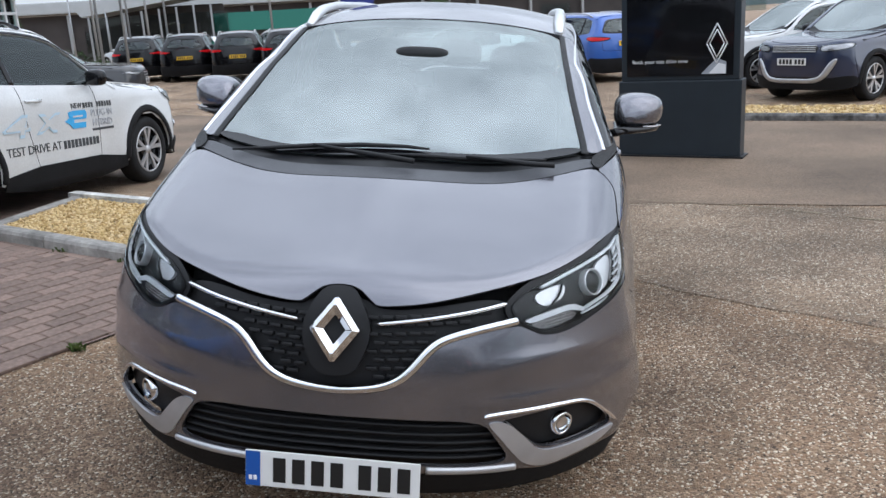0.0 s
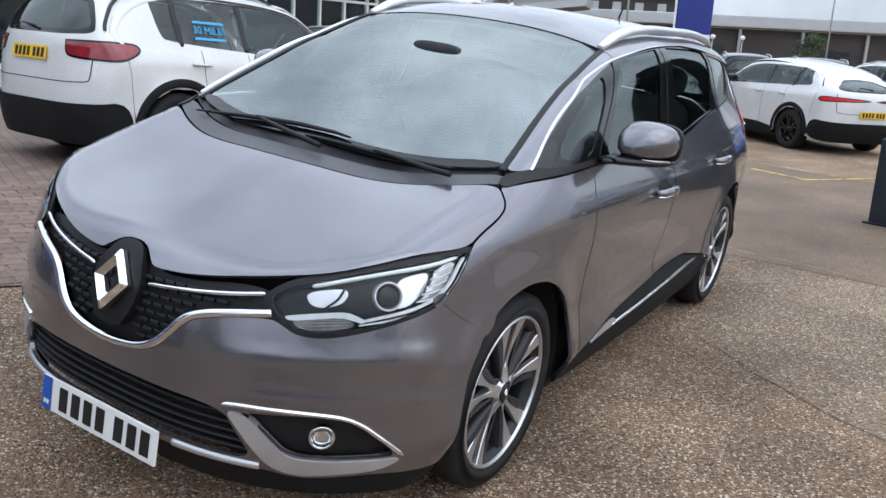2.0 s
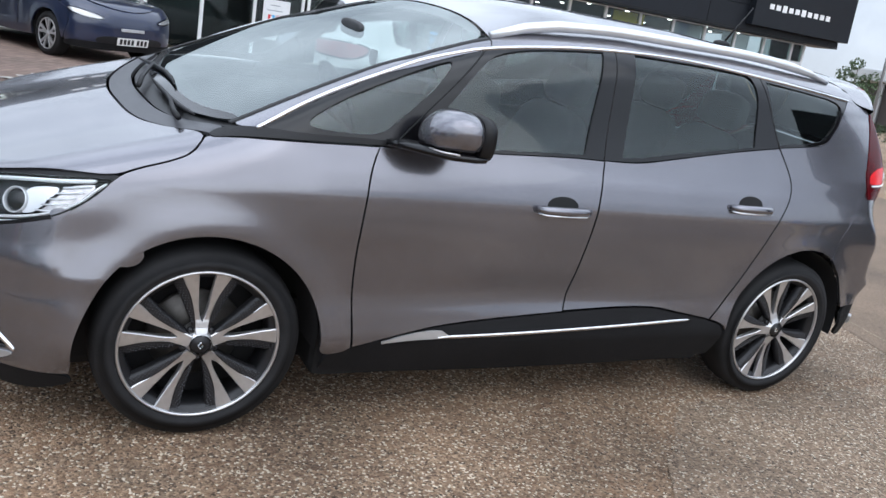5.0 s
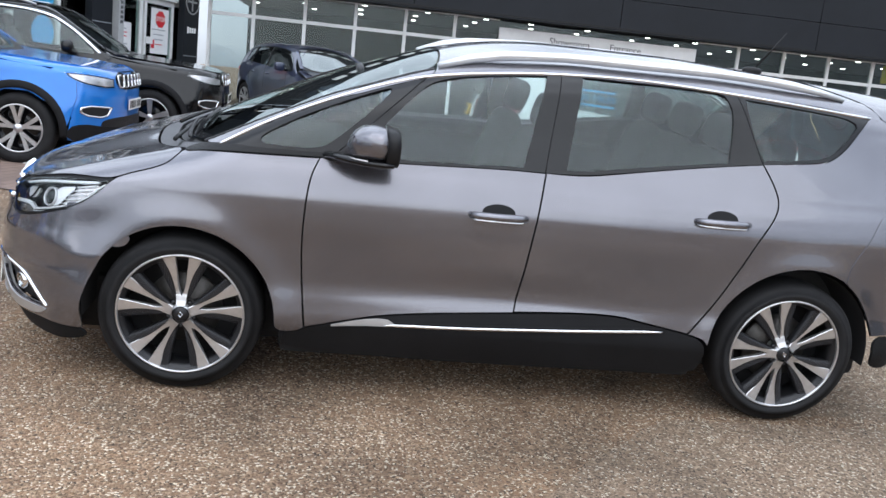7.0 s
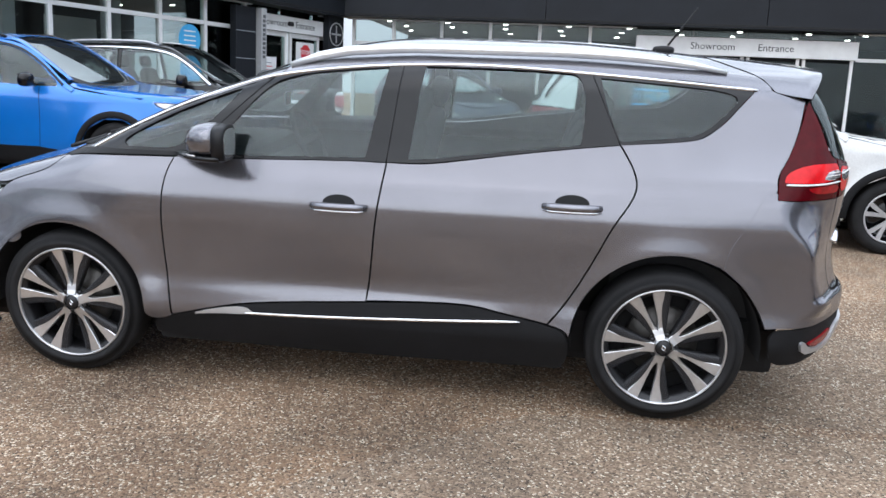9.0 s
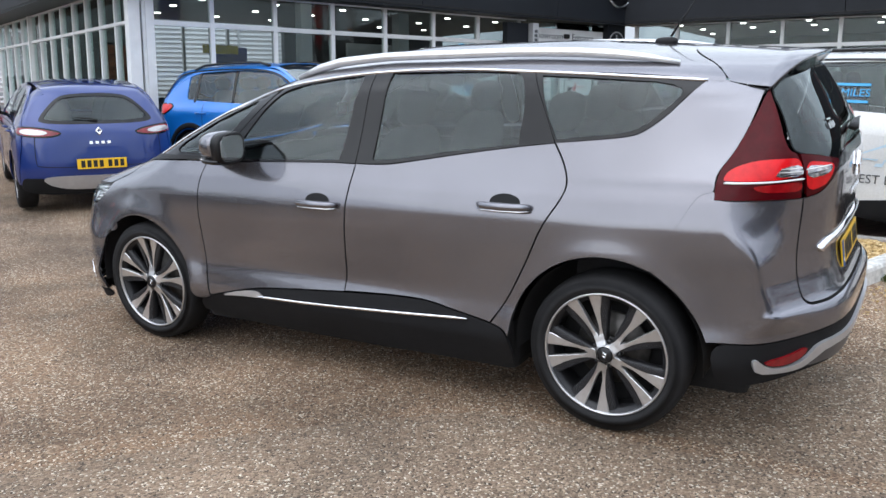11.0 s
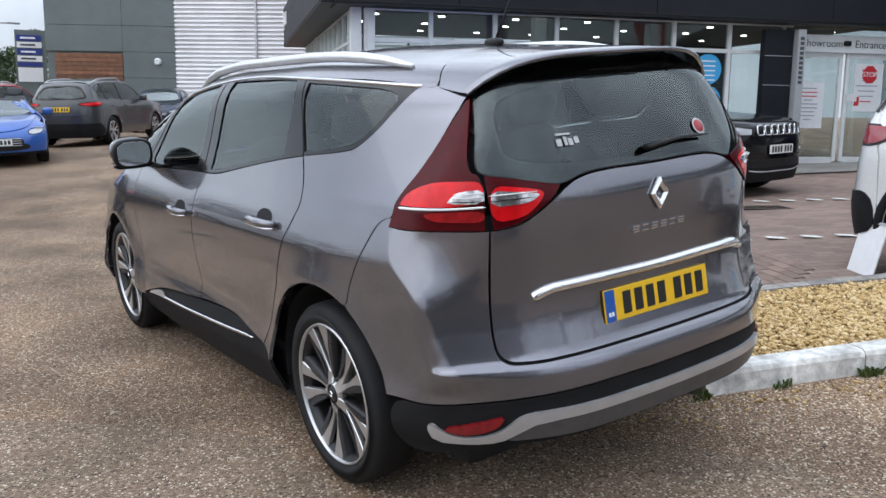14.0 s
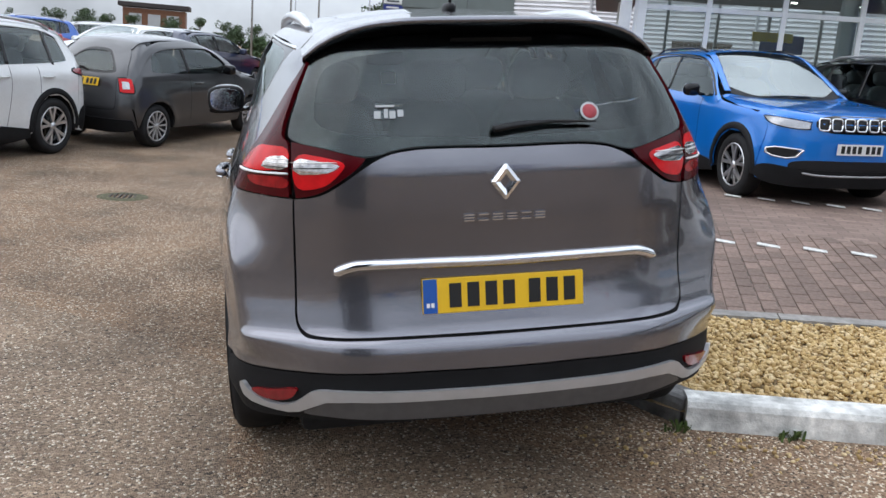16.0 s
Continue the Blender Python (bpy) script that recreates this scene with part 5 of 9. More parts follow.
    # mirrors
    for s in (1, -1):
        mi = new("door_mirror", None)
        mi.parent = c
        loft("mirror_shell", [(.652, .925, 1.160, .018, .012), (.662, .935, 1.170, .050, .034), (.682, .948, 1.182, .076, .054), (.712, .960, 1.191, .094, .067), (.755, .969, 1.196, .104, .072), (.790, .972, 1.195, .107, .071), (.815, .972, 1.194, .105, .069)], PAINT, mi, s, floor=1.136)
        loft("mirror_base", [(.585, .885, 1.116, .030, .012), (.62, .905, 1.117, .050, .015), (.67, .935, 1.119, .078, .018), (.73, .960, 1.120, .097, .020), (.81, .970, 1.121, .104, .021), (.848, .971, 1.122, .101, .019)], GLOSS, mi, s)
        loft("mirror_bezel", [(.806, .972, 1.186, .1045, .0775), (.835, .972, 1.184, .106, .0795), (.856, .972, 1.183, .103, .077), (.860, .972, 1.183, .092, .067)], RIMBLACK, mi, s, skew=.10, power=3.2)
        loft("mirror_glass", [(.8602, .972, 1.183, .089, .064), (.8612, .972, 1.183, .088, .063)], CHROME, mi, s, skew=.10, power=3.2)
        tube("mirror_arm", [(s * .850, .585, 1.108), (s * .885, .605, 1.114), (s * .92, .65, 1.117)], [.034, .028, .022], GLOSS, mi, flat=.5)
        tube("indicator", [(s * .985, .664, 1.131), (s * 1.035, .69, 1.132), (s * 1.068, .74, 1.133)], .0035, CLEARLENS, mi)
    # handles
    for s in (1, -1):
        for y, z in ((1.330, .918), (2.355, .972)):
            h = new("door_handle", None)
            h.parent = c
            p = b.at(np.array([[y + d, z + (abs(d) < .07) * .0] for d in (-.125, -.09, 0, .09, .125)]), "side")[0]
            lifts = (.006, .030, .036, .032, .010)
            tube("grip", [(s * (q[0] + l), q[1], q[2]) for q, l in zip(p, lifts)], [.012, .016, .017, .016, .012], PAINT, h, flat=1.15)
            tube("grip_trim", [(s * (q[0] + l + .009), q[1], q[2] - .016) for q, l in zip(p, lifts)], .004, CHROME, h, sides=6)
            # near-black oval on the door skin, painted shade of the hollow behind the grip
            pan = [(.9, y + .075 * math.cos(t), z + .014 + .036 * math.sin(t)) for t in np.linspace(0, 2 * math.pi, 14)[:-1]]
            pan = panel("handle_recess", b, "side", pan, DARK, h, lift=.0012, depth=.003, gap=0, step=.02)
            if s < 0:
                for o in pan:
                    o.data.transform(Matrix.Diagonal((-1, 1, 1, 1)))
                    o.data.flip_normals()
    # roof rails, aerial
    for s in (1, -1):
        line = []
        for k, y in enumerate(np.linspace(1.03, 3.0, 15)):
            x = .600 + .012 * math.sin(math.pi * k / 14) - .055 * (k / 14) ** 2.2
            q = b.at(np.array([[x, y]]), "top")[0][0]
            up = (.006, .022, .031)[min(k, 2)] if k < 12 else (.028, .020, .006)[k - 12]
            line.append((s * q[0], q[1], q[2] + up))
        tube("roof_rail", line, [.018, .026, .028] + [.026] * 9 + [.026, .020, .012], RAILSILVER, c, flat=.8, label="satin silver roof rail")
    blob("aerial_foot", (0, 2.78, 1.618), (.024, .055, .020), .8, BLACK, c)
    tube("aerial", [(0, 2.80, 1.640), (0, 2.87, 1.74), (0, 2.93, 1.83)], [.006, .004, .003], BLACK, c)
    # wipers on the windscreen
    for way_ in (((-.60, -.062), (-.45, -.045), (-.29, -.030), (-.10, -.022), (.06, -.022), (.14, -.028)), ((-.02, -.085), (.12, -.080), (.28, -.070), (.42, -.055), (.54, -.036), (.57, -.030))):
        pts = [b.at(np.array([q]), "top", .012)[0][0] for q in way_]
        tube("wiper_blade", pts, [.004, .009, .010, .010, .008, .004], BLACK, c, flat=.9)
    for way_ in (((.10, -.150), (-.06, -.115), (-.22, -.065), (-.29, -.040)), ((.60, -.085), (.50, -.085), (.38, -.075), (.28, -.074))):
        tube("wiper_arm", [b.at(np.array([q]), "top", .024)[0][0] for q in way_], [.010, .010, .008, .006], BLACK, c)
    # wheels, with the far pair sagged on their springs
    for y, spin in ((0, 0), (2.804, 22)):
        carrier_wheel(c, y, .353, 1, spin)
        carrier_wheel(c, y, .318, -1, spin * 2)
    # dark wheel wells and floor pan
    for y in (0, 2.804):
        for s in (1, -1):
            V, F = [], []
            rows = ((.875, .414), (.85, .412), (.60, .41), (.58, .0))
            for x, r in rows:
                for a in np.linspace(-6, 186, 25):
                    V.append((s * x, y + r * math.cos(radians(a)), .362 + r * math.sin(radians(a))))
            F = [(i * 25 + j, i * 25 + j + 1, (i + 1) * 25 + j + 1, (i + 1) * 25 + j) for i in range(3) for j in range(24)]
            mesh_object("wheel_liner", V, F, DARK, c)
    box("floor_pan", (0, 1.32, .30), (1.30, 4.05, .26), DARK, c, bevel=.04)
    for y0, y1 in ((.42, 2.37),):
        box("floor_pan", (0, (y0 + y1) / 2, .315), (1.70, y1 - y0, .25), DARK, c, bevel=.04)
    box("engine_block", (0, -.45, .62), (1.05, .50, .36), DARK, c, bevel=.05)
    # cabin
    for x in (-.38, .38):
        seat(c, x, 1.42, .50)
    for x in (-.46, 0, .46):
        seat(c, x, 2.28, .42)
    bmd = bmesh.new()
    add_box(bmd, 0, .40, .92, 1.45, .55, .22, .07)
    add_box(bmd, 0, .62, .80, 1.40, .30, .30, .06)
    add_box(bmd, 0, .10, .94, 1.30, .40, .12, .05)
    part("dashboard", bmd, CABIN, c, smooth=False)
    box("door_card", (.80, 1.4, .78), (.05, 1.9, .50), CABIN, c, bevel=.02)
    box("door_card", (-.80, 1.4, .78), (.05, 1.9, .50), CABIN, c, bevel=.02)
    box("load_bay", (0, 2.95, .62), (1.2, .85, .50), CABIN, c, bevel=.05)
    ringm = Matrix.Translation((-.38, .83, 1.02)) @ Matrix.Rotation(radians(-62), 4, "X")
    ring = [ringm @ Vector((.185 * math.cos(t), .185 * math.sin(t), 0)) for t in np.linspace(0, 2 * math.pi, 33)]
    tube("steering_wheel", ring, .015, CABIN, c)
    tube("wheel_spoke", [ringm @ Vector((-.18, 0, 0)), ringm @ Vector((0, 0, -.02)), ringm @ Vector((.18, 0, 0))], .022, CABIN, c)
    blob("rear_view_mirror", (0, .70, 1.40), (.12, .02, .035), .6, CABIN, c)
    panel("headlining", b, "top", [(0, 1.05, 1), (.55, 1.03, 1), (.60, 1.3, 1), (.60, 2.6, 1), (.52, 3.1, 1), (0, 3.0, 1)], LINING, c, sym=True, lift=-.035, depth=.004)
    b_in = S(1.52, 1.50, 1.60, 1.50, 1.64, 1.14, 1.50, 1.14)
    panel("pillar_lining", b, "side", b_in, LINING, c, both=True, lift=-.03, depth=.01, step=.05)


build_carrier()

# ---- the other cars of the yard ----
def car_shape(spec):
    """The surface function of a car from its profile curves."""
    side, hood, roof, nose, tail = (curve(*spec[k]) for k in ("side", "hood", "roof", "nose", "tail"))
    sy, sz, slope = spec["screen"]
    na, np_ = spec.get("nose_round", (.55, 2.9))
    ta, tp = spec.get("tail_round", (.7, 4.2))
    wb, wr, fl = spec["wb"], spec["wheel"], spec.get("flare", .018)
    end = max(spec["tail"][1::2])

    def fn(x, y, z):
        x = np.abs(x)
        r1, r2 = np.hypot(y, z - wr), np.hypot(y - wb, z - wr)
        flare = fl * (np.exp(-((r1 - wr - .05) / .08) ** 2) + np.exp(-((r2 - wr - .05) / .08) ** 2)) * np.clip((z - .2) / .2, 0, 1)
        f = np.clip((.35 - y) / .65, 0, 2) ** 1.6
        s = side(z) + flare - (.012 + spec.get("hood_in", .12) * np.clip(z - .6, 0, .5)) * f
        s = s - spec.get("tail_in", .045) * np.clip(y - wb + .4, 0, 2) ** 2 - .04 * np.clip(z - 1.0, 0, .4) / .4 * np.clip(y - wb + .9, 0, 3) ** 2
        scr = sz + slope * (y - sy) - .05 * (y - sy) ** 2 - .06 * x ** 2
        top = smin(smax(hood(y), scr, .03), roof(y) - .05 * (x / .6) ** 2.4, .055)
        b = smax((x - s) * .96, (z - top) * .85, spec.get("soft", .09))
        b = smax(b, (nose(z) + na * x ** np_ - y) * .95, .05)
        b = smax(b, (y - tail(z) + ta * x ** tp) * .95, .05)
        return smax(b, .17 - z, .03)
    return Body(fn, .35, wb - .15)


def road_wheel(parent, y, side, r, face, rim, spokes, mat, dark=DARK, w=.215, twin=False, spin=0.0, z=None):
    """A tyre with a spoked alloy."""
    flip = Matrix.Translation((0, y, r if z is None else z)) @ Matrix.Diagonal((side, 1, 1, 1)) @ Matrix.Rotation(spin, 4, "X")
    wh = new("wheel", None)
    wh.parent = parent
    lathe("tyre", tyre_profile(r, rim, w, face), RUBBER, wh, m=flip, sides=36)
    lathe("rim", [(face - .10, .0), (face - .10, rim * .55), (face - .13, rim * .93), (face - .04, rim * .91), (face - .014, rim - .012), (face - .012, rim), (face - .02, rim + .004)], dark, wh, m=flip, sides=36)
    lathe("rim_edge", [(face - .016, rim - .014), (face - .010, rim - .010), (face - .010, rim), (face - .018, rim + .004)], mat, wh, m=flip, sides=36)
    V, F = [], []
    for k in range(spokes):
        for s in ((-1, 1) if twin else (0,)):
            base = 2 * math.pi * k / spokes
            k0 = len(V)
            for i, rr in enumerate(np.linspace(rim * .12, rim * .97, 4)):
                h = (.020 + .012 * i / 3) * (0.62 if twin else 0.42 if spokes > 9 else 1.0) * rim / .22
                o = s * (.10 + .13 * i / 3)
                for e, d in ((-1, -.035), (-1, -.012), (1, -.012), (1, -.035)):
                    a = base + o + e * h / max(rr, .04)
                    V.append((face + d - .012 * (1 - i / 3), rr * math.cos(a), rr * math.sin(a)))
            for i in range(3):
                F += [(k0 + i * 4 + j, k0 + i * 4 + (j + 1) % 4, k0 + i * 4 + 4 + (j + 1) % 4, k0 + i * 4 + 4 + j) for j in range(4)]
    mesh_object("spokes", [flip @ Vector(v) for v in V], F, mat, wh, smooth=False)
    lathe("hub_cap", [(face - .03, rim * .2), (face - .014, rim * .15), (face - .012, 0)], mat, wh, m=flip, sides=16)
    return wh


def parked_car(name, label, spec, paint, pose_m, front="", rear="", clad=False, glass_dark=False, plates=True, group=""):
    """A parked car: panels cut from its own body surface, glazing, lamps, wheels, mirrors."""
    c = tagged(new(name), label, "car", group)
    b = car_shape(spec)
    wb, r, W = spec["wb"], spec["wheel"], spec["half"]
    nose = min(spec["nose"][1::2])
    tailend = max(spec["tail"][1::2])
    belt, beltr = spec["belt"]
    # y of the pillars: base of screen, top of screen, top rear, bottom rear
    ya, yt, yr, yq = spec["glass"]
    zt = spec["glass_top"]
    R = r + .055
    te_ = spec["tail_edge"]
    sill = spec.get("sill", .30)
    archf = arc(0, r, R, 183, -3, 11)
    archr = arc(wb, r, R, 183, -3, 11)
    gl = [(.9, ya, belt + .015), (.9, (ya + yt) / 2, belt + (zt - belt) * .60), (.9, yt, zt - .015), (.9, (yt + yr) / 2, zt + .012), (.9, yr, zt - .03), (.9, yr, zt - .03), (.9, yq, beltr + .05), (.9, yq - .08, beltr + .012), (.9, (ya + yq) / 2, (belt + beltr) / 2), (.9, ya + .15, belt)]
    nz = spec["corner_z"]
    hw_, corner_low = spec["hood_half"], spec["corner_z"][0]
    yb = -R - .05
    side_line = [(.9, yb, .35), (.9, yb - .12, nz[0]), (.9, yb + .05, nz[0] + .12), (.9, ya - .30, belt - .04), (.9, ya - .06, belt + .01), (.9, (ya + yt) / 2, belt + (zt - belt) * .60 + .045), (.9, yt, zt + .03), (.9, (yt + yr) / 2, zt + .05), (.9, yr + .02, zt + .01), (.9, spec["tail_edge"][0], spec["tail_edge"][1]), (.9, wb + R + .10, nz[1]), (.9, wb + R + .05, .38)]
    side_line = side_line + archr[::-1] + [(.9, wb - R - .02, sill), (.9, R + .02, sill)] + archf[::-1]
    panel("body_side", b, "side", side_line, paint, c, both=True, gap=0, holes=(gl,), step=.07, depth=.02, times=1)
    panel("side_glass", b, "side", gl, PRIVACY if glass_dark else CARGLASS, c, both=True, gap=-.004, lift=-.008, depth=.004, step=.10)
    for yy in [yt + (yr - yt) * k for k in spec.get("posts", (.40, .86))]:
        strip("window_post", b, "side", [(.9, yy, zt - .01), (.9, yy - .02, (belt + beltr) / 2 + .01)], .055, GLOSS, c, both=True, lift=.0, thick=.006, taper=False, times=0)
    for yy in spec.get("seams", (ya + .25, yt + (yr - yt) * .40 - .02, min(wb - R * .55, yt + (yr - yt) * .88))):
        strip("door_seam", b, "side", [(.9, yy, (belt + beltr) / 2 - .01), (.9, yy - .02, .75), (.9, yy + (.12 if yy > wb * .7 else 0) * -1, sill + .12)], .007, DARK, c, both=True, lift=.0012, thick=.001, taper=False, times=1)
    for yy in spec.get("handles", (yt + (yr - yt) * .40 - .17, yt + (yr - yt) * .88 - .22)):
        for s in (1, -1):
            p = b.at(np.array([[yy + d, (belt + beltr) / 2 - .13] for d in (-.10, 0, .10)]), "side")[0]
            tube("door_handle", [(s * (q[0] + l), q[1], q[2]) for q, l in zip(p, (.004, .03, .004))], .013, paint, c)
    # painted inner skins close the joints between the outer panels
    panel("inner_skin", b, "side", [(.9, nose + .30, .5), (.9, nose + .30, corner_low), (.9, ya - .3, belt - .08), (.9, yq, beltr - .03), (.9, spec["tail_edge"][0] - .02, spec["tail_edge"][1] - .04), (.9, wb + R + .12, nz[1]), (.9, wb + R + .08, .5), (.9, wb + R + .02, r + .2), (.9, wb, r + R + .03), (.9, wb - R - .02, r + .2), (.9, wb - R - .04, .5), (.9, R + .04, .5), (.9, R + .02, r + .2), (.9, 0, r + R + .03), (.9, -R - .02, r + .2), (.9, -R - .04, .5)], paint, c, both=True, gap=0, lift=-.012, step=.08, depth=.004, times=1)
    panel("inner_skin", b, "top", [(0, nose + .08, 1), (hw_ * .8, nose + .14, 1), (hw_ + .10, nose + .40, 1), (W - .05, 0, 1), (W - .08, ya - .25, 1), (W - .12, ya - .02, 1), (0, ya - .30, 1)], paint, c, sym=True, gap=0, lift=-.014, step=.08, depth=.004, times=1)
    ribbon("cant_rail", b, "side", [(.9, ya - .14, belt - .03), (.9, ya + .02, belt + .05), (.9, (ya + yt) / 2, belt + (zt - belt) * .60 + .035), (.9, yt, zt + .012), (.9, (yt + yr) / 2, zt + .030), (.9, yr + .02, zt - .012), (.9, spec["tail_edge"][0] - .03, spec["tail_edge"][1] - .02), (.9, wb + R + .09, nz[1])], spec.get("rail_width", .06), paint, c, both=True, lift=.002, thick=.006)
    if spec.get("roof_line"):
        ribbon("roof_line", b, "side", [(.9, ya - .02, belt + .02), (.9, (ya + yt) / 2, belt + (zt - belt) * .60 + .020), (.9, yt, zt - .004), (.9, (yt + yr) / 2, zt + .022), (.9, yr + .12, zt - .015), (.9, yr + .30, zt - .09), (.9, te_[0] - .02, te_[1] + .02), (.9, te_[0] + .0, te_[1] - .05)], .030, GLOSS if paint is not BLACKP else CHROME, c, both=True, lift=.007, thick=.006)
    # bonnet, screen, roof
    hw = spec["hood_half"]
    panel("bonnet", b, "top", [(0, nose + .06, 1), (hw * .7, nose + .14, 1), (hw, nose + .40, 1), (hw + .06, 0, 1), (W - .13, ya - .25, 1), (W - .17, ya - .06, 1), (hw * .6, ya - .16 - spec.get("scoop", .1), 1), (0, ya - .2 - spec.get("scoop", .1), 1)], paint, c, sym=True, gap=.004, step=.08)
    sb = ya - .2 - spec.get("scoop", .1)
    panel("scuttle", b, "top", [(0, sb, 1), (hw * .6, sb + .04, 1), (W - .17, ya - .06, 1), (W - .20, ya + .05, 1), (hw * .6, sb + .14, 1), (0, sb + .10, 1)], BLACK, c, sym=True, gap=0, lift=-.004, step=.08)
    xt = spec["roof_half"]
    panel("windscreen", b, "top", [(0, sb + .10, 1), (hw * .6, sb + .14, 1), (W - .215, ya + .04, 1), (W - .215, ya + .04, 1), (xt, yt + .02, 1), (xt, yt + .02, 1), (xt, yt + .025, 1), (xt * .5, yt + .055, 1), (0, yt + .065, 1)], SCREENGLASS, c, sym=True, gap=0, lift=-.003, step=.10)
    panel("roof", b, "top", [(0, yt + .06, 1), (xt * .5, yt + .05, 1), (xt - .01, yt + .015, 1), (xt + .015, yt + .015, 1), (xt + .015, yt + .015, 1), (xt + .025, yt + .15, 1), (xt + .03, (yt + yr) / 2, 1), (xt + .01, yr + .02, 1), (xt - .02, spec["roof_end"] - .03, 1), (xt - .02, spec["roof_end"] - .03, 1), (0, spec["roof_end"], 1)], spec.get("roof_paint", paint), c, sym=True, gap=0, step=.09)
    ribbon("screen_pillar", b, "top", [(W - .19, ya - .05, 1), (W - .205, ya + .04, 1), ((W - .205 + xt) / 2, (ya + yt) / 2, 1), (xt - .005, yt - .02, 1), (xt - .01, yt + .10, 1)], .075, paint, c, both=True, lift=.006, thick=.008)
    # tail: gate with its glass, bumper
    zb, zg = spec["gate"]
    zr = spec["rear_top"]
    tw = spec["gate_half"]
    rg = [(0, tailend, zr), (tw * .70, tailend, zr - .012), (tw * .88, tailend, zr - .04), (tw * .92, tailend - .05, zr - .09), (tw * .99, tailend - .1, zg + .07), (tw * .94, tailend - .1, zg + .02), (tw * .6, tailend, zg + .002), (0, tailend, zg)]
    full = rg + [(-x, y, z) for x, y, z in rg[::-1] if x]
    te = spec["tail_edge"]
    edge = [tuple(p) for p in b.at(np.array([(te[0], te[1]), (wb + R + .10, nz[1]), (wb + R + .05, .38)]), "side")[0]]
    top = b.at(np.array([(xt - .04, spec["roof_end"] - .03)]), "top")[0][0]
    panel("tail", b, "rear", [(0, tailend, zr + .10), (top[0], top[1], top[2]), (top[0], top[1], top[2]), edge[0], edge[0], edge[1], edge[2], (W - .05, wb + R + .02, .24), (0, tailend, .24)], paint, c, sym=True, gap=0, holes=(full,), step=.07, times=1)
    panel("rear_glass", b, "rear", full, PRIVACY, c, gap=-.006, lift=-.006, step=.10)
    panel("rear_border", b, "rear", full, GLOSS, c, gap=-.002, lift=.0, step=.06, depth=.004, holes=([(x * .90, y, (z - (zr + zg) / 2) * .80 + (zr + zg) / 2) for x, y, z in full],))
    panel("rear_valance", b, "rear", [(0, tailend, spec["valance"][1]), (W * .75, tailend - .2, spec["valance"][1]), (W - .03, wb + R + .12, spec["valance"][1] + (.05 if clad else 0)), (W - .05, wb + R + .02, .22), (0, tailend, .22)], CLAD, c, sym=True, gap=0, lift=.014, step=.08)
    sk = [tuple(q) for q in b.at(np.array([(yr + .05, zt - .02), (yq + .06, beltr + .05), (wb + R + .0, nz[1] - .02), (wb + R + .03, .5)]), "side")[0]]
    rt = b.at(np.array([(xt - .02, min(yr + .05, spec["roof_end"] - .15))]), "top")[0][0]
    panel("inner_skin", b, "rear", [(0, tailend, zr + .11), (rt[0] * .5, rt[1], rt[2] - .01), tuple(rt), *sk, (0, tailend, .5)], paint, c, sym=True, gap=0, lift=-.012, depth=.004, step=.07, times=1, holes=([(x * .97, y, z) for x, y, z in full],))
    panel("inner_skin", b, "top", [(0, yt + .3, 1), (xt + .0, yt + .3, 1), (xt + .02, (yt + yr) / 2, 1), (xt + .01, yr, 1), (xt + .03, yr + .08, 1), (xt, spec["roof_end"] + .02, 1), (0, spec["roof_end"] + .03, 1)], spec.get("roof_paint", paint), c, sym=True, gap=0, lift=-.012, depth=.004, step=.09, times=1)
    strip("gate_seam", b, "rear", [(0, tailend, zb), (tw * .95, tailend - .05, zb), (tw * 1.0, tailend - .06, zb + .05), (tw * 1.02, tailend - .08, zg - .04)], .008, DARK, c, sym=True, lift=.001, thick=.001, taper=False)
    tube("rear_wiper", [b.at(b.flat([(x, tailend, zg + z)], "rear"), "rear", .02)[0][0] for x, z in ((0, .03), (.14, .05), (.28, .06))], [.014, .009, .005], BLACK, c)
    # nose: bumper panel
    sk = [tuple(q) for q in b.at(np.array([(yb + .03, .5), (yb - .02, nz[0] - .05), (yb + .20, nz[0] + .10)]), "side")[0]]
    hd = [tuple(q) for q in b.at(np.array([(hw + .03, nose + .55), (hw * .7, nose + .30), (0, nose + .20)]), "top")[0]]
    panel("inner_skin", b, "front", [(0, nose, .4), (W * .6, nose + .05, .4), *sk, *hd], paint, c, sym=True, gap=0, lift=-.012, depth=.004, step=.07, times=1)
    lead = [tuple(p) for p in b.at(np.array([(yb, .35), (yb - .12, nz[0]), (yb + .05, nz[0] + .12)]), "side")[0]]
    bon = [tuple(p) for p in b.at(np.array([(hw, nose + .40), (hw * .7, nose + .14), (0, nose + .06)]), "top")[0]]
    panel("nose", b, "front", [(0, nose, .24), (W * .6, nose + .05, .24), (W - .06, yb, .25), lead[0], lead[1], lead[2], bon[0], bon[1], bon[2]], paint, c, sym=True, gap=0, step=.07, times=1)
    panel("front_valance", b, "front", [(0, nose, spec["valance"][0]), (W * .6, nose + .1, spec["valance"][0]), (W - .02, yb - .02, spec["valance"][0] + (.06 if clad else 0)), (W - .05, yb + .02, .22), (0, nose, .22)], CLAD, c, sym=True, gap=0, lift=.014, step=.08)
    lz = spec["lamp"]
    for s in (1, -1):
        hl = [(s * x, y, z) for x, y, z in lz]
        panel("headlamp_bowl", b, "front", hl, GLOSS, c, gap=.012, lift=.003, step=.04, depth=.004)
        panel("headlamp", b, "front", hl, CLEARLENS, c, gap=.022, lift=.006, step=.04, depth=.003, label="clear headlamp")
        panel("headlamp_lens", b, "front", hl, LENS, c, gap=.0, lift=.010, step=.05, depth=.006)
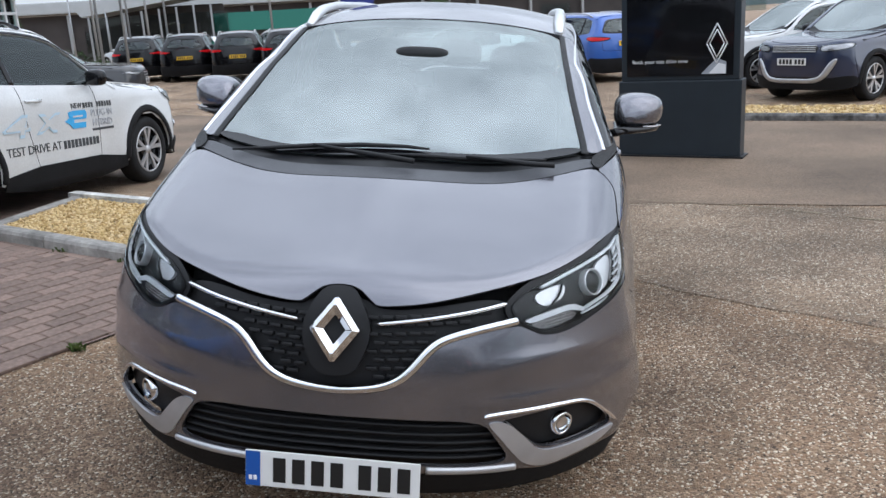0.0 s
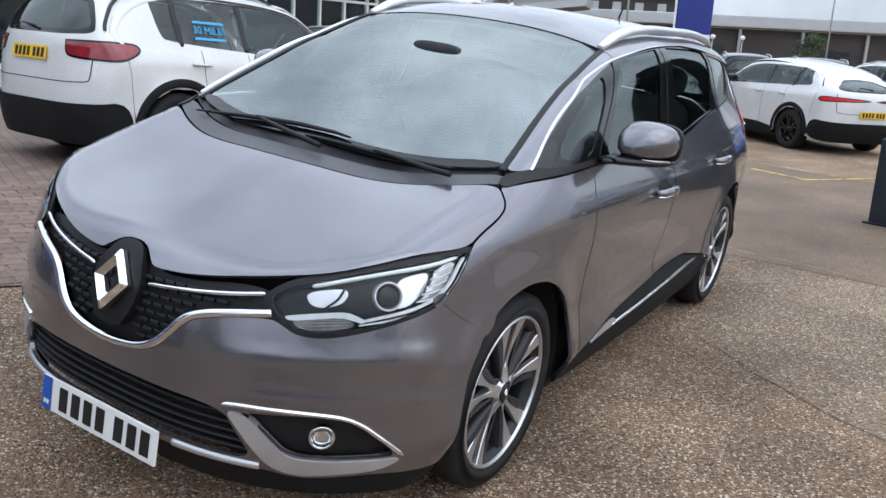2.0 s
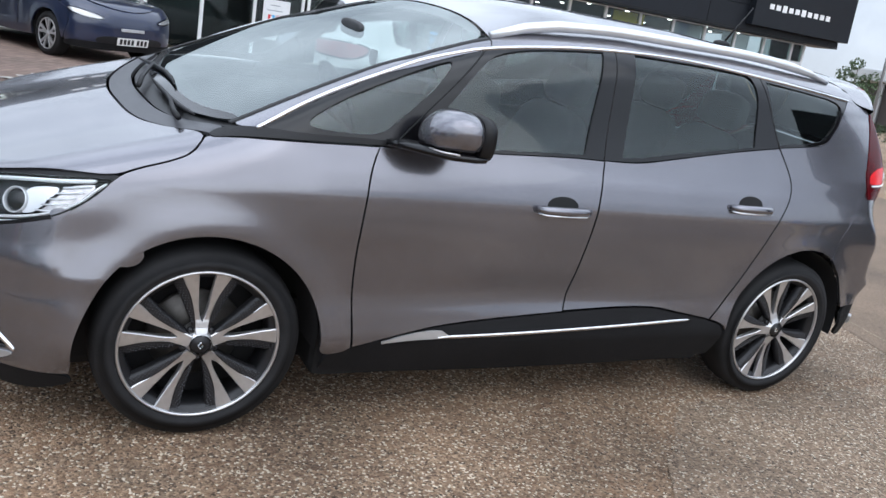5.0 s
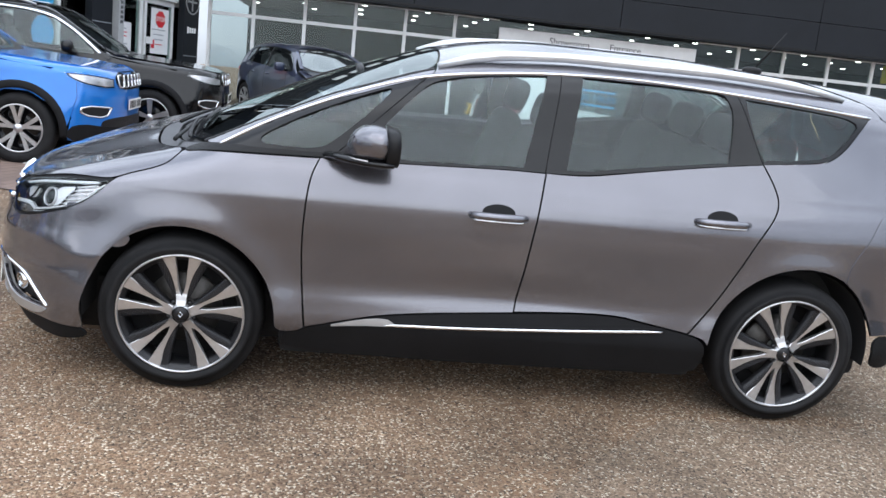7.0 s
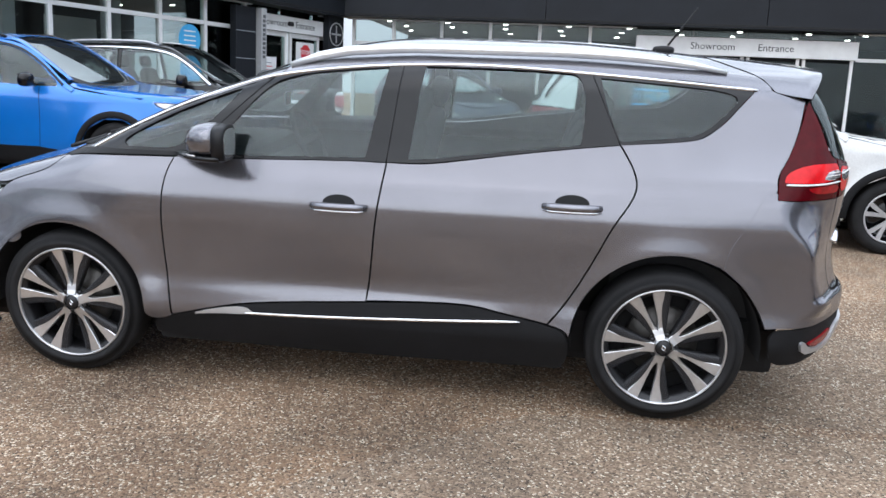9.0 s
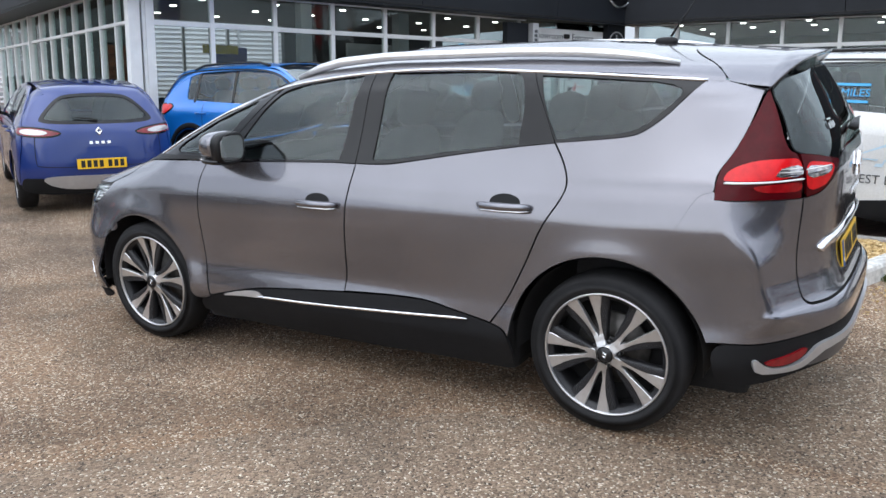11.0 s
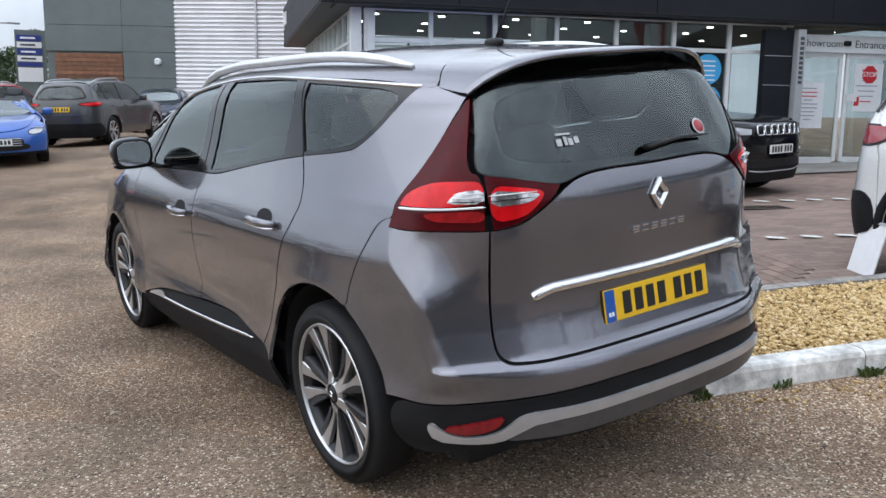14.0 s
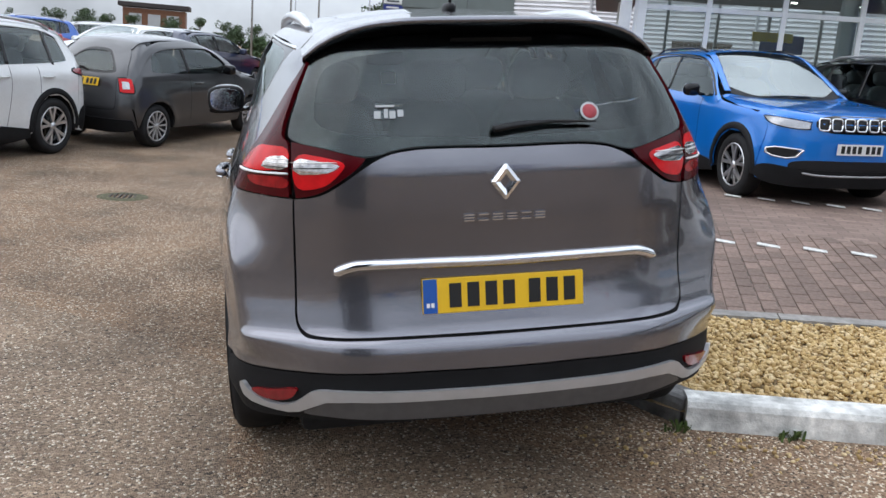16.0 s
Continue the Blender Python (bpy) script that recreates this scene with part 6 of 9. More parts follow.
        tl = [(s * x, y, z) for x, y, z in spec["tail_lamp"]]
        panel("tail_lamp_rim", b, "rear", tl, GLOSS, c, gap=.0, lift=.004, step=.04, depth=.006)
        panel("tail_lamp", b, "rear", tl, spec.get("tail_mat", REDLENS), c, gap=.016, lift=.008, step=.04, depth=.004, label="red tail lamp")
        if spec.get("lamp_core"):
            mid = [sum(p[k] for p in tl) / len(tl) for k in range(3)]
            panel("lamp_core", b, "rear", [tuple(mid[k] + (p[k] - mid[k]) * spec["lamp_core"] for k in range(3)) for p in tl], CLEARLENS, c, gap=0, lift=.012, step=.03, depth=.003, label="pale lamp centre")
        blob("door_mirror", (s * (W + .075), ya + .32, belt + .07), (.095, .065, .075), .65, GLOSS if clad or spec.get("dark_mirror") else paint, c)
        tube("mirror_arm", [(s * (W - .08), ya + .30, belt + .01), (s * (W + .02), ya + .31, belt + .04)], .022, GLOSS, c)
    # front faces
    gz0, gz1, gw = spec["grille"]
    if front == "slots":
        panel("grille_band", b, "front", [(0, nose, gz1 + .03), (gw + .05, nose, gz1 + .025), (gw + .04, nose, gz0 - .02), (0, nose, gz0 - .03)], GLOSS, c, sym=True, gap=0, lift=.002, step=.06)
        for i in range(7):
            x = (i - 3) * gw / 3.3
            m = bead(b, "front", b.flat([(x, nose, (gz0 + gz1) / 2)], "front")[0], .002)
            ring = [Vector((.054 * math.copysign(abs(math.cos(t)) ** .4, math.cos(t)), (gz1 - gz0) / 2 * math.copysign(abs(math.sin(t)) ** .4, math.sin(t)), .010)) for t in np.linspace(0, 2 * math.pi, 29)]
            tube("grille_slot_trim", [m @ v for v in ring], .009, CHROME if not spec.get("dark_slots") else SATIN, c, sides=6)
        low = [(0, nose, .50), (.62, nose + .15, .50), (.68, nose + .2, .42), (.55, nose + .1, .34), (0, nose, .34)]
        panel("lower_grille", b, "front", low, BLACK, c, sym=True, gap=0, lift=.008, step=.05)
        strip("skid_trim", b, "front", [(0, nose, .345), (.40, nose + .05, .345), (.55, nose + .1, .37)], .022, SATIN, c, sym=True, lift=.012, thick=.012)
        for s in (1, -1):
            fg = [(s * .56, nose + .1, .60), (s * .80, nose + .35, .62), (s * .80, nose + .36, .53), (s * .62, nose + .15, .50)]
            panel("fog_pocket", b, "front", fg, BLACK, c, gap=0, lift=.006, step=.04)
            strip("fog_trim", b, "front", [*fg, fg[0]], .018, CHROME, c, lift=.010, thick=.010, taper=False, times=1)
    elif front == "bars":
        gr = [(0, nose, gz1), (gw, nose + .1, gz1 - .01), (gw * .92, nose + .08, gz0), (0, nose, gz0 - .01)]
        panel("grille", b, "front", gr, BLACK, c, sym=True, gap=0, lift=.004, step=.05)
        for k in range(4):
            z = gz0 + (gz1 - gz0) * (k + .5) / 4
            strip("grille_bar", b, "front", [(0, nose, z), (gw * .9, nose + .08, z)], .014, SATIN, c, sym=True, lift=.008, thick=.008)
        if spec.get("guard"):
            strip("bumper_guard", b, "front", [(0, nose, .36), (.36, nose + .03, .36), (.50, nose + .08, .42), (.60, nose + .12, .60), (.66, nose + .16, .70)], .075, SATIN, c, sym=True, lift=.020, thick=.02, times=1)
        low = [(0, nose, .42), (.50, nose + .1, .42), (.55, nose + .12, .30), (0, nose, .28)]
        panel("lower_grille", b, "front", low, BLACK, c, sym=True, gap=0, lift=.006, step=.05)
    elif front == "shield":
        gr = [(0, nose, gz1), (gw, nose + .02, gz1 - .02), (gw * .75, nose + .02, (gz0 + gz1) / 2), (0, nose, gz0)]
        panel("grille", b, "front", gr, GLOSS, c, sym=True, gap=0, lift=.006, step=.03)
        low = [(.18, nose, .50), (.66, nose + .2, .46), (.60, nose + .15, .30), (0, nose, .28)]
        panel("lower_grille", b, "front", low, BLACK, c, sym=True, gap=0, lift=.005, step=.05)
    else:
        gr = [(0, nose, gz1), (gw, nose + .1, gz1), (gw * .9, nose + .08, gz0), (0, nose, gz0)]
        panel("grille", b, "front", gr, BLACK, c, sym=True, gap=0, lift=.004, step=.05)
    if clad:
        for yy in (0, wb):
            ring = arc(yy, r, R + .032, 186, -6, 15)
            strip("arch_cladding", b, "side", ring, .075, CLAD, c, both=True, lift=.008, thick=.016, taper=False, times=1)
        panel("sill_cladding", b, "side", [(.9, R + .02, sill - .08), (.9, R + .05, sill + .13), (.9, wb - R - .05, sill + .13), (.9, wb - R - .02, sill - .08)], CLAD, c, both=True, gap=0, lift=.010, step=.08, times=1)
    if spec.get("rails"):
        for s in (1, -1):
            pts = []
            for k, yy in enumerate(np.linspace(yt + .12, yr - .05, 9)):
                q = b.at(np.array([[xt - .015, yy]]), "top")[0][0]
                pts.append((s * q[0], q[1], q[2] + (.01, .045)[0 < k < 8]))
            tube("roof_rail", pts, .017, spec["rails"], c)
    if plates:
        number_plate(c, bead(b, "front", (0, spec["plate"][0]), .016), False, blue=False)
        number_plate(c, bead(b, "rear", (0, spec["plate"][1]), .014), True, blue=False)
    wm, wd, ns, tw2 = spec["alloy"]
    for yy in (0, wb):
        for s in (1, -1):
            road_wheel(c, yy, s, r, W - .012, spec["rim"], ns, wm, wd, twin=tw2, spin=.3 + yy)
            V = []
            for x, rr in ((W - .03, R), (W - .30, R), (W - .32, 0)):
                for a in np.linspace(-8, 188, 15):
                    V.append((s * x, yy + rr * math.cos(radians(a)), r + rr * math.sin(radians(a))))
            mesh_object("wheel_liner", V, [(i * 15 + j, i * 15 + j + 1, (i + 1) * 15 + j + 1, (i + 1) * 15 + j) for i in range(2) for j in range(14)], DARK, c)
    L = tailend - nose
    box("floor_pan", (0, nose + L / 2, .34), (2 * W - .62, L - .5, .22), DARK, c, bevel=.03)
    box("cabin_floor", (0, (R + wb - R) / 2 + .02, .42), (2 * W - .12, wb - 2 * R - .06, .28), DARK, c, bevel=.03)
    box("dashboard", (0, ya + .35, belt - .10), (2 * W - .45, .45, .22), CABIN, c, bevel=.05)
    for x in (-.38, .38):
        seat(c, x, yt + .55, .48)
    for x in (-.40, .40):
        seat(c, x, min(yr - .15, wb - .35), .46)
    c.matrix_world = pose_m
    return c


def stand(x, y, heading, wb=2.6):
    """The pose of a car whose front axle's middle is above (x, y) and whose nose points along heading (degrees from +y, to the left); it tilts with the ground."""
    h = Vector((-math.sin(radians(heading)), math.cos(radians(heading)), 0))
    left = Vector((-h.y, h.x, 0))
    z = lambda p: float(rise(p.x, p.y))
    f = Vector((x, y, 0))
    r = f - wb * h
    back = Vector((-h.x * wb, -h.y * wb, z(r) - z(f))).normalized()
    side = Vector((left.x * 1.5, left.y * 1.5, z(f + left * .75) - z(f - left * .75))).normalized()
    up = side.cross(-back).normalized() * (1 if side.cross(-back).z > 0 else -1)
    side = back.cross(up).normalized()
    return Matrix(((side.x, back.x, up.x, x), (side.y, back.y, up.y, y), (side.z, back.z, up.z, z(f)), (0, 0, 0, 1)))


CROSSOVER = dict(
    half=.91, wb=2.636, wheel=.345, rim=.235, belt=(1.04, 1.10), glass=(.62, 1.28, 2.98, 3.06), glass_top=1.50, corner_z=(.82, 1.0), tail_edge=(3.28, 1.20),
    side=(.12, .83, .25, .885, .45, .905, .7, .905, .9, .897, 1.0, .872, 1.08, .835, 1.25, .775, 1.45, .70, 1.6, .63, 1.7, .56),
    hood=(-1, .86, -.85, .93, -.6, .985, -.2, 1.02, .3, 1.055, .8, 1.10), roof=(.8, 1.535, 1.2, 1.585, 1.8, 1.61, 2.5, 1.595, 3.1, 1.54, 3.5, 1.46),
    nose=(.1, -.76, .25, -.82, .45, -.865, .7, -.87, .85, -.855, .95, -.82, 1.1, -.66), tail=(.1, 3.40, .3, 3.49, .5, 3.525, .75, 3.52, 1.0, 3.49, 1.1, 3.46, 1.3, 3.34, 1.5, 3.17, 1.62, 3.0),
    screen=(.42, 1.05, .67), hood_half=.70, roof_half=.60, roof_end=3.16, gate=(.72, 1.10), rear_top=1.44, gate_half=.68, valance=(.40, .55), lamp=((.50, -.80, .89), (.50, -.80, .89), (.66, -.72, .915), (.80, -.52, .935), (.84, -.38, .93), (.82, -.50, .83), (.66, -.72, .785), (.51, -.80, .79), (.51, -.80, .79)),
    tail_lamp=((.43, 3.42, 1.06), (.43, 3.42, 1.06), (.78, 3.14, 1.075), (.84, 3.05, 1.06), (.848, 3.02, 1.0), (.82, 3.12, .925), (.76, 3.2, .905), (.50, 3.40, .915), (.44, 3.42, .95)), grille=(.80, .92, .46), plate=(.62, .88), alloy=(ALLOY, GLOSS, 5, True), sill=.26, hood_in=.10, nose_round=(.45, 3.2), tail_round=(.5, 4.0), rails=GLOSS)

HATCH = dict(
    CROSSOVER, half=.866, wb=2.589, wheel=.312, rim=.218, belt=(.95, 1.03), glass=(.50, 1.08, 2.66, 2.76), glass_top=1.345, corner_z=(.64, .86), tail_edge=(2.98, 1.10),
    side=(.12, .79, .25, .84, .45, .862, .7, .862, .85, .850, .95, .82, 1.05, .78, 1.25, .70, 1.40, .62, 1.5, .55), hood=(-1, .72, -.8, .80, -.5, .88, 0, .94, .3, .985, .8, 1.05),
    roof=(.7, 1.28, 1.0, 1.36, 1.5, 1.435, 2.0, 1.445, 2.6, 1.41, 3.1, 1.34, 3.4, 1.25), nose=(.1, -.72, .25, -.77, .4, -.80, .55, -.80, .7, -.77, .8, -.70, .95, -.5),
    tail=(.1, 3.12, .3, 3.22, .5, 3.26, .7, 3.24, .9, 3.20, 1.0, 3.15, 1.2, 3.0, 1.4, 2.8), screen=(.30, .96, .60), hood_half=.64, roof_half=.53, roof_end=2.90, gate=(.52, .98), rear_top=1.29, gate_half=.60,
    valance=(.32, .40), lamp=((.42, -.74, .68), (.60, -.60, .74), (.74, -.35, .78), (.76, -.35, .70), (.62, -.60, .62), (.44, -.74, .62)),
    tail_lamp=((.36, 3.2, .88), (.56, 3.1, .92), (.76, 2.9, .93), (.78, 2.85, .84), (.66, 3.05, .80), (.40, 3.2, .82)), grille=(.55, .62, .40), plate=(.36, .55), alloy=(SATIN, GLOSS, 5, True), sill=.24, rails=None)
SMALL = dict(
    HATCH, half=.813, wb=2.30, wheel=.295, rim=.205, belt=(.97, 1.0), glass=(.42, .98, 2.18, 2.36), glass_top=1.36, corner_z=(.70, .84), tail_edge=(2.62, 1.10),
    side=(.12, .74, .25, .79, .45, .813, .7, .813, .85, .80, .95, .775, 1.05, .74, 1.25, .665, 1.42, .58, 1.52, .50), hood=(-1, .66, -.7, .80, -.4, .90, 0, .965, .3, 1.0, .8, 1.06),
    roof=(.6, 1.28, .9, 1.38, 1.4, 1.475, 1.8, 1.48, 2.3, 1.43, 2.6, 1.35, 2.9, 1.22), nose=(.1, -.60, .25, -.66, .4, -.69, .55, -.69, .7, -.64, .8, -.55, .95, -.3),
    tail=(.1, 2.75, .3, 2.84, .5, 2.88, .7, 2.86, .9, 2.80, 1.0, 2.75, 1.2, 2.58, 1.4, 2.35), screen=(.22, .98, .72), hood_half=.58, roof_half=.50, roof_end=2.46, gate=(.52, .98), rear_top=1.30, gate_half=.52,
    rail_width=.13, posts=(.50,), seams=(.46, 1.58), handles=(1.38,), tail_lamp=((.53, 2.78, .95), (.53, 2.78, .95), (.66, 2.68, .955), (.68, 2.66, .94), (.69, 2.64, .76), (.67, 2.67, .74), (.55, 2.77, .745), (.54, 2.77, .76)), lamp=((.44, -.6, .70), (.54, -.5, .78), (.64, -.35, .72), (.56, -.5, .62)), grille=(.50, .54, .36), plate=(.34, .86), alloy=(SATIN, DARKALLOY, 12, False))
LONGSUV = dict(
    CROSSOVER, tail_lamp=((.40, 3.4, 1.02), (.66, 3.3, 1.05), (.82, 3.1, 1.06), (.84, 3.0, 1.0), (.76, 3.2, .93), (.46, 3.4, .96)), lamp=((.42, -.80, .84), (.66, -.72, .87), (.80, -.52, .88), (.83, -.42, .84), (.70, -.70, .77), (.46, -.80, .78)),
    grille=(.62, .84, .30), rails=SATIN, alloy=(ALLOY, DARKALLOY, 5, True))
COUPE = dict(
    CROSSOVER, roof=(.7, 1.42, 1.1, 1.52, 1.6, 1.56, 2.2, 1.52, 2.8, 1.40, 3.3, 1.24, 3.7, 1.10), glass=(.60, 1.22, 2.75, 2.95), glass_top=1.42, tail_edge=(3.22, 1.10), roof_end=3.0, rear_top=1.26, gate=(.70, 1.06), rails=None,
    tail=(.1, 3.40, .3, 3.52, .5, 3.58, .75, 3.58, .98, 3.56, 1.08, 3.50, 1.2, 3.2, 1.4, 2.8), alloy=(GLOSS, GLOSS, 5, True), tail_lamp=((.05, 3.5, .94), (.60, 3.4, .97), (.80, 3.2, .98), (.80, 3.2, .88), (.60, 3.4, .89), (.05, 3.5, .91)), plate=(.50, .70))
SALOON = dict(
    HATCH, half=.93, wb=2.82, wheel=.335, rim=.235, belt=(.93, .99), glass=(.55, 1.22, 2.72, 2.92), glass_top=1.32, corner_z=(.66, .86), tail_edge=(3.20, 1.02),
    side=(.12, .84, .25, .90, .45, .925, .7, .925, .85, .905, .95, .87, 1.05, .80, 1.25, .70, 1.36, .64, 1.45, .56), hood=(-1, .68, -.8, .78, -.5, .86, 0, .91, .4, .955, .9, 1.0),
    roof=(.7, 1.22, 1.1, 1.36, 1.6, 1.425, 2.1, 1.425, 2.7, 1.32, 3.1, 1.18, 3.5, 1.06), nose=(.1, -.74, .25, -.80, .4, -.83, .55, -.83, .7, -.78, .8, -.66, .95, -.4),
    tail=(.1, 3.55, .3, 3.66, .5, 3.72, .8, 3.72, 1.0, 3.68, 1.06, 3.5, 1.2, 3.1, 1.4, 2.7), roof_end=2.95, rear_top=1.16, gate_half=.66, gate=(.60, 1.05), grille=(.30, .62, .15), valance=(.26, .36))
ROADSTER = dict(
    SALOON, half=.87, wb=2.31, wheel=.31, rim=.22, belt=(.86, .90), glass=(.55, 1.0, 1.75, 1.95), glass_top=1.13, tail_edge=(2.55, .95), corner_z=(.60, .80),
    side=(.12, .78, .25, .84, .45, .868, .7, .868, .82, .85, .9, .80, 1.0, .72, 1.15, .62, 1.25, .55, 1.4, .5), hood=(-1, .62, -.8, .72, -.5, .80, 0, .86, .5, .90, .9, .92), roof=(.7, 1.05, .95, 1.15, 1.3, 1.22, 1.7, 1.19, 2.1, 1.05, 2.5, .97, 3.0, .92),
    nose=(.1, -.80, .25, -.86, .4, -.88, .5, -.87, .6, -.82, .7, -.7, .85, -.4), tail=(.1, 2.75, .3, 2.88, .5, 2.92, .75, 2.90, .88, 2.85, .95, 2.6, 1.1, 2.1, 1.3, 1.8), screen=(.45, .90, .62), roof_end=2.1, rear_top=1.02, gate=(.5, .92), gate_half=.6,
    lamp=((.46, -.7, .62), (.60, -.55, .70), (.72, -.35, .68), (.66, -.5, .56), (.52, -.66, .54)), tail_lamp=((.4, 2.8, .78), (.7, 2.7, .80), (.74, 2.6, .72), (.42, 2.8, .70)), grille=(.36, .52, .45), plate=(.44, .60), roof_paint=BLACK)

WHITE = car_paint("white_paint", (0.64, 0.645, 0.64), rough=0.25)
BLUE = car_paint("bright_blue_paint", (0.004, 0.172, 0.60), flake=0.5, rough=0.3, metal=0.25)
BLACKP = car_paint("black_paint", (0.003, 0.003, 0.004), flake=0.3, rough=0.18)
BLACKP.node_tree.nodes["Principled BSDF"].inputs["Coat Weight"].default_value = 0.55
BLACKP.node_tree.nodes["Principled BSDF"].inputs["Specular IOR Level"].default_value = 0.2
NAVY = car_paint("deep_blue_paint", (0.005, 0.028, 0.17), flake=0.4, rough=0.3, metal=0.2)
DARKNAVY = car_paint("navy_paint", (0.014, 0.022, 0.055), flake=0.4, rough=0.3, metal=0.2)
CHARCOAL = car_paint("charcoal_paint", (0.045, 0.045, 0.048), flake=0.5, rough=0.3, metal=0.4)
SMOKED = material("smoked_red_lens", (.22, .012, .020), rough=.15, coat=.6, grain=.3, grain_scale=18)
REDP = car_paint("red_paint", (0.36, 0.010, 0.022), flake=0.2, rough=0.3)
SILVER = car_paint("silver_paint", (0.55, 0.56, 0.57), flake=0.6, rough=0.3, metal=0.5)
MIDBLUE = car_paint("mid_blue_paint", (0.02, 0.10, 0.40), flake=0.4, rough=0.3, metal=0.2)

white_suv = parked_car("compact_suv", "white compact SUV with black cladding and printed side lettering", dict(CROSSOVER, glass=(.62, 1.28, 2.84, 2.80), roof_line=True, rails=GLOSS, roof_paint=WHITE, tail_mat=SMOKED, plate=(.62, .93), alloy=(SATIN, GLOSS, 5, True), gate_half=.76, dark_mirror=True), WHITE, stand(-4.46, 5.45, -5), front="slots", clad=True, glass_dark=True)
parked_car("compact_suv", "bright blue compact SUV with chrome seven-slot grille", dict(CROSSOVER, glass=(.62, 1.28, 2.84, 2.80), roof_line=True, roof_paint=BLUE, rails=GLOSS), BLUE, stand(-5.10, -2.45, 0), front="slots", clad=True)
parked_car("compact_suv", "black compact SUV with silver roof trim, parked by the showroom", dict(CROSSOVER, glass=(.62, 1.28, 2.84, 2.80), roof_line=True, rails=SATIN, alloy=(ALLOY, GLOSS, 5, False)), BLACKP, stand(-7.40, -1.75, 3), front="slots", clad=True)
blue_hatch = parked_car("hatchback", "deep blue five-door hatchback seen from behind", dict(HATCH, gate_half=.70, rear_top=1.31, tail_mat=SMOKED, lamp_core=.52, dark_mirror=True, glass=(.50, 1.08, 2.60, 2.74), tail_edge=(2.92, 1.08), tail_lamp=((.36, 3.2, .90), (.56, 3.1, .955), (.76, 2.9, .965), (.79, 2.84, .90), (.70, 3.0, .845), (.44, 3.18, .84))), NAVY, stand(-3.65, -7.04, 150.7), front="bars")
parked_car("city_car", "charcoal grey small city car with silver wheels", dict(SMALL, dark_mirror=True, lamp_core=.45), CHARCOAL, stand(1.82, -8.68, 149, 2.3), front="bars")
parked_car("crossover", "white crossover with dark lower cladding", dict(LONGSUV, tail_mat=SMOKED, roof_paint=CHARCOAL, alloy=(ALLOY, GLOSS, 5, True)), WHITE, stand(5.31, -3.13, -25), front="bars", clad=True)
parked_car("roadster", "bright blue two-seat roadster with black hood", ROADSTER, MIDBLUE, stand(-.09, -12.49, -8.7, 2.3), front="bars")
charcoal_suv = parked_car("estate_suv", "charcoal SUV with chrome window trim", LONGSUV, CHARCOAL, stand(-4.07, -18.85, 142), front="shield")
parked_car("estate_suv", "dark red SUV in the far row", LONGSUV, REDP, stand(-1.87, -20.55, 142), front="shield")
saloon = parked_car("saloon", "silver-white saloon with a shield grille", SALOON, SILVER, stand(-8.5, -23.4, -22), front="shield")
red_hatch = parked_car("hatchback", "bright red hatchback against the clad wall", dict(HATCH), REDP, stand(-10.9, -22.6, -26), front="bars")
parked_car("suv", "navy SUV with a grey bumper guard", dict(LONGSUV, plate=(.66, .85), guard=True, grille=(.80, .915, .42), lamp=((.44, -.84, .905), (.62, -.76, .93), (.79, -.54, .945), (.83, -.42, .91), (.79, -.57, .83), (.60, -.76, .80), (.44, -.84, .80))), DARKNAVY, stand(5.15, 11.9, 130), front="bars", clad=True)
white_bars = parked_car("suv", "white SUV with roof bars", dict(LONGSUV, roof_paint=WHITE), WHITE, stand(4.4, 15.0, 108), front="bars", clad=True)
parked_car("coupe_suv", "white coupe-backed SUV with black wheels", COUPE, WHITE, stand(-1.9, 16.0, 47), front="bars", clad=True)
blue_bars = parked_car("suv", "blue SUV with roof bars", dict(LONGSUV), MIDBLUE, stand(.6, 20.6, 32), front="bars", clad=True)
parked_car("estate_suv", "grey SUV waiting across the lane", LONGSUV, CHARCOAL, stand(-9.2, 15.2, -72), front="bars", clad=True)
far_suv = parked_car("suv", "black SUV in the stock row, seen from behind", dict(LONGSUV, plate=(.58, .80)), BLACKP, stand(-14.6, 29.2, 15), front="bars", group="stock row")
for k in range(1, 7):
    copy_thing(far_suv, stand(-14.6 + 2.1 * k, 29.2 - .85 * k, 15 + (k % 3)))

navy_hatch = parked_car("hatchback", "dark navy hatchback in the stock row", dict(HATCH), DARKNAVY, stand(2.0, -17.2, 152), front="bars")
white_hatch = parked_car("hatchback", "white hatchback with dark glass", dict(HATCH), WHITE, stand(4.6, -13.0, -28), front="bars")
copy_thing(white_hatch, stand(3.4, -24.0, 150))
copy_thing(saloon, stand(6.8, -15.2, 150))
copy_thing(saloon, stand(8.6, -18.0, 150))
copy_thing(charcoal_suv, stand(9.4, -13.0, 150))
copy_thing(red_hatch, stand(7.2, -21.5, 150))
copy_thing(blue_bars, stand(10.5, -24.0, -60))
copy_thing(white_bars, stand(5.2, -29.0, 90))
copy_thing(navy_hatch, stand(-6.2, -22.9, -25))
# cars across the lane, behind the coupe
copy_thing(white_bars, stand(-1.0, 21.5, 60))
copy_thing(white_bars, stand(2.2, 23.6, 60))
copy_thing(white_hatch, stand(5.6, 20.4, 60))
copy_thing(blue_bars, stand(7.2, 17.2, 60))
copy_thing(white_hatch, stand(-19.5, 44.0, 60))
copy_thing(saloon, stand(-22.5, 42.0, 62))
copy_thing(white_bars, stand(-15.8, 45.5, 60))
# the small electric car by the far doors
city = parked_car("hatchback", "navy electric hatchback with a white number plate", dict(HATCH, grille=(.50, .54, .20)), DARKNAVY, stand(-10.55, 0.75, -62), front="bars")


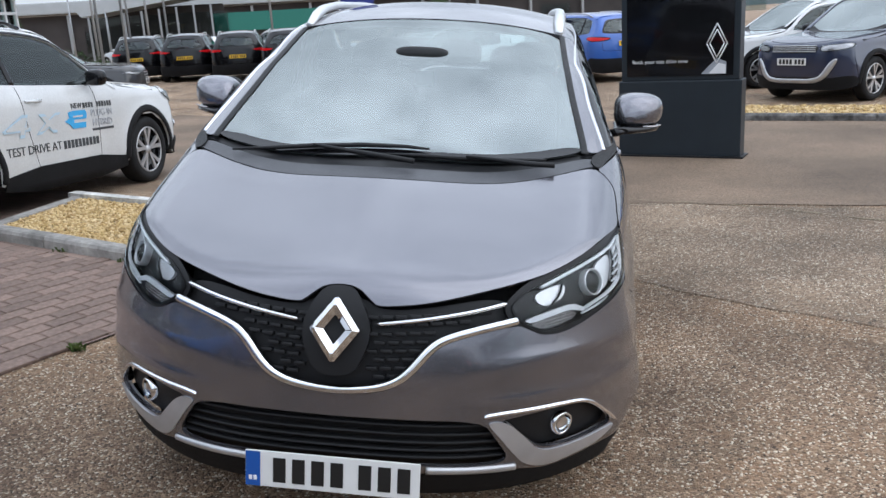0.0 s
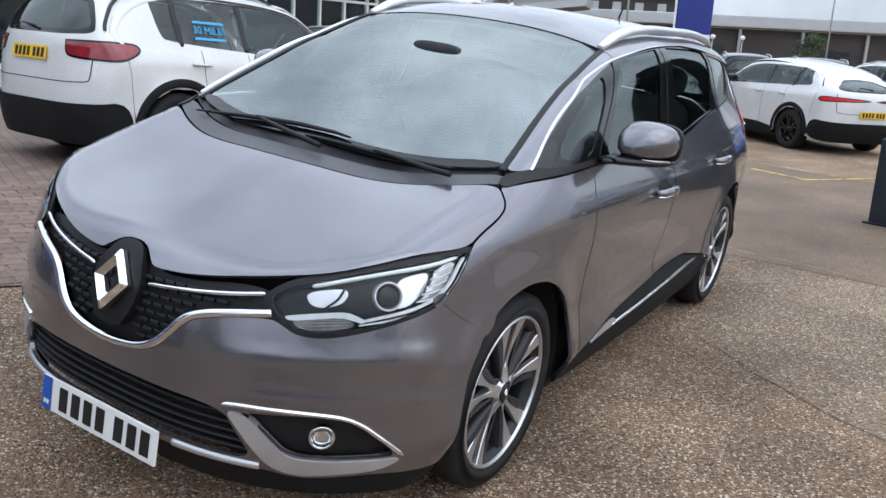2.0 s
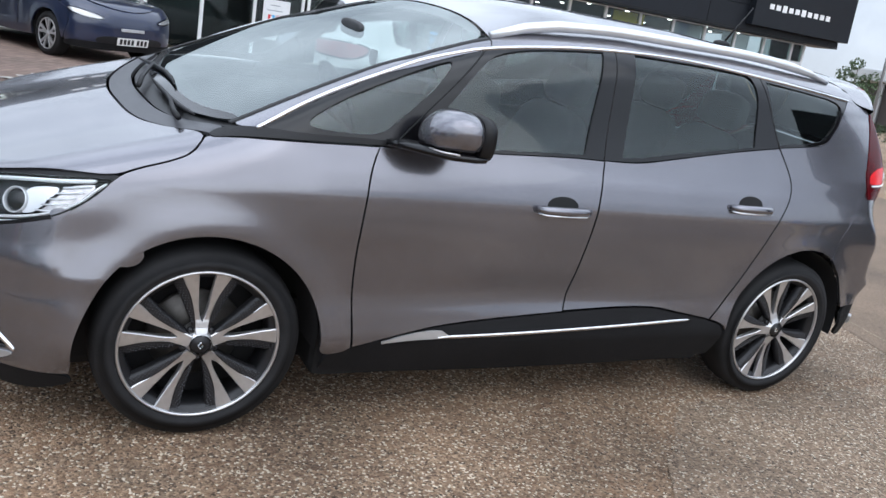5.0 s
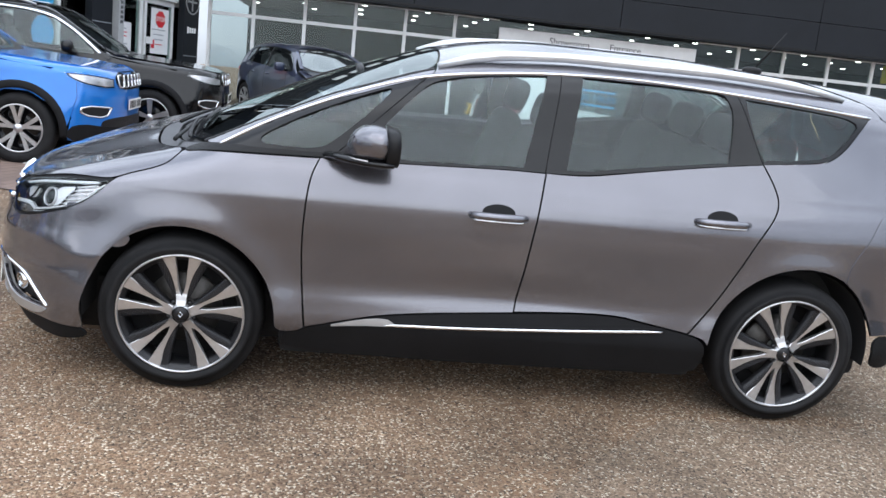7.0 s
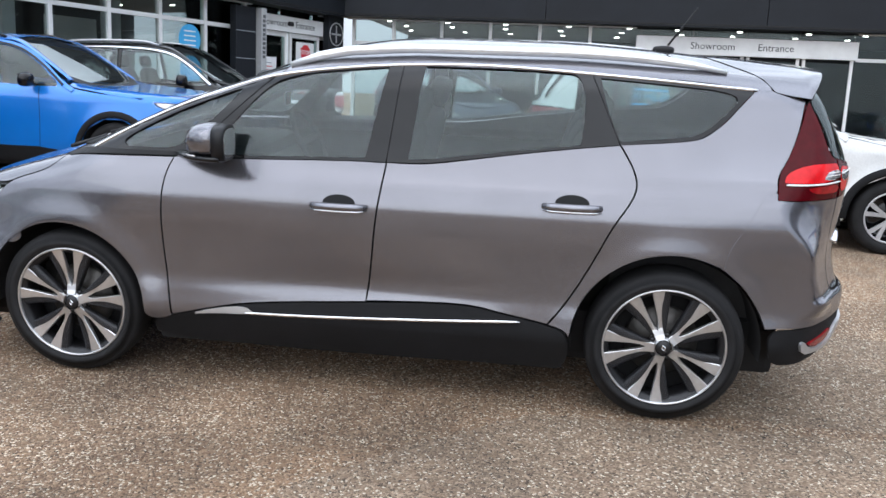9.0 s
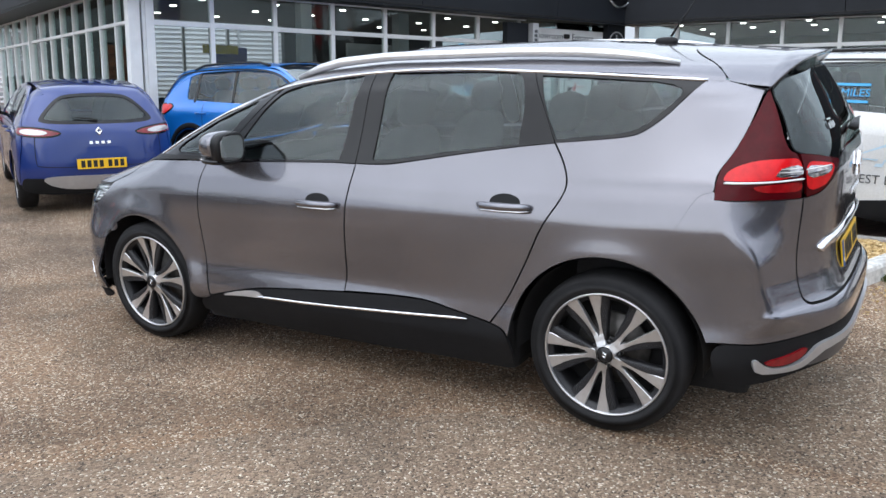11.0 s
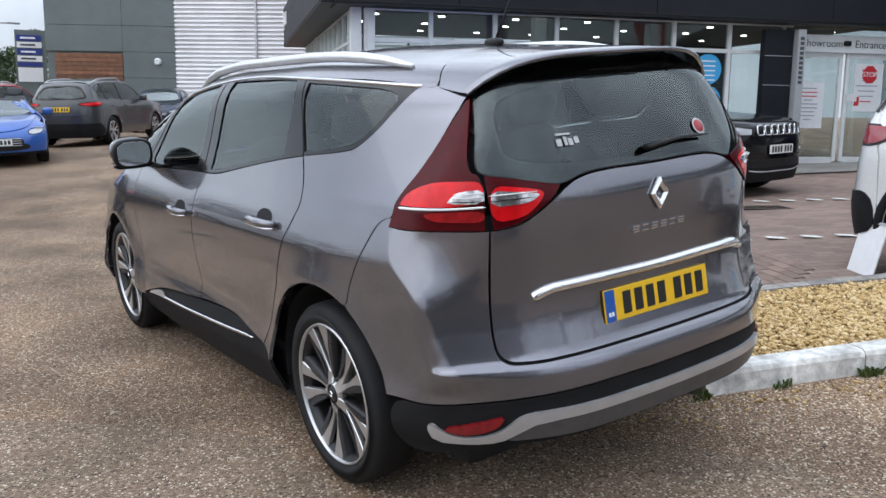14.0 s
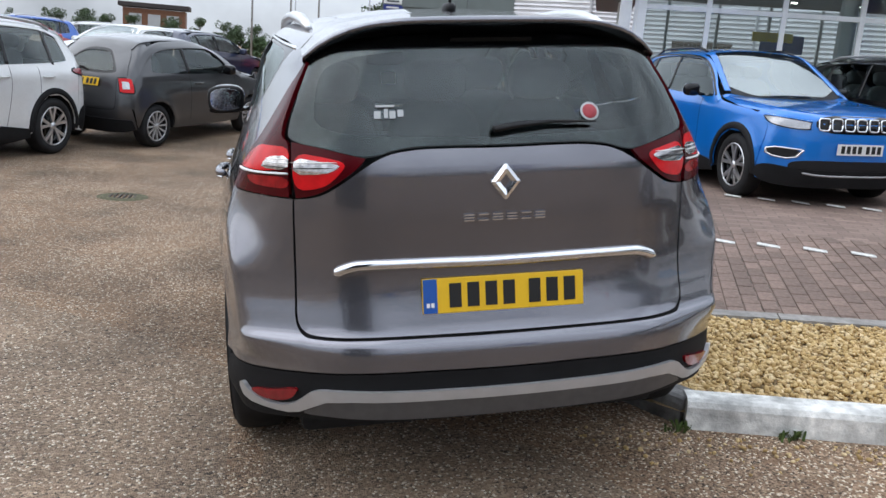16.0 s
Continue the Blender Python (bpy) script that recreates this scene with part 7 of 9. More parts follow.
def side_frame(b, y, z, lift, s=-1):
    """A pose on the flank for lettering that reads towards the nose."""
    q, n = b.at(np.array([[y, z]]), "side", lift)
    n = Vector((s * n[0][0], n[0][1], n[0][2]))
    tx = Vector((0, -1, 0))
    tx = (tx - n * tx.dot(n)).normalized()
    ty = n.cross(tx)
    return Matrix(((tx.x, ty.x, n.x, s * q[0][0]), (tx.y, ty.y, n.y, q[0][1]), (tx.z, ty.z, n.z, q[0][2]), (0, 0, 0, 1)))


jb = car_shape(dict(CROSSOVER))
POSTERGREY = material("grey_print", (0.36, 0.38, 0.41), rough=0.5, grain=0.05)
PALEBLUE = material("pale_blue_print", (0.42, 0.56, 0.66), rough=0.5, grain=0.05)
lettering("side_word", "TEST DRIVE AT", .105, GREYINK, white_suv, side_frame(jb, 1.80, .535, .004), .0015, "dark printed lettering")
for i in range(10):
    m = side_frame(jb, 1.40 - .054 * i, .535, .004)
    g2 = part("letter_bar", add_box(bmesh.new(), 0, 0, 0, .036, .072, .003), GREYINK, white_suv)
    g2.data.transform(m)
lettering("side_word", "NEW", .068, GREYINK, white_suv, side_frame(jb, 1.17, .865, .004), .0015)
for i in range(11):
    m = side_frame(jb, 1.06 - .042 * i, .865, .004)
    if i != 4:
        g2 = part("letter_bar", add_box(bmesh.new(), 0, 0, 0, .026, .048, .003), GREYINK, white_suv)
        g2.data.transform(m)
lettering("side_word", "PLUG-IN", .092, POSTERGREY, white_suv, side_frame(jb, .80, .785, .004), .0015)
lettering("side_word", "HYBRID", .092, POSTERGREY, white_suv, side_frame(jb, .80, .695, .004), .0015)
g2 = part("letter_bar", add_box(bmesh.new(), 0, 0, 0, .34, .022, .003), GREYINK, white_suv)
g2.data.transform(side_frame(jb, .80, .635, .004))
lettering("window_word", "30 MILES", .095, BLUEINK, white_suv, side_frame(jb, 2.28, 1.235, .001), .0015, "light blue window lettering")
for z, w in ((1.305, .34), (1.165, .34)):
    g2 = part("letter_bar", add_box(bmesh.new(), 0, 0, 0, w, .022, .003), BLUEINK, white_suv)
    g2.data.transform(side_frame(jb, 2.28, z, .001))


def flank_shape(name, loop, mat, y0, z0, lift):
    """A flat printed shape on the flank; loop in metres round (y0, z0)."""
    bm = bmesh.new()
    f = bm.faces.new([bm.verts.new((a, c, 0)) for a, c in loop])
    e = bmesh.ops.extrude_face_region(bm, geom=[f])["geom"]
    bmesh.ops.translate(bm, vec=(0, 0, .002), verts=[v for v in e if isinstance(v, bmesh.types.BMVert)])
    bmesh.ops.recalc_face_normals(bm, faces=bm.faces)
    ob = part(name, bm, mat, white_suv)
    ob.data.transform(side_frame(jb, y0, z0, lift))


flank_shape("printed_shape", [(-.17, -.01), (-.10, .02), (-.11, .07), (-.02, .08), (.14, .08), (.165, .05), (.15, .0), (-.04, .0), (-.03, -.03), (.14, -.03), (.13, -.08), (-.06, -.08), (-.10, -.04)], BLUEINK, 1.20, .745, .004)
flank_shape("printed_shape", [(-.04, .035), (.10, .035), (.09, .02), (-.045, .02)], WHITE, 1.20, .745, .0065)
for loop, y0 in (([(-.20, -.03), (.06, .09), (.13, .09), (.08, -.02), (.14, -.02), (.13, -.05), (.07, -.05), (.05, -.10), (-.01, -.10), (.01, -.05), (-.19, -.05)], 1.97), ([(-.13, .08), (-.05, .08), (.0, .03), (.10, .08), (.17, .08), (.04, -.01), (.10, -.09), (.03, -.09), (-.02, -.04), (-.12, -.09), (-.19, -.09), (-.06, .0)], 1.58)):
    flank_shape("printed_shape", loop, PALEBLUE, y0, .745, .004)
    flank_shape("printed_shape", [(a * .82 + .004, c * .72) for a, c in loop], WHITE, y0, .745, .0062)
# maker's shape and name bars on the blue hatchback's tailgate
hb = car_shape(dict(HATCH))
diamond("rear_badge", blue_hatch, bead(hb, "rear", (0, .90), .004), .075, .10, .6, CHROME, .01)
for i in range(4):
    g2 = part("letter_bar", add_box(bmesh.new(), 0, 0, 0, .034, .03, .004), CHROME, blue_hatch)
    g2.data.transform(bead(hb, "rear", hb.flat([(.09 - .06 * i, 3.2, .78)], "rear")[0], .004))
panel("bumper_insert", hb, "rear", [(0, 3.25, .42), (.42, 3.2, .43), (.58, 3.1, .40), (.46, 3.2, .28), (0, 3.2, .27)], SATIN, blue_hatch, sym=True, gap=0, lift=.020, step=.06)

# ---- buildings round the yard ----
FASCIA = material("anthracite_panel", (0.011, 0.013, 0.017), rough=0.45, metal=0.0, grain=0.08, grain_scale=3, stain=0.12, stain_scale=0.5, spec=0.22)
WHITEFRAME = material("white_frame", (0.72, 0.73, 0.73), rough=0.4, grain=0.05, grain_scale=6, stain=0.06)
SHOPGLASS = glass("shop_glass", (0.72, 0.77, 0.77), ior=1.4)
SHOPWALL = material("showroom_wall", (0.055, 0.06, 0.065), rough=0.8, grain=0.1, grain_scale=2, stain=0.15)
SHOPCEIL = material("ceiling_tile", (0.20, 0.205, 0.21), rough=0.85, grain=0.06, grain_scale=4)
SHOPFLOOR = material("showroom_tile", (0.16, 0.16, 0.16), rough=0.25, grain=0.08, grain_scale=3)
LAMPGLOW = material("downlight_glow", (1.0, 0.96, 0.88), emit=9.0)
POSTER = material("poster_paper", (0.74, 0.75, 0.76), rough=0.45, grain=0.04, grain_scale=14)
POSTERINK = material("poster_grey", (0.30, 0.32, 0.35), rough=0.5, grain=0.1)
REDINK = material("red_ink", (0.55, 0.02, 0.03), rough=0.4, grain=0.08)
YELLOWINK = material("yellow_ink", (0.72, 0.55, 0.03), rough=0.4, grain=0.08)
DEEPBLUE = material("deep_blue_panel", (0.018, 0.035, 0.22), rough=0.35, grain=0.1, grain_scale=3)
CLADGREEN = material("grey_green_panel", (0.125, 0.15, 0.145), rough=0.5, grain=0.06, grain_scale=2, stain=0.10, stain_scale=0.5)
CORRUGATED = material("silver_corrugated_steel", (0.68, 0.67, 0.68), rough=0.40, metal=0.45, grain=0.07, grain_scale=1.2, stain=0.12, stain_scale=0.35)
TIMBER = material("brown_timber", (0.17, 0.075, 0.038), rough=0.65, grain=0.35, grain_scale=7, vary=0.35, bump=0.2, bump_scale=40)
FARGREEN_ = material("green_notice", (0.05, 0.30, 0.22), rough=0.5, grain=0.1)
FENCEWOOD = material("weathered_fence", (0.13, 0.105, 0.085), rough=0.8, grain=0.3, grain_scale=9, vary=0.25)
CONCRETE = material("pale_concrete", (0.40, 0.38, 0.35), rough=0.85, grain=0.18, grain_scale=14, bump=0.4, bump_scale=60, stain=0.25, stain_scale=2.5)
POLE = material("galvanised_pole", (0.36, 0.37, 0.38), rough=0.45, metal=0.6, grain=0.1)


def placed(p0, d, z=0.0):
    """A wall's frame: x along the wall, y into the building, z up."""
    d = Vector((d[0], d[1], 0)).normalized()
    return Matrix(((d.x, -d.y, 0, p0[0]), (d.y, d.x, 0, p0[1]), (0, 0, 1, z), (0, 0, 0, 1)))


UPRIGHT = Matrix.Rotation(radians(90), 4, "X")


def thing(name, m, label, category, kind="", group=""):
    e = new(name)
    e.matrix_world = m
    tagged(e, label, category, group=group, kind=kind)
    return e


def glazing(owner, x0, x1, base, sill, transom, head, pitch, start, depth=0.09, bars=0.07, skip=()):
    """White posts and rails with a pane in each field."""
    xs = [x0]
    x = x0 + start
    while x < x1 - 0.25:
        xs.append(x)
        x += pitch
    xs.append(x1)
    for x in xs:
        if not any(a < x < b for a, b in skip):
            box("mullion", (x, 0.02, (base + head) / 2), (bars, depth, head - base), WHITEFRAME, owner, 0.006)
    for z, h in ((sill, 0.12), (transom, bars), (head - 0.03, 0.06)):
        a = x0
        for s0, s1 in list(skip) + [(x1, x1)]:
            if s0 > a:
                box("rail", ((a + s0) / 2, 0.012, z), (s0 - a, depth - 0.03, h), WHITEFRAME, owner, 0.005)
            a = s1
    for a, b in zip(xs[:-1], xs[1:]):
        for lo, hi in ((sill, transom), (transom, head)):
            if any(s0 - 0.05 < (a + b) / 2 < s1 + 0.05 for s0, s1 in skip) and lo == sill:
                continue
            pane = box("pane", ((a + b) / 2, 0.02, (lo + hi) / 2), (b - a - 0.02, 0.012, hi - lo - 0.02), SHOPGLASS, owner)
            pane.visible_shadow = False


def fascia(owner, x0, x1, lo, hi, out, pitch=3.3, start=0.0):
    """Dark metal panels with open joints, and their soffit."""
    x = x0
    first = True
    while x < x1 - 0.05:
        e = min(x1, x + (start if first and start else pitch))
        first = False
        for a, b in ((lo, lo + 0.62), (lo + 0.62, hi)):
            box("fascia_panel", ((x + e) / 2, -out / 2, (a + b) / 2), (e - x - 0.012, out, b - a - 0.010), FASCIA, owner, 0.004)
        x = e
    box("soffit", ((x0 + x1) / 2, -out / 2 + 0.15, lo - 0.02), (x1 - x0, out + 0.3, 0.03), FASCIA, owner)
    box("drip_edge", ((x0 + x1) / 2, -out - 0.004, lo + 0.015), (x1 - x0, 0.012, 0.03), BLACK, owner)


def inside(owner, x0, x1, floor_z, ceil_z, deep, seed, clear=0.0):
    """The room behind the glass, with ceiling downlights; its back is glazed over the first stretch."""
    rnd = random.Random(seed)
    w = x1 - x0
    c = (x0 + x1) / 2
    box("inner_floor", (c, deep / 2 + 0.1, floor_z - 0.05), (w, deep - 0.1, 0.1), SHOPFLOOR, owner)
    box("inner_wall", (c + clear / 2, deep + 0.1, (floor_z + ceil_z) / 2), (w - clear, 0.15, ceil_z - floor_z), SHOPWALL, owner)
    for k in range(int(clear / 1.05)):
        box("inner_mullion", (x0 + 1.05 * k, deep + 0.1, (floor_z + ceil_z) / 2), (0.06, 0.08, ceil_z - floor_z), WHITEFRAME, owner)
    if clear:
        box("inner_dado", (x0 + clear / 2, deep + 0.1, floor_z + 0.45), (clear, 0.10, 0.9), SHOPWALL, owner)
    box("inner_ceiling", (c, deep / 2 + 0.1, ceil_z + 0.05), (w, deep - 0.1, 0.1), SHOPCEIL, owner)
    x = x0 + 0.6
    while x < x1 - 0.4:
        for y in (0.8, 1.8, 3.1, 4.6):
            px = x + rnd.uniform(-0.15, 0.15)
            bm = bmesh.new()
            bmesh.ops.create_cone(bm, cap_ends=True, segments=12, radius1=0.06, radius2=0.06, depth=0.02, matrix=Matrix.Translation((px, y, ceil_z - 0.012)))
            part("downlight", bm, LAMPGLOW, owner, "lit round ceiling lamp")
        x += 1.35


def poster(owner, x, z, w, h, rows, seed, y=-0.045, head=None):
    """A sheet taped to the glass, its small print as bars."""
    sheet_ob = box("poster", (x, y, z), (w, 0.006, h), POSTER, owner, label="white printed notice")
    rnd = random.Random(seed)
    for i in range(rows):
        zz = z + h * (0.36 - 0.76 * i / rows)
        ww = w * rnd.uniform(0.3, 0.75)
        box("print_line", (x - 0.06 * w, y - 0.0045, zz), (ww, 0.003, h * 0.022), POSTERINK if rnd.random() < 0.8 else REDINK, sheet_ob)
    return sheet_ob


def disc(name, x, z, r, mat, owner, y, thick=0.006, sides=32, label=""):
    bm = bmesh.new()
    bmesh.ops.create_cone(bm, cap_ends=True, segments=sides, radius1=r, radius2=r, depth=thick, matrix=Matrix.Translation((x, y, z)) @ UPRIGHT)
    return part(name, bm, mat, owner, label)


# front A of the showroom, with the first entrance
facA = thing("showroom", placed((-4.35, -6.35), (-0.934, 0.356)), "glazed car showroom with white frames and anthracite fascia", "showroom")
glazing(facA, 0.16, 10.35, 0.28, 0.62, 2.52, 3.03, 1.065, 1.04, skip=((7.78, 9.98),))
fascia(facA, -0.35, 10.5, 3.03, 3.98, 0.42, 3.35, 1.9)
inside(facA, 0.0, 10.4, 0.55, 3.12, 6.0, 3, clear=5.6)
box("plinth", (5.2, 0.03, 0.38), (10.4, 0.16, 0.40), CONCRETE, facA, 0.01)
box("corner_post", (0.0, 0.02, 1.75), (0.17, 0.17, 2.9), WHITEFRAME, facA, 0.01)
box("corner_post", (0.235, 0.02, 1.75), (0.13, 0.13, 2.9), WHITEFRAME, facA, 0.01)
header = box("entrance_sign", (8.9, -0.05, 2.70), (2.28, 0.10, 0.30), WHITEFRAME, facA, 0.008, "white entrance sign board")
lettering("sign_word", "Showroom", 0.185, GREYINK, header, Matrix.Translation((8.33, -0.104, 2.70)) @ UPRIGHT)
lettering("sign_word", "Entrance", 0.185, GREYINK, header, Matrix.Translation((9.33, -0.104, 2.70)) @ UPRIGHT)
box("door_sensor", (8.82, -0.13, 2.71), (0.13, 0.07, 0.09), BLACK, facA, 0.02)
for x0, x1 in ((7.84, 8.84), (8.92, 9.92)):
    leaf = box("door", ((x0 + x1) / 2, 0.0, 1.555), (x1 - x0 - 0.16, 0.012, 1.80), SHOPGLASS, facA)
    leaf.visible_shadow = False
    for x in (x0 + 0.035, x1 - 0.035):
        box("door_stile", (x, 0.0, 1.58), (0.07, 0.05, 1.94), WHITEFRAME, leaf, 0.004)
    for z, h in ((0.63, 0.12), (2.5, 0.09)):
        box("door_rail", ((x0 + x1) / 2, 0.0, z), (x1 - x0 - 0.15, 0.046, h), WHITEFRAME, leaf, 0.004)
box("door_lock", (9.06, -0.04, 1.76), (0.22, 0.03, 0.13), WHITEFRAME, facA, 0.004)
box("red_tag", (9.17, -0.05, 1.70), (0.10, 0.008, 0.16), REDINK, facA)
poster(facA, 8.19, 1.62, 0.56, 0.82, 9, 5)
stop_notice = poster(facA, 9.40, 1.95, 0.60, 0.86, 7, 8)
bm = bmesh.new()
bmesh.ops.create_cone(bm, cap_ends=True, segments=8, radius1=0.165, radius2=0.165, depth=0.006, matrix=Matrix.Translation((9.41, -0.053, 2.18)) @ UPRIGHT @ Matrix.Rotation(radians(22.5), 4, "Z"))
part("stop_disc", bm, REDINK, stop_notice, "red octagon stop mark")
lettering("stop_word", "STOP", 0.125, WHITEINK, stop_notice, Matrix.Translation((9.41, -0.058, 2.18)) @ UPRIGHT)
disc("window_sticker", 6.13, 2.20, 0.26, BLUEINK, facA, -0.02, label="light blue round window sticker")
disc("window_sticker", 6.15, 1.66, 0.26, BLUEINK, facA, -0.02, label="light blue round window sticker")
for z in (2.02, 2.10, 2.18, 2.26, 2.34):
    box("sticker_line", (6.13, -0.025, z), (0.28, 0.003, 0.022), WHITEINK, facA)
# dark board and grey blade beside the door
board = box("brand_board", (7.36, -0.16, 1.69), (0.56, 0.14, 2.42), FASCIA, facA, 0.01, "black board with thin joints")
for z in (1.30, 1.95, 2.45):
    box("joint", (7.36, -0.232, z), (0.55, 0.006, 0.012), POSTERINK, board)
blade = box("name_blade", (7.73, -0.22, 1.69), (0.15, 0.26, 2.42), material("blade_grey", (0.36, 0.37, 0.38), rough=0.45, grain=0.06), facA, 0.008, "pale grey upright name blade")
for i in range(10):
    box("letter_bar", (7.73, -0.352, 2.0 + 0.083 * i), (0.075, 0.004, 0.055), GREYINK, blade)
# the second dark board, on the other side of the doors
board2 = box("brand_board", (10.22, -0.18, 1.78), (0.56, 0.14, 2.6), FASCIA, facA, 0.01, "black board with a round emblem")
lathe("emblem_ring", [(-0.006, 0.22), (-0.012, 0.235), (-0.006, 0.25), (0.0, 0.25)], SATIN, board2, m=Matrix.Translation((10.22, -0.255, 2.62)) @ Matrix.Rotation(radians(90), 4, "Z"))
box("emblem_bar", (10.22, -0.256, 2.62), (0.04, 0.008, 0.36), SATIN, board2)
box("emblem_bar", (10.22, -0.256, 2.62), (0.34, 0.008, 0.04), SATIN, board2)
for i in range(4):
    box("letter_bar", (10.09 + 0.085 * i, -0.256, 2.06), (0.06, 0.008, 0.10 if i else 0.13), WHITEINK, board2)
for z in (1.55, 0.95):
    box("joint", (10.22, -0.256, z), (0.55, 0.006, 0.012), POSTERINK, board2)
# what stands inside: notice panels, a desk and a pale column
box("inner_poster", (2.9, 3.2, 2.25), (0.75, 0.05, 0.32), DEEPBLUE, facA, label="blue and yellow hanging banner")
box("inner_poster", (2.72, 3.16, 2.36), (0.7, 0.05, 0.16), YELLOWINK, facA)
box("inner_column", (3.45, 1.2, 2.1), (0.22, 0.22, 3.1), WHITEFRAME, facA, 0.01)
box("inner_column", (6.0, 1.8, 2.1), (0.25, 0.25, 3.1), WHITEFRAME, facA, 0.01)
box("inner_screen", (5.7, 2.5, 2.0), (1.1, 0.06, 1.1), WHITEFRAME, facA, 0.01)
# fascia marks, drawn as plain shapes
disc("fascia_disc", 10.05, 3.72, 0.36, GLOSS, facA, -0.44, 0.05, label="black round emblem with chrome ring")
lathe("fascia_ring", [(0, 0.34), (-0.03, 0.36), (-0.03, 0.39), (0.02, 0.40)], CHROME, facA, m=Matrix.Translation((10.05, -0.45, 3.72)) @ Matrix.Rotation(radians(90), 4, "Z"))
box("fascia_bar", (10.05, -0.475, 3.72), (0.16, 0.02, 0.42), SATIN, facA, 0.01)
for k, w in ((2.75, 0.17), (3.18, 0.10)):
    box("fascia_letter", (k, -0.43, 3.32), (w, 0.03, 0.2), WHITEINK, facA, 0.004)

# side wall of the showroom, close-set posts with louvres showing in the glass
sideS = thing("showroom", placed((-7.62, -14.8), (0.36, 0.93)), "glazed showroom side with close white posts under a dark fascia", "showroom")
glazing(sideS, 0.0, 9.02, 0.28, 0.55, 2.52, 3.06, 0.76, 0.7, bars=0.05)
fascia(sideS, -0.3, 9.3, 3.06, 3.98, 0.55, 3.1)
box("plinth", (4.5, 0.03, 0.32), (9.0, 0.16, 0.42), CONCRETE, sideS, 0.01)
for i in range(4):
    box("fascia_letter", (0.15 + 0.30 * i, -0.57, 3.62), (0.2, 0.03, 0.42 if i == 0 else 0.3), WHITEINK, sideS, 0.004)

# front B of the showroom, along the far side of the yard
facB = thing("showroom", placed((-14.3, -2.3), (0.0288, 1.0)), "long glazed showroom front with white frames and dark fascia", "showroom")
glazing(facB, 0.1, 21.6, 0.2, 0.56, 2.50, 3.05, 1.06, 0.9, skip=((6.2, 10.6),))
fascia(facB, -0.1, 22.3, 3.05, 4.75, 0.5, 4.4)
inside(facB, 0.0, 21.6, 0.50, 3.14, 6.5, 7)
box("plinth", (10.8, 0.03, 0.30), (21.6, 0.16, 0.48), CONCRETE, facB, 0.01)
header = box("entrance_sign", (8.4, -0.05, 2.67), (4.4, 0.10, 0.36), WHITEFRAME, facB, 0.008, "white entrance sign board")
lettering("sign_word", "Showroom", 0.20, GREYINK, header, Matrix.Translation((7.75, -0.104, 2.67)) @ UPRIGHT)
lettering("sign_word", "Entrance", 0.20, GREYINK, header, Matrix.Translation((9.0, -0.104, 2.67)) @ UPRIGHT)
for x0, x1 in ((6.25, 7.3), (7.36, 8.4), (8.46, 9.5), (9.56, 10.55)):
    leaf = box("door", ((x0 + x1) / 2, 0.0, 1.50), (x1 - x0 - 0.14, 0.012, 1.84), SHOPGLASS, facB)
    leaf.visible_shadow = False
    for x in (x0 + 0.03, x1 - 0.03):
        box("door_stile", (x, 0.0, 1.52), (0.06, 0.05, 1.96), WHITEFRAME, leaf, 0.004)
    box("door_rail", ((x0 + x1) / 2, 0.0, 0.58), (x1 - x0 - 0.13, 0.046, 0.12), WHITEFRAME, leaf, 0.004)
notice = poster(facB, 6.72, 1.45, 0.55, 0.80, 6, 21)
for i, (c, q) in enumerate(((REDINK, 0), (BLUEINK, 1), (REDINK, 2), (BLUEINK, 3))):
    box("print_block", (6.58 + 0.09 * i, -0.052, 1.50), (0.05, 0.003, 0.10), c, notice)
for x, mt in ((15.6, YELLOWINK), (17.5, POSTER), (19.2, POSTER), (20.6, POSTER)):
    box("window_blind", (x, 0.16, 2.78), (0.95, 0.03, 0.40), mt, facB)
end_sign = box("end_sign", (20.6, -0.62, 3.9), (3.6, 0.22, 1.4), FASCIA, facB, 0.01, "dark fascia sign with white letter shapes")
for i in range(10):
    box("letter_bar", (19.35 + 0.23 * i, -0.735, 3.72), (0.15, 0.01, 0.17 if i in (2, 5) else 0.13), WHITEINK, end_sign)

for i, w in enumerate((.34, .34, .36, .30, .34, .32, .12)):
    box("fascia_letter", (1.8 + .46 * i, -0.515, 3.95), (w * .9, 0.03, 0.34), WHITEINK, facB, 0.004)

# paved strip before the fronts
PAVE = material("pale_slab", (0.24, 0.225, 0.205), rough=0.85, grain=0.18, grain_scale=9, bump=0.3, bump_scale=60, stain=0.2)
for p0, d, w in (((-4.35, -6.35), (-0.934, 0.356), 10.4), ((-14.3, -2.3), (0.0288, 1.0), 24.0)):
    m = placed(p0, d)
    V, F = [], []
    n = 24
    for i in range(n + 1):
        for y in (0.1, -0.75, -1.6):
            q = m @ Vector((w * i / n, y, 0))
            V.append((q.x, q.y, float(rise(q.x, q.y)) + 0.035))
    for i in range(n):
        for j in (0, 1):
            F.append((i * 3 + j, i * 3 + j + 1, i * 3 + j + 4, i * 3 + j + 3))
    tagged(mesh_object("pavement", V, F, PAVE), "grey-brown slab strip before the showroom glass", "pavement", kind="structure")

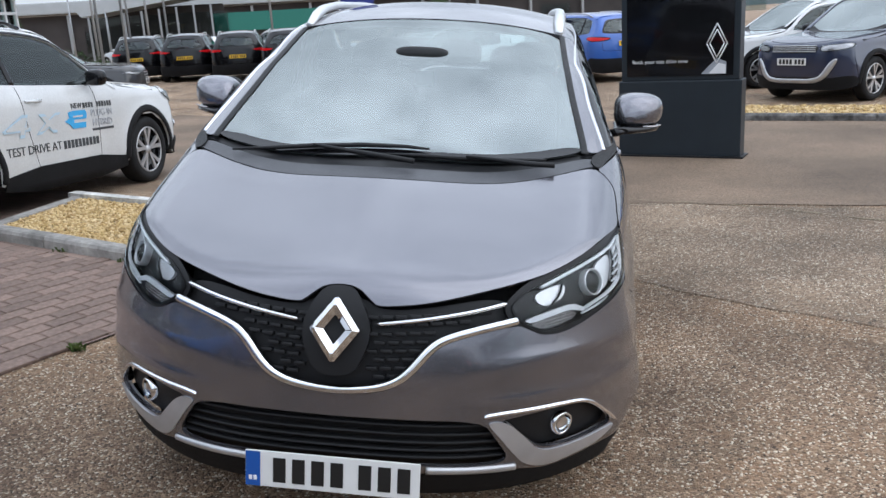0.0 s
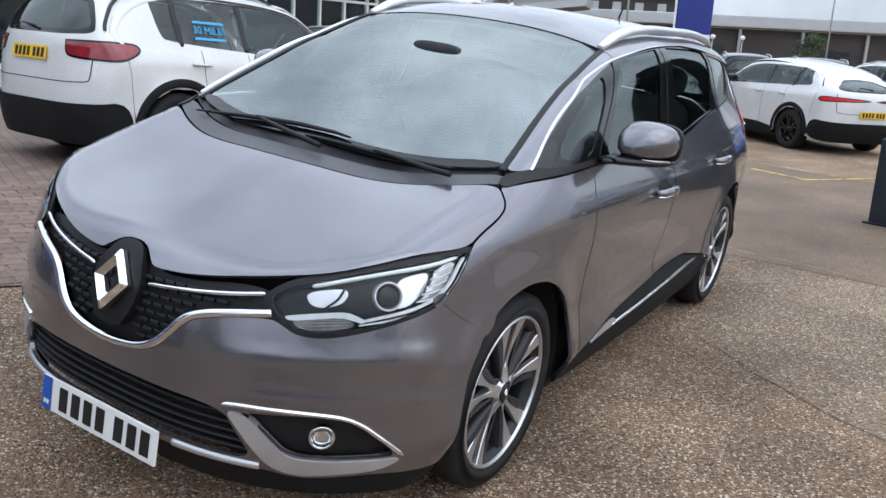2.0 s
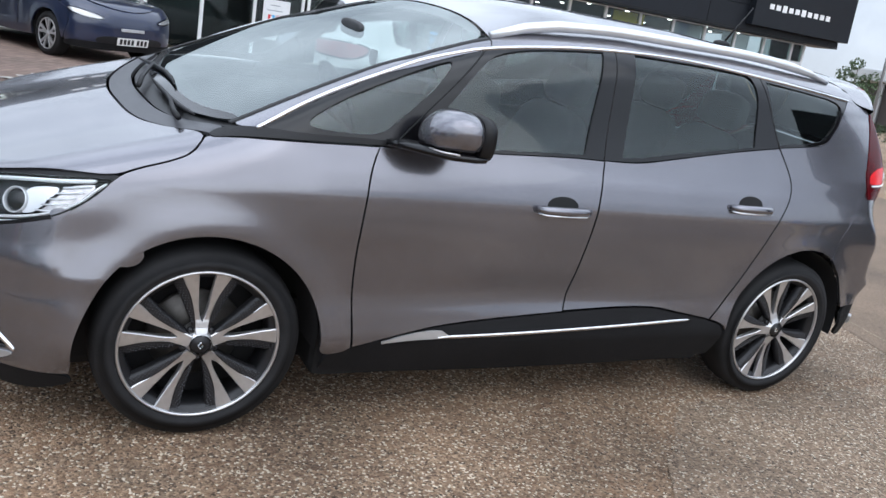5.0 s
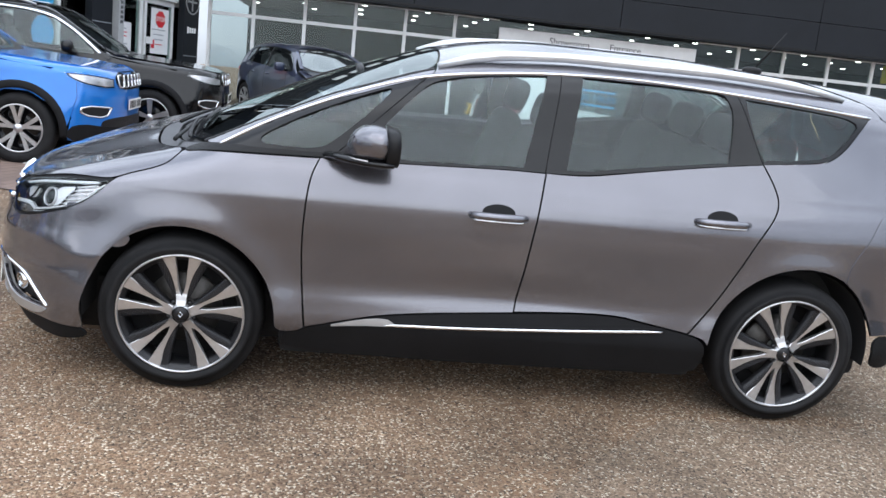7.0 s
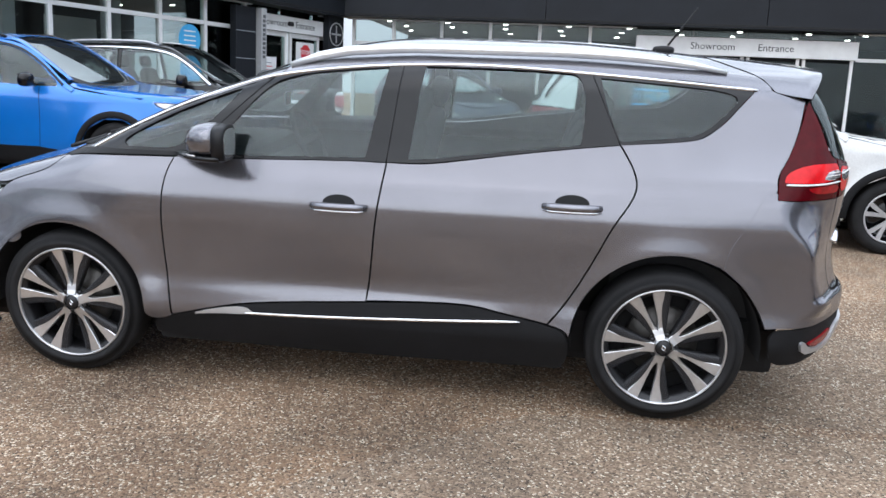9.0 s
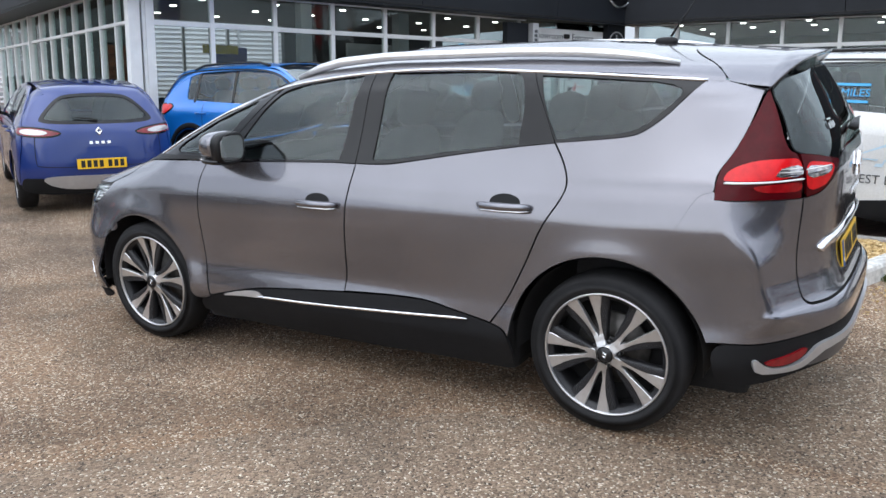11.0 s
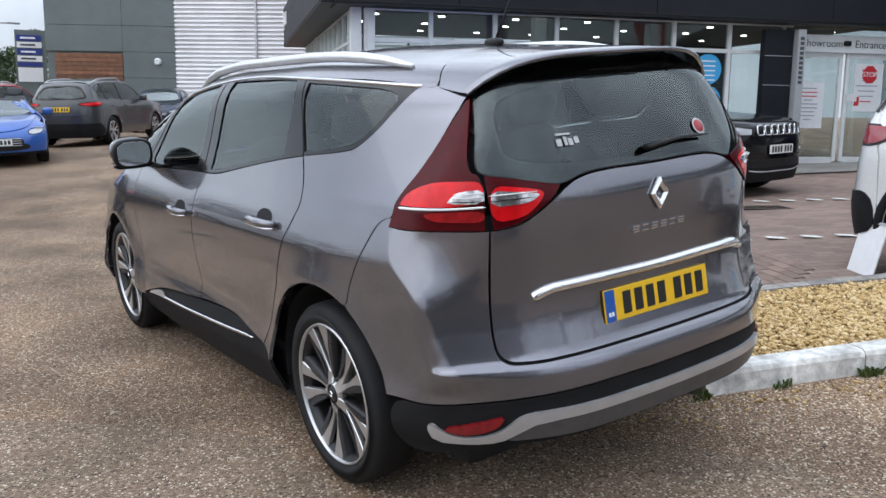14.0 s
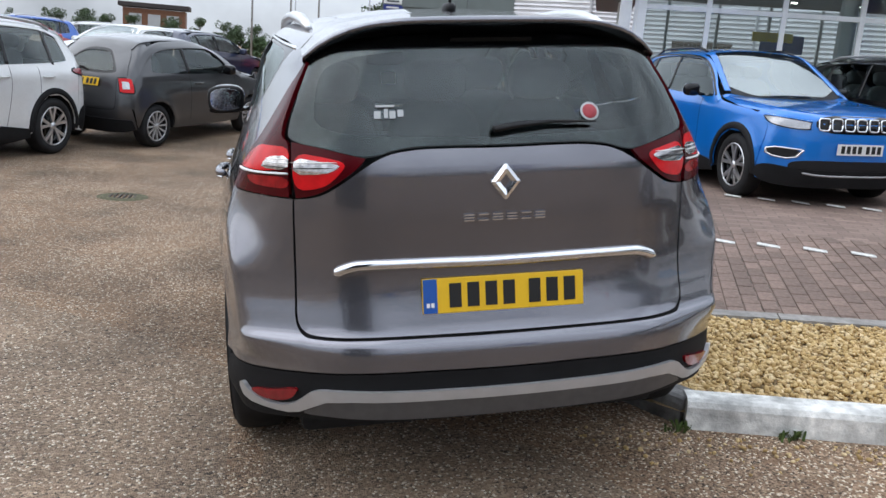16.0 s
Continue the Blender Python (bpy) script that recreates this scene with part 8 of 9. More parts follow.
# the warehouse with ribbed steel and flat panels
def ribbed(name, m, w, lo, hi, pitch, owner):
    V, F = [], []
    z, k = lo, 0
    rows = []
    while z < hi:
        for f, y in ((0.0, 0.0), (0.40, 0.0), (0.44, -0.075), (0.86, -0.060)):
            rows.append((z + f * pitch, y))
        z += pitch
    for z, y in rows:
        V += [(0, y, z), (w, y, z)]
    for i in range(len(rows) - 1):
        F.append((2 * i, 2 * i + 1, 2 * i + 3, 2 * i + 2))
    ob = mesh_object(name, V, F, CORRUGATED, owner, smooth=False)
    return ob


hallC = thing("warehouse", placed((-8.5, -28.0), (-0.78, 0.63)), "tall warehouse clad in silver ribbed steel", "warehouse")
ribbed("steel_wall", None, 20.4, 0.2, 9.5, 0.165, hallC)
box("wall_core", (10.2, 0.35, 4.8), (20.4, 0.6, 9.2), CLADGREEN, hallC)
for x in (3.2, 9.3, 14.2, 18.0):
    box("downpipe", (x, -0.10, 4.8), (0.09, 0.09, 9.2), SATIN, hallC, 0.02)
hallD = thing("office_block", placed((-4.32, -30.47), (-4.4, 2.6)), "grey-green panelled block with a brown timber shutter", "building")
for i in range(8):
    z = 0.62 + 0.98 * i
    for x0, x1 in ((0.0, 2.87), (2.87, 4.85)):
        if x0 < 1 and z < 2.5:
            continue
        z0 = 3.57 if x0 < 1 and z < 3.5 else z
        if z + 0.98 - z0 > 0.05:
            box("wall_panel", ((x0 + x1) / 2, -0.03, (z0 + z + 0.98) / 2), (x1 - x0 - 0.012, 0.06, z + 0.98 - z0 - 0.014), CLADGREEN, hallD, 0.005)
box("wall_core", (2.42, 1.5, 4.4), (4.8, 2.9, 8.3), CLADGREEN, hallD)
for i in range(18):
    box("shutter_board", (1.6, -0.055, 0.62 + 0.164 * i), (2.52, 0.05, 0.152), TIMBER, hallD, 0.006)
lathe("wall_lamp", [(-0.03, 0.0), (-0.10, 0.06), (-0.08, 0.12), (0.0, 0.14)], WHITEFRAME, hallD, "round white bulkhead lamp", sides=20, m=Matrix.Translation((4.17, -0.06, 3.21)) @ Matrix.Rotation(radians(90), 4, "Z"))
bin_store = thing("timber_screen", placed((-9.7, -27.0), (-0.78, 0.63)), "weathered close-board timber screen against the steel wall", "screen")
for i in range(14):
    box("board", (5.0 + 0.15 * i, -0.3, 1.95), (0.135, 0.025, 1.75), FENCEWOOD, bin_store, 0.004)
box("rail", (6.0, -0.325, 2.80), (2.15, 0.05, 0.09), FENCEWOOD, bin_store)
box("notice", (5.45, -0.33, 2.35), (0.36, 0.02, 0.42), FARGREEN_, bin_store, 0.004, "small green notice")
yard_rail = thing("yard_railing", placed((-5.2, -29.2), (-0.78, 0.63)), "low grey post and rail barrier along the steel wall", "railing")
for i in range(9):
    box("post", (0.4 + 1.45 * i, -0.9, 1.15), (0.10, 0.10, 1.15), POLE, yard_rail, 0.01)
for z in (1.15, 1.55):
    box("rail", (6.2, -0.97, z), (11.8, 0.05, 0.12), POLE, yard_rail, 0.01)

# tall sign board far behind the cars
sign = thing("sign_totem", placed((-4.35, -36.9), (-0.96, 0.2)), "tall grey sign totem with white and navy panels", "sign")
box("sign_body", (0.5, 0.1, 2.6), (1.25, 0.16, 4.4), CLADGREEN, sign, 0.02)
for i, (z, h, mt) in enumerate(((4.45, 0.25, DEEPBLUE), (4.15, 0.25, WHITEINK), (3.85, 0.25, DEEPBLUE), (3.55, 0.25, WHITEINK), (3.3, 0.16, DEEPBLUE), (2.85, 0.62, POSTER))):
    box("sign_panel", (0.45, -0.01, z), (1.0, 0.05, h), mt, sign, 0.004)
    if i in (0, 1, 2, 3):
        box("letter_bar", (0.4, -0.042, z), (0.6, 0.01, 0.08), WHITEINK if mt is DEEPBLUE else GREYINK, sign)

# the dark digital totem near the lane
totem = thing("advertising_totem", placed((1.41, 6.75), (1.23, -0.5)), "dark slate advertising totem with a glossy black display", "totem")
SLATE = material("slate_blue_metal", (0.018, 0.026, 0.034), rough=0.4, metal=0.2, grain=0.1, grain_scale=4, stain=0.1)
box("pedestal", (0.66, 0.12, 0.42), (1.33, 0.24, 0.84), SLATE, totem, 0.012)
box("foot_plate", (0.66, 0.12, 0.01), (1.40, 0.32, 0.03), BLACK, totem, 0.004)
box("case", (0.66, 0.125, 1.75), (1.27, 0.23, 1.82), SLATE, totem, 0.012)
box("display", (0.66, 0.004, 1.75), (1.14, 0.012, 1.72), GLOSS, totem, 0.003, "glossy black display")
lettering("caption", "Book your test drive now", 0.058, WHITEINK, totem, Matrix.Translation((0.455, -0.004, 1.045)) @ UPRIGHT, 0.001)
for s, w in ((0.0, 0.018), (0.055, 0.018)):
    a, b = 0.105 - s * 0.55, 0.205 - s * 1.1
    outer = [(1.06 + x * a, 1.22 + z * b) for x, z in ((0, 1), (1, 0), (0, -1), (-1, 0))]
    for i in range(4):
        p, q = outer[i], outer[(i + 1) % 4]
        tube("logo_bar", [(p[0], -0.004, p[1]), (q[0], -0.004, q[1])], 0.007, WHITEINK, totem, sides=4)
prism("picture", [(0.90, 0.905), (1.16, 0.905), (1.16, 1.03), (1.06, 1.07)], -0.006, 0.0, POSTERINK, totem, "grey picture corner", axis="y")
prism("picture_bright", [(0.98, 0.908), (1.155, 0.908), (1.155, 1.0), (1.08, 1.02)], -0.010, -0.006, POSTER, totem, axis="y")

# ---- far side: dark hall, canopy, big store, pylon, flags, lamps, hills ----
FARDARK = material("dark_brown_cladding", (0.045, 0.038, 0.036), rough=0.7, grain=0.15, grain_scale=0.8, stain=0.2, stain_scale=0.3)
FARROOF = material("pale_roof_sheet", (0.42, 0.44, 0.45), rough=0.5, grain=0.06, grain_scale=1)
FARGREEN = material("teal_band", (0.02, 0.17, 0.13), rough=0.5, grain=0.1)
ORANGE = material("orange_sign", (0.75, 0.13, 0.01), rough=0.5, grain=0.08)
hall = thing("market_hall", placed((-43.0, 60.0), (40.0, 13.0), 0.0), "long low dark hall with a pale sheet roof", "building")
box("wall", (32.0, 0.6, 1.9), (64.0, 1.0, 3.8), FARDARK, hall)
box("roof", (32.0, 1.5, 4.35), (65.0, 4.6, 0.9), FARROOF, hall, 0.1)
for i in range(14):
    box("pillar", (2.0 + 4.7 * i, -0.1, 1.9), (0.22, 0.3, 3.8), POLE, hall)
    if i % 2:
        box("window", (4.3 + 4.7 * i, 0.08, 1.7), (2.6, 0.06, 1.6), SHOPGLASS, hall)
for x in (28.0, 30.2):
    tube("lamp_post", [(x, -2.5, 0), (x, -2.5, 2.9)], 0.05, POLE, hall)
    lathe("lamp_globe", [(-0.2, 0.02), (-0.14, 0.14), (0, 0.2), (0.14, 0.14), (0.2, 0.02)], POSTER, hall, sides=14, m=Matrix.Translation((x, -2.5, 3.05)))
canopy = thing("glass_pavilion", placed((-30.0, 50.0), (1.0, 0.33)), "glazed pavilion with sloping grey roof and teal band", "building")
prism("roof", [(1.0, 3.2), (9.6, 4.4), (9.8, 4.9), (0.6, 3.7)], 0, 6, FARROOF, canopy, axis="y")
for i in range(8):
    box("pillar", (1.4 + 1.1 * i, 0.1, 1.6), (0.12, 0.12, 3.2 + 0.14 * i), POLE, canopy)
    box("pane", (1.95 + 1.1 * i, 0.1, 2.0), (0.98, 0.03, 2.3), SHOPGLASS, canopy)
box("wall", (5.2, 5.5, 2.0), (9.0, 0.2, 3.6), FARDARK, canopy)
box("band", (12.6, 0.3, 2.4), (7.0, 0.2, 1.2), FARGREEN, canopy)
box("wall", (12.6, 1.0, 1.2), (7.0, 0.4, 2.2), FARDARK, canopy)
store = thing("big_store", placed((-36.8, 73.6), (9.2, 4.1)), "large grey store with orange sign shapes on its roof", "store")
box("wall", (2.2, 6.0, 3.6), (4.4, 12.0, 7.2), material("store_grey", (0.30, 0.31, 0.32), rough=0.6, grain=0.06, grain_scale=0.5), store)
prism("roof", [(-2.6, 5.2), (0.5, 6.8), (4.5, 7.9), (4.6, 8.2), (0.4, 7.2), (-2.8, 5.5)], -0.5, 12, FARROOF, store, axis="y")
box("wall", (11.0, 6.0, 3.4), (13.0, 12.0, 6.8), FARDARK, store)
box("fascia_panel", (11.0, -0.1, 7.4), (13.6, 0.6, 1.5), material("store_dark", (0.10, 0.105, 0.11), rough=0.5, grain=0.06), store, 0.05)
box("band", (9.5, -0.3, 3.4), (10.0, 0.4, 0.5), FARGREEN, store)
for i in range(10):
    box("sign_letter", (5.9 + 0.82 * i, -0.35, 8.95 + (0.15 if i == 0 else 0)), (0.62, 0.15, 1.5 if i == 0 else 1.05), ORANGE, store, 0.05)
for i in range(6):
    box("window", (5.6 + 2.1 * i, -0.03, 5.0), (0.8, 0.1, 2.2), FARROOF, store)
PYLON = (-5.31, 22.0)
pylon = thing("price_pylon", placed(PYLON, (1.0, 0.25)), "blue pylon sign with a white edge", "sign")
box("pylon_body", (0.48, 0.12, 4.35), (0.96, 0.24, 4.5), DEEPBLUE, pylon, 0.03)
box("pylon_lower", (0.48, 0.12, 1.05), (0.96, 0.24, 2.1), WHITEFRAME, pylon, 0.03)
box("pylon_edge", (-0.04, 0.12, 3.3), (0.06, 0.26, 6.6), WHITEFRAME, pylon, 0.01)


def flag_pole(x, y, h, mat, seed):
    e = thing("flag_pole", Matrix.Translation((x, y, float(rise(x, y)))), "slim pole with a limp hanging banner", "flag", group="flags by the road")
    tube("pole", [(0, 0, 0), (0, 0, h)], [0.045, 0.03], POLE, e)
    rnd = random.Random(seed)
    V, F = [], []
    n = 16
    for i in range(n + 1):
        z = h - 0.1 - 3.0 * i / n
        w = 0.55 * (1 - 0.45 * i / n) * (0.8 + 0.25 * math.sin(i * 0.9 + seed))
        for j in range(6):
            V.append((0.04 + w * j / 5, 0.10 * math.sin(j * 1.7 + i * 0.45 + seed), z - 0.08 * j))
    for i in range(n):
        for j in range(5):
            F.append((i * 6 + j, i * 6 + j + 1, i * 6 + j + 7, i * 6 + j + 6))
    ob = mesh_object("banner", V, F, mat, e)
    md = ob.modifiers.new("thick", "SOLIDIFY")
    md.thickness = 0.004


flag_pole(-12.3, 21.0, 7.0, POSTER, 1)
flag_pole(-11.75, 21.45, 7.0, REDINK, 2)
flag_pole(-14.6, 27.5, 7.2, POSTER, 4)
flag_pole(-13.6, 28.5, 7.2, REDINK, 5)


def lamp_post(x, y, h, arm=1.0, head=0.0):
    e = thing("street_lamp", Matrix.Translation((x, y, 0)) @ Matrix.Rotation(head, 4, "Z"), "tall galvanised street lamp", "street lamp", group="lamps over the yard")
    tube("post", [(0, 0, 0), (0, 0, h * 0.5), (0, 0, h)], [0.065, 0.05, 0.035], POLE, e)
    if arm:
        tube("arm", [(-arm, 0, h + 0.05), (0, 0, h), (arm, 0, h + 0.05)], 0.035, POLE, e)
        for s in (-1, 1):
            box("lantern", (s * (arm + 0.2), 0, h + 0.05), (0.6, 0.22, 0.09), POLE, e, 0.03)


for a in ((-29.3, 49.4, 5.0, 0.9, 0.3), (-27.5, 50.5, 3.6, 0.0, 0), (-18.6, 37.5, 8, 0.9, 0.2), (-20.8, 36.5, 8, 0, 0), (-13.1, 39.7, 9, 0, 0), (-5.9, 56, 9, 0.8, 0), (2.15, -44, 9, 0.8, 0), (0.05, -44, 9.5, 0, 0), (-1.5, -44, 9.5, 0.8, 0), (-4.3, -43.7, 5.6, 0.8, 0.1), (-0.5, -60, 6, 0.7, 0), (12, 60, 9, 0.8, 0)):
    lamp_post(*a)

HILL = material("wooded_hillside", (0.040, 0.062, 0.062), rough=0.9, grain=0.25, grain_scale=0.04, stain=0.2, stain_scale=0.01)


def ridge(name, x0, y0, x1, y1, h, n=60, seed=1):
    rnd = random.Random(seed)
    V, F = [], []
    ax = Vector((x1 - x0, y1 - y0, 0))
    side = Vector((-ax.y, ax.x, 0)).normalized()
    ph = [rnd.uniform(0, 6) for _ in range(4)]
    for i in range(n + 1):
        t = i / n
        top = h * (0.55 + 0.3 * math.sin(3.0 * t + ph[0]) + 0.12 * math.sin(9 * t + ph[1]) + 0.04 * math.sin(31 * t + ph[2])) * min(1, 6 * t, 6 * (1 - t))
        p = Vector((x0, y0, 0)) + ax * t
        for k, z in ((-90, -1), (-45, 0.6), (0, 1.0), (60, 0.5), (120, -0.5)):
            q = p + side * k
            V.append((q.x, q.y, top * z if z > 0 else -1))
    for i in range(n):
        for j in range(4):
            F.append((i * 5 + j, i * 5 + j + 1, i * 5 + j + 6, i * 5 + j + 5))
    tagged(mesh_object(name, V, F, HILL), "dark wooded ridge on the horizon", "hill", kind="structure")


ridge("backdrop", -560, 330, -120, 640, 24, seed=2)
ridge("backdrop", -120, 640, 420, 600, 14, seed=5)


# ---- far trees and hedges: clumps of small leaves on branching limbs ----
LEAF = material("dull_green_leaf", (0.050, 0.082, 0.032), rough=0.7, grain=0.35, grain_scale=1.1, stain=0.3, stain_scale=0.25)
BARK = material("grey_bark", (0.085, 0.070, 0.055), rough=0.9, grain=0.3, grain_scale=8)


def leaf_cloud(clumps, per, size, rnd):
    """Small bent leaves gathered round clump centres."""
    g = np.random.default_rng(rnd)
    C = np.repeat(np.array(clumps, float), per, 0)
    n = len(C)
    off = g.normal(size=(n, 3))
    off /= np.linalg.norm(off, axis=1, keepdims=True)
    p = C[:, :3] + off * (C[:, 3:4] * g.uniform(0.35, 1.0, (n, 1)) ** 0.6) * [1, 1, 0.8]
    a = g.normal(size=(n, 3))
    a /= np.linalg.norm(a, axis=1, keepdims=True)
    b = np.cross(a, g.normal(size=(n, 3)))
    b /= np.linalg.norm(b, axis=1, keepdims=True)
    s = size * g.uniform(0.6, 1.3, (n, 1))
    V = np.stack([p - a * s, p + b * s * 0.5, p + a * s, p - b * s * 0.5], 1).reshape(-1, 3)
    F = np.arange(4 * n).reshape(-1, 4)
    return V, F


def tree(x, y, h, seed, spread=0.33):
    rnd = random.Random(seed)
    e = thing("tree", Matrix.Translation((x, y, 0)), "leafy green broadleaf tree behind the yard", "tree", group="trees beyond the yard")
    tube("trunk", [(0, 0, 0), (0.1, 0.05, h * 0.3), (0, 0.1, h * 0.55), (0.1, 0, h * 0.85)], [h * 0.028, h * 0.022, h * 0.014, h * 0.004], BARK, e)
    clumps = []
    for i in range(9):
        a, k = i * 2.4 + rnd.uniform(0, 1), rnd.uniform(0.28, 0.8)
        r = h * spread * rnd.uniform(0.5, 1.0) * (1.15 - k * 0.7)
        tip = (r * math.cos(a), r * math.sin(a), h * (k + 0.14))
        tube("limb", [(0.05, 0.05, h * k * 0.8), (tip[0] * 0.5, tip[1] * 0.5, h * k), tip], [h * 0.010, h * 0.007, h * 0.002], BARK, e, sides=5)
        clumps.append((*tip, h * rnd.uniform(0.10, 0.17)))
        clumps.append((tip[0] * 0.55, tip[1] * 0.55, h * (k + 0.08), h * rnd.uniform(0.10, 0.16)))
    clumps.append((0, 0, h * 0.92, h * 0.10))
    V, F = leaf_cloud(clumps, 130, h * 0.022, seed)
    mesh_object("crown", V, F, LEAF, e, smooth=False)


g = random.Random(17)
for i in range(26):
    x = -14 + i * 2.0 + g.uniform(-0.8, 0.8)
    tree(x, -86 + g.uniform(-6, 8), g.uniform(3.0, 4.2), 100 + i)
for x, y, h, s in ((-5.3, -47, 4.6, 3), (-6.6, -46, 5.6, 4), (-7.0, 57, 3.4, 6), (-31, 44, 4.5, 7)):
    tree(x, y, h, s)


def hedge(name, pts, w, h, seed, size=0.06, per=26):
    rnd = random.Random(seed)
    clumps = []
    for (ax, ay), (bx, by) in zip(pts[:-1], pts[1:]):
        L = math.hypot(bx - ax, by - ay)
        for i in range(int(L / (w * 0.35))):
            t = rnd.random()
            clumps.append((ax + (bx - ax) * t + rnd.uniform(-w, w) / 2, ay + (by - ay) * t + rnd.uniform(-w, w) / 2, h * rnd.uniform(0.25, 0.85), w * rnd.uniform(0.3, 0.5)))
    V, F = leaf_cloud(clumps, per, size, seed)
    tagged(mesh_object(name, V, F, LEAF, smooth=False), "loose green hedge along the yard's edge", "hedge", kind="stuff")


hedge("hedge", [(-40, -80), (-10, -79), (40, -80)], 1.6, 2.3, 3, 0.22, 120)
hedge("hedge", [(-24, 34.5), (-6, 41), (10, 45)], 1.0, 1.0, 9, 0.08, 60)
hedge("hedge", [(-34, 48), (-26, 56)], 1.2, 1.1, 4, 0.09, 50)
far_hut = thing("brown_pavilion", placed((18.5, -102.0), (-1.0, -0.05)), "low brown pavilion with a flat roof", "building")
box("wall", (3.5, 2.0, 2.4), (7.0, 4.0, 4.8), TIMBER, far_hut)
box("roof", (3.5, 2.0, 5.2), (8.0, 5.0, 0.5), FARDARK, far_hut, 0.05)
for i in range(3):
    box("window", (1.4 + 2.1 * i, -0.03, 3.4), (1.4, 0.1, 1.6), FARROOF, far_hut)

# ---- gravel bed with its kerb, block paving, markings ----
GRAVEL = material("tan_gravel", (0.46, 0.34, 0.19), rough=0.85, grain=0.3, grain_scale=40, bump=0.3, bump_scale=120)
KERBWHITE = material("whitewashed_kerb", (0.56, 0.55, 0.52), rough=0.85, grain=0.25, grain_scale=22, bump=0.5, bump_scale=70, stain=0.4, stain_scale=5.0, vary=0.12)
KERBGREY = material("grey_kerb", (0.27, 0.255, 0.235), rough=0.88, grain=0.22, grain_scale=22, bump=0.5, bump_scale=70, stain=0.3, stain_scale=4.0, vary=0.12)
KERBWORN = material("scuffed_kerb", (0.13, 0.125, 0.12), rough=0.8, grain=0.6, grain_scale=9, bump=0.5, bump_scale=50, stain=0.6, stain_scale=6.0)
PAVER = material("red_brown_paver", (0.195, 0.135, 0.108), rough=0.85, grain=0.22, grain_scale=45, bump=0.4, bump_scale=160, vary=0.22, stain=0.12, stain_scale=1.0)
WHITEMARK = material("worn_white_marking", (0.60, 0.59, 0.56), rough=0.8, grain=0.2, grain_scale=60, stain=0.2, stain_scale=6)
MOSS = material("moss_and_weed", (0.075, 0.11, 0.025), rough=0.9, grain=0.4, grain_scale=30)

# stones vary one by one in colour
gn, gl = GRAVEL.node_tree.nodes, GRAVEL.node_tree.links
geo = gn.new("ShaderNodeNewGeometry")
hue = gn.new("ShaderNodeValToRGB")
hue.color_ramp.elements[0].color = (0.34, 0.215, 0.085, 1)
hue.color_ramp.elements[1].color = (0.72, 0.56, 0.33, 1)
mid = hue.color_ramp.elements.new(0.5)
mid.color = (0.56, 0.39, 0.165, 1)
gl.new(geo.outputs["Random Per Island"], hue.inputs["Fac"])
gl.new(hue.outputs["Color"], gn["Principled BSDF"].inputs["Base Color"])

ICO = bmesh.new()
bmesh.ops.create_icosphere(ICO, subdivisions=1, radius=1.0)
ICO_V = np.array([v.co for v in ICO.verts])
ICO_F = np.array([[v.index for v in f.verts] for f in ICO.faces])
ICO.free()


def pebbles(name, pts, size, seed, mat, label, category, lift=0.0):
    """Many small stones lying on the ground."""
    g = np.random.default_rng(seed)
    n = len(pts)
    s = size * g.uniform(0.55, 1.35, (n, 1, 1)) * g.uniform(0.6, 1.25, (n, 1, 3))
    a = g.uniform(0, 2 * math.pi, n)
    t = g.uniform(-0.6, 0.6, n)
    V = ICO_V[None] * s * (1 + 0.22 * g.normal(size=(n, len(ICO_V), 1)))
    V[:, :, 2] *= 0.75
    y2 = V[:, :, 1] * np.cos(t)[:, None] - V[:, :, 2] * np.sin(t)[:, None]
    z2 = V[:, :, 1] * np.sin(t)[:, None] + V[:, :, 2] * np.cos(t)[:, None]
    x3 = V[:, :, 0] * np.cos(a)[:, None] - y2 * np.sin(a)[:, None]
    y3 = V[:, :, 0] * np.sin(a)[:, None] + y2 * np.cos(a)[:, None]
    P = np.array(pts)
    V = np.stack([x3 + P[:, 0:1], y3 + P[:, 1:2], z2 + P[:, 2:3]], 2).reshape(-1, 3)
    F = (ICO_F[None] + (np.arange(n) * len(ICO_V))[:, None, None]).reshape(-1, 3)
    me = bpy.data.meshes.new(name)
    me.vertices.add(len(V))
    me.vertices.foreach_set("co", V.ravel())
    me.loops.add(len(F) * 3)
    me.loops.foreach_set("vertex_index", F.ravel())
    me.polygons.add(len(F))
    me.polygons.foreach_set("loop_start", np.arange(0, len(F) * 3, 3))
    me.update()
    me.materials.append(mat)
    ob = new(name, me)
    if label:
        tagged(ob, label, category, kind="stuff")
    return ob


def north(x):
    return 3.10 - 0.335 * (x + 0.9)


def south(x):
    return 2.15 - 0.38 * (x + 2.5)


BED = [(-0.95, 3.09), (-0.76, 2.84), (-0.82, 2.2), (-1.15, 1.64), (-2.5, south(-2.5)), (-3.55, south(-3.55)), (-3.62, north(-3.62))]


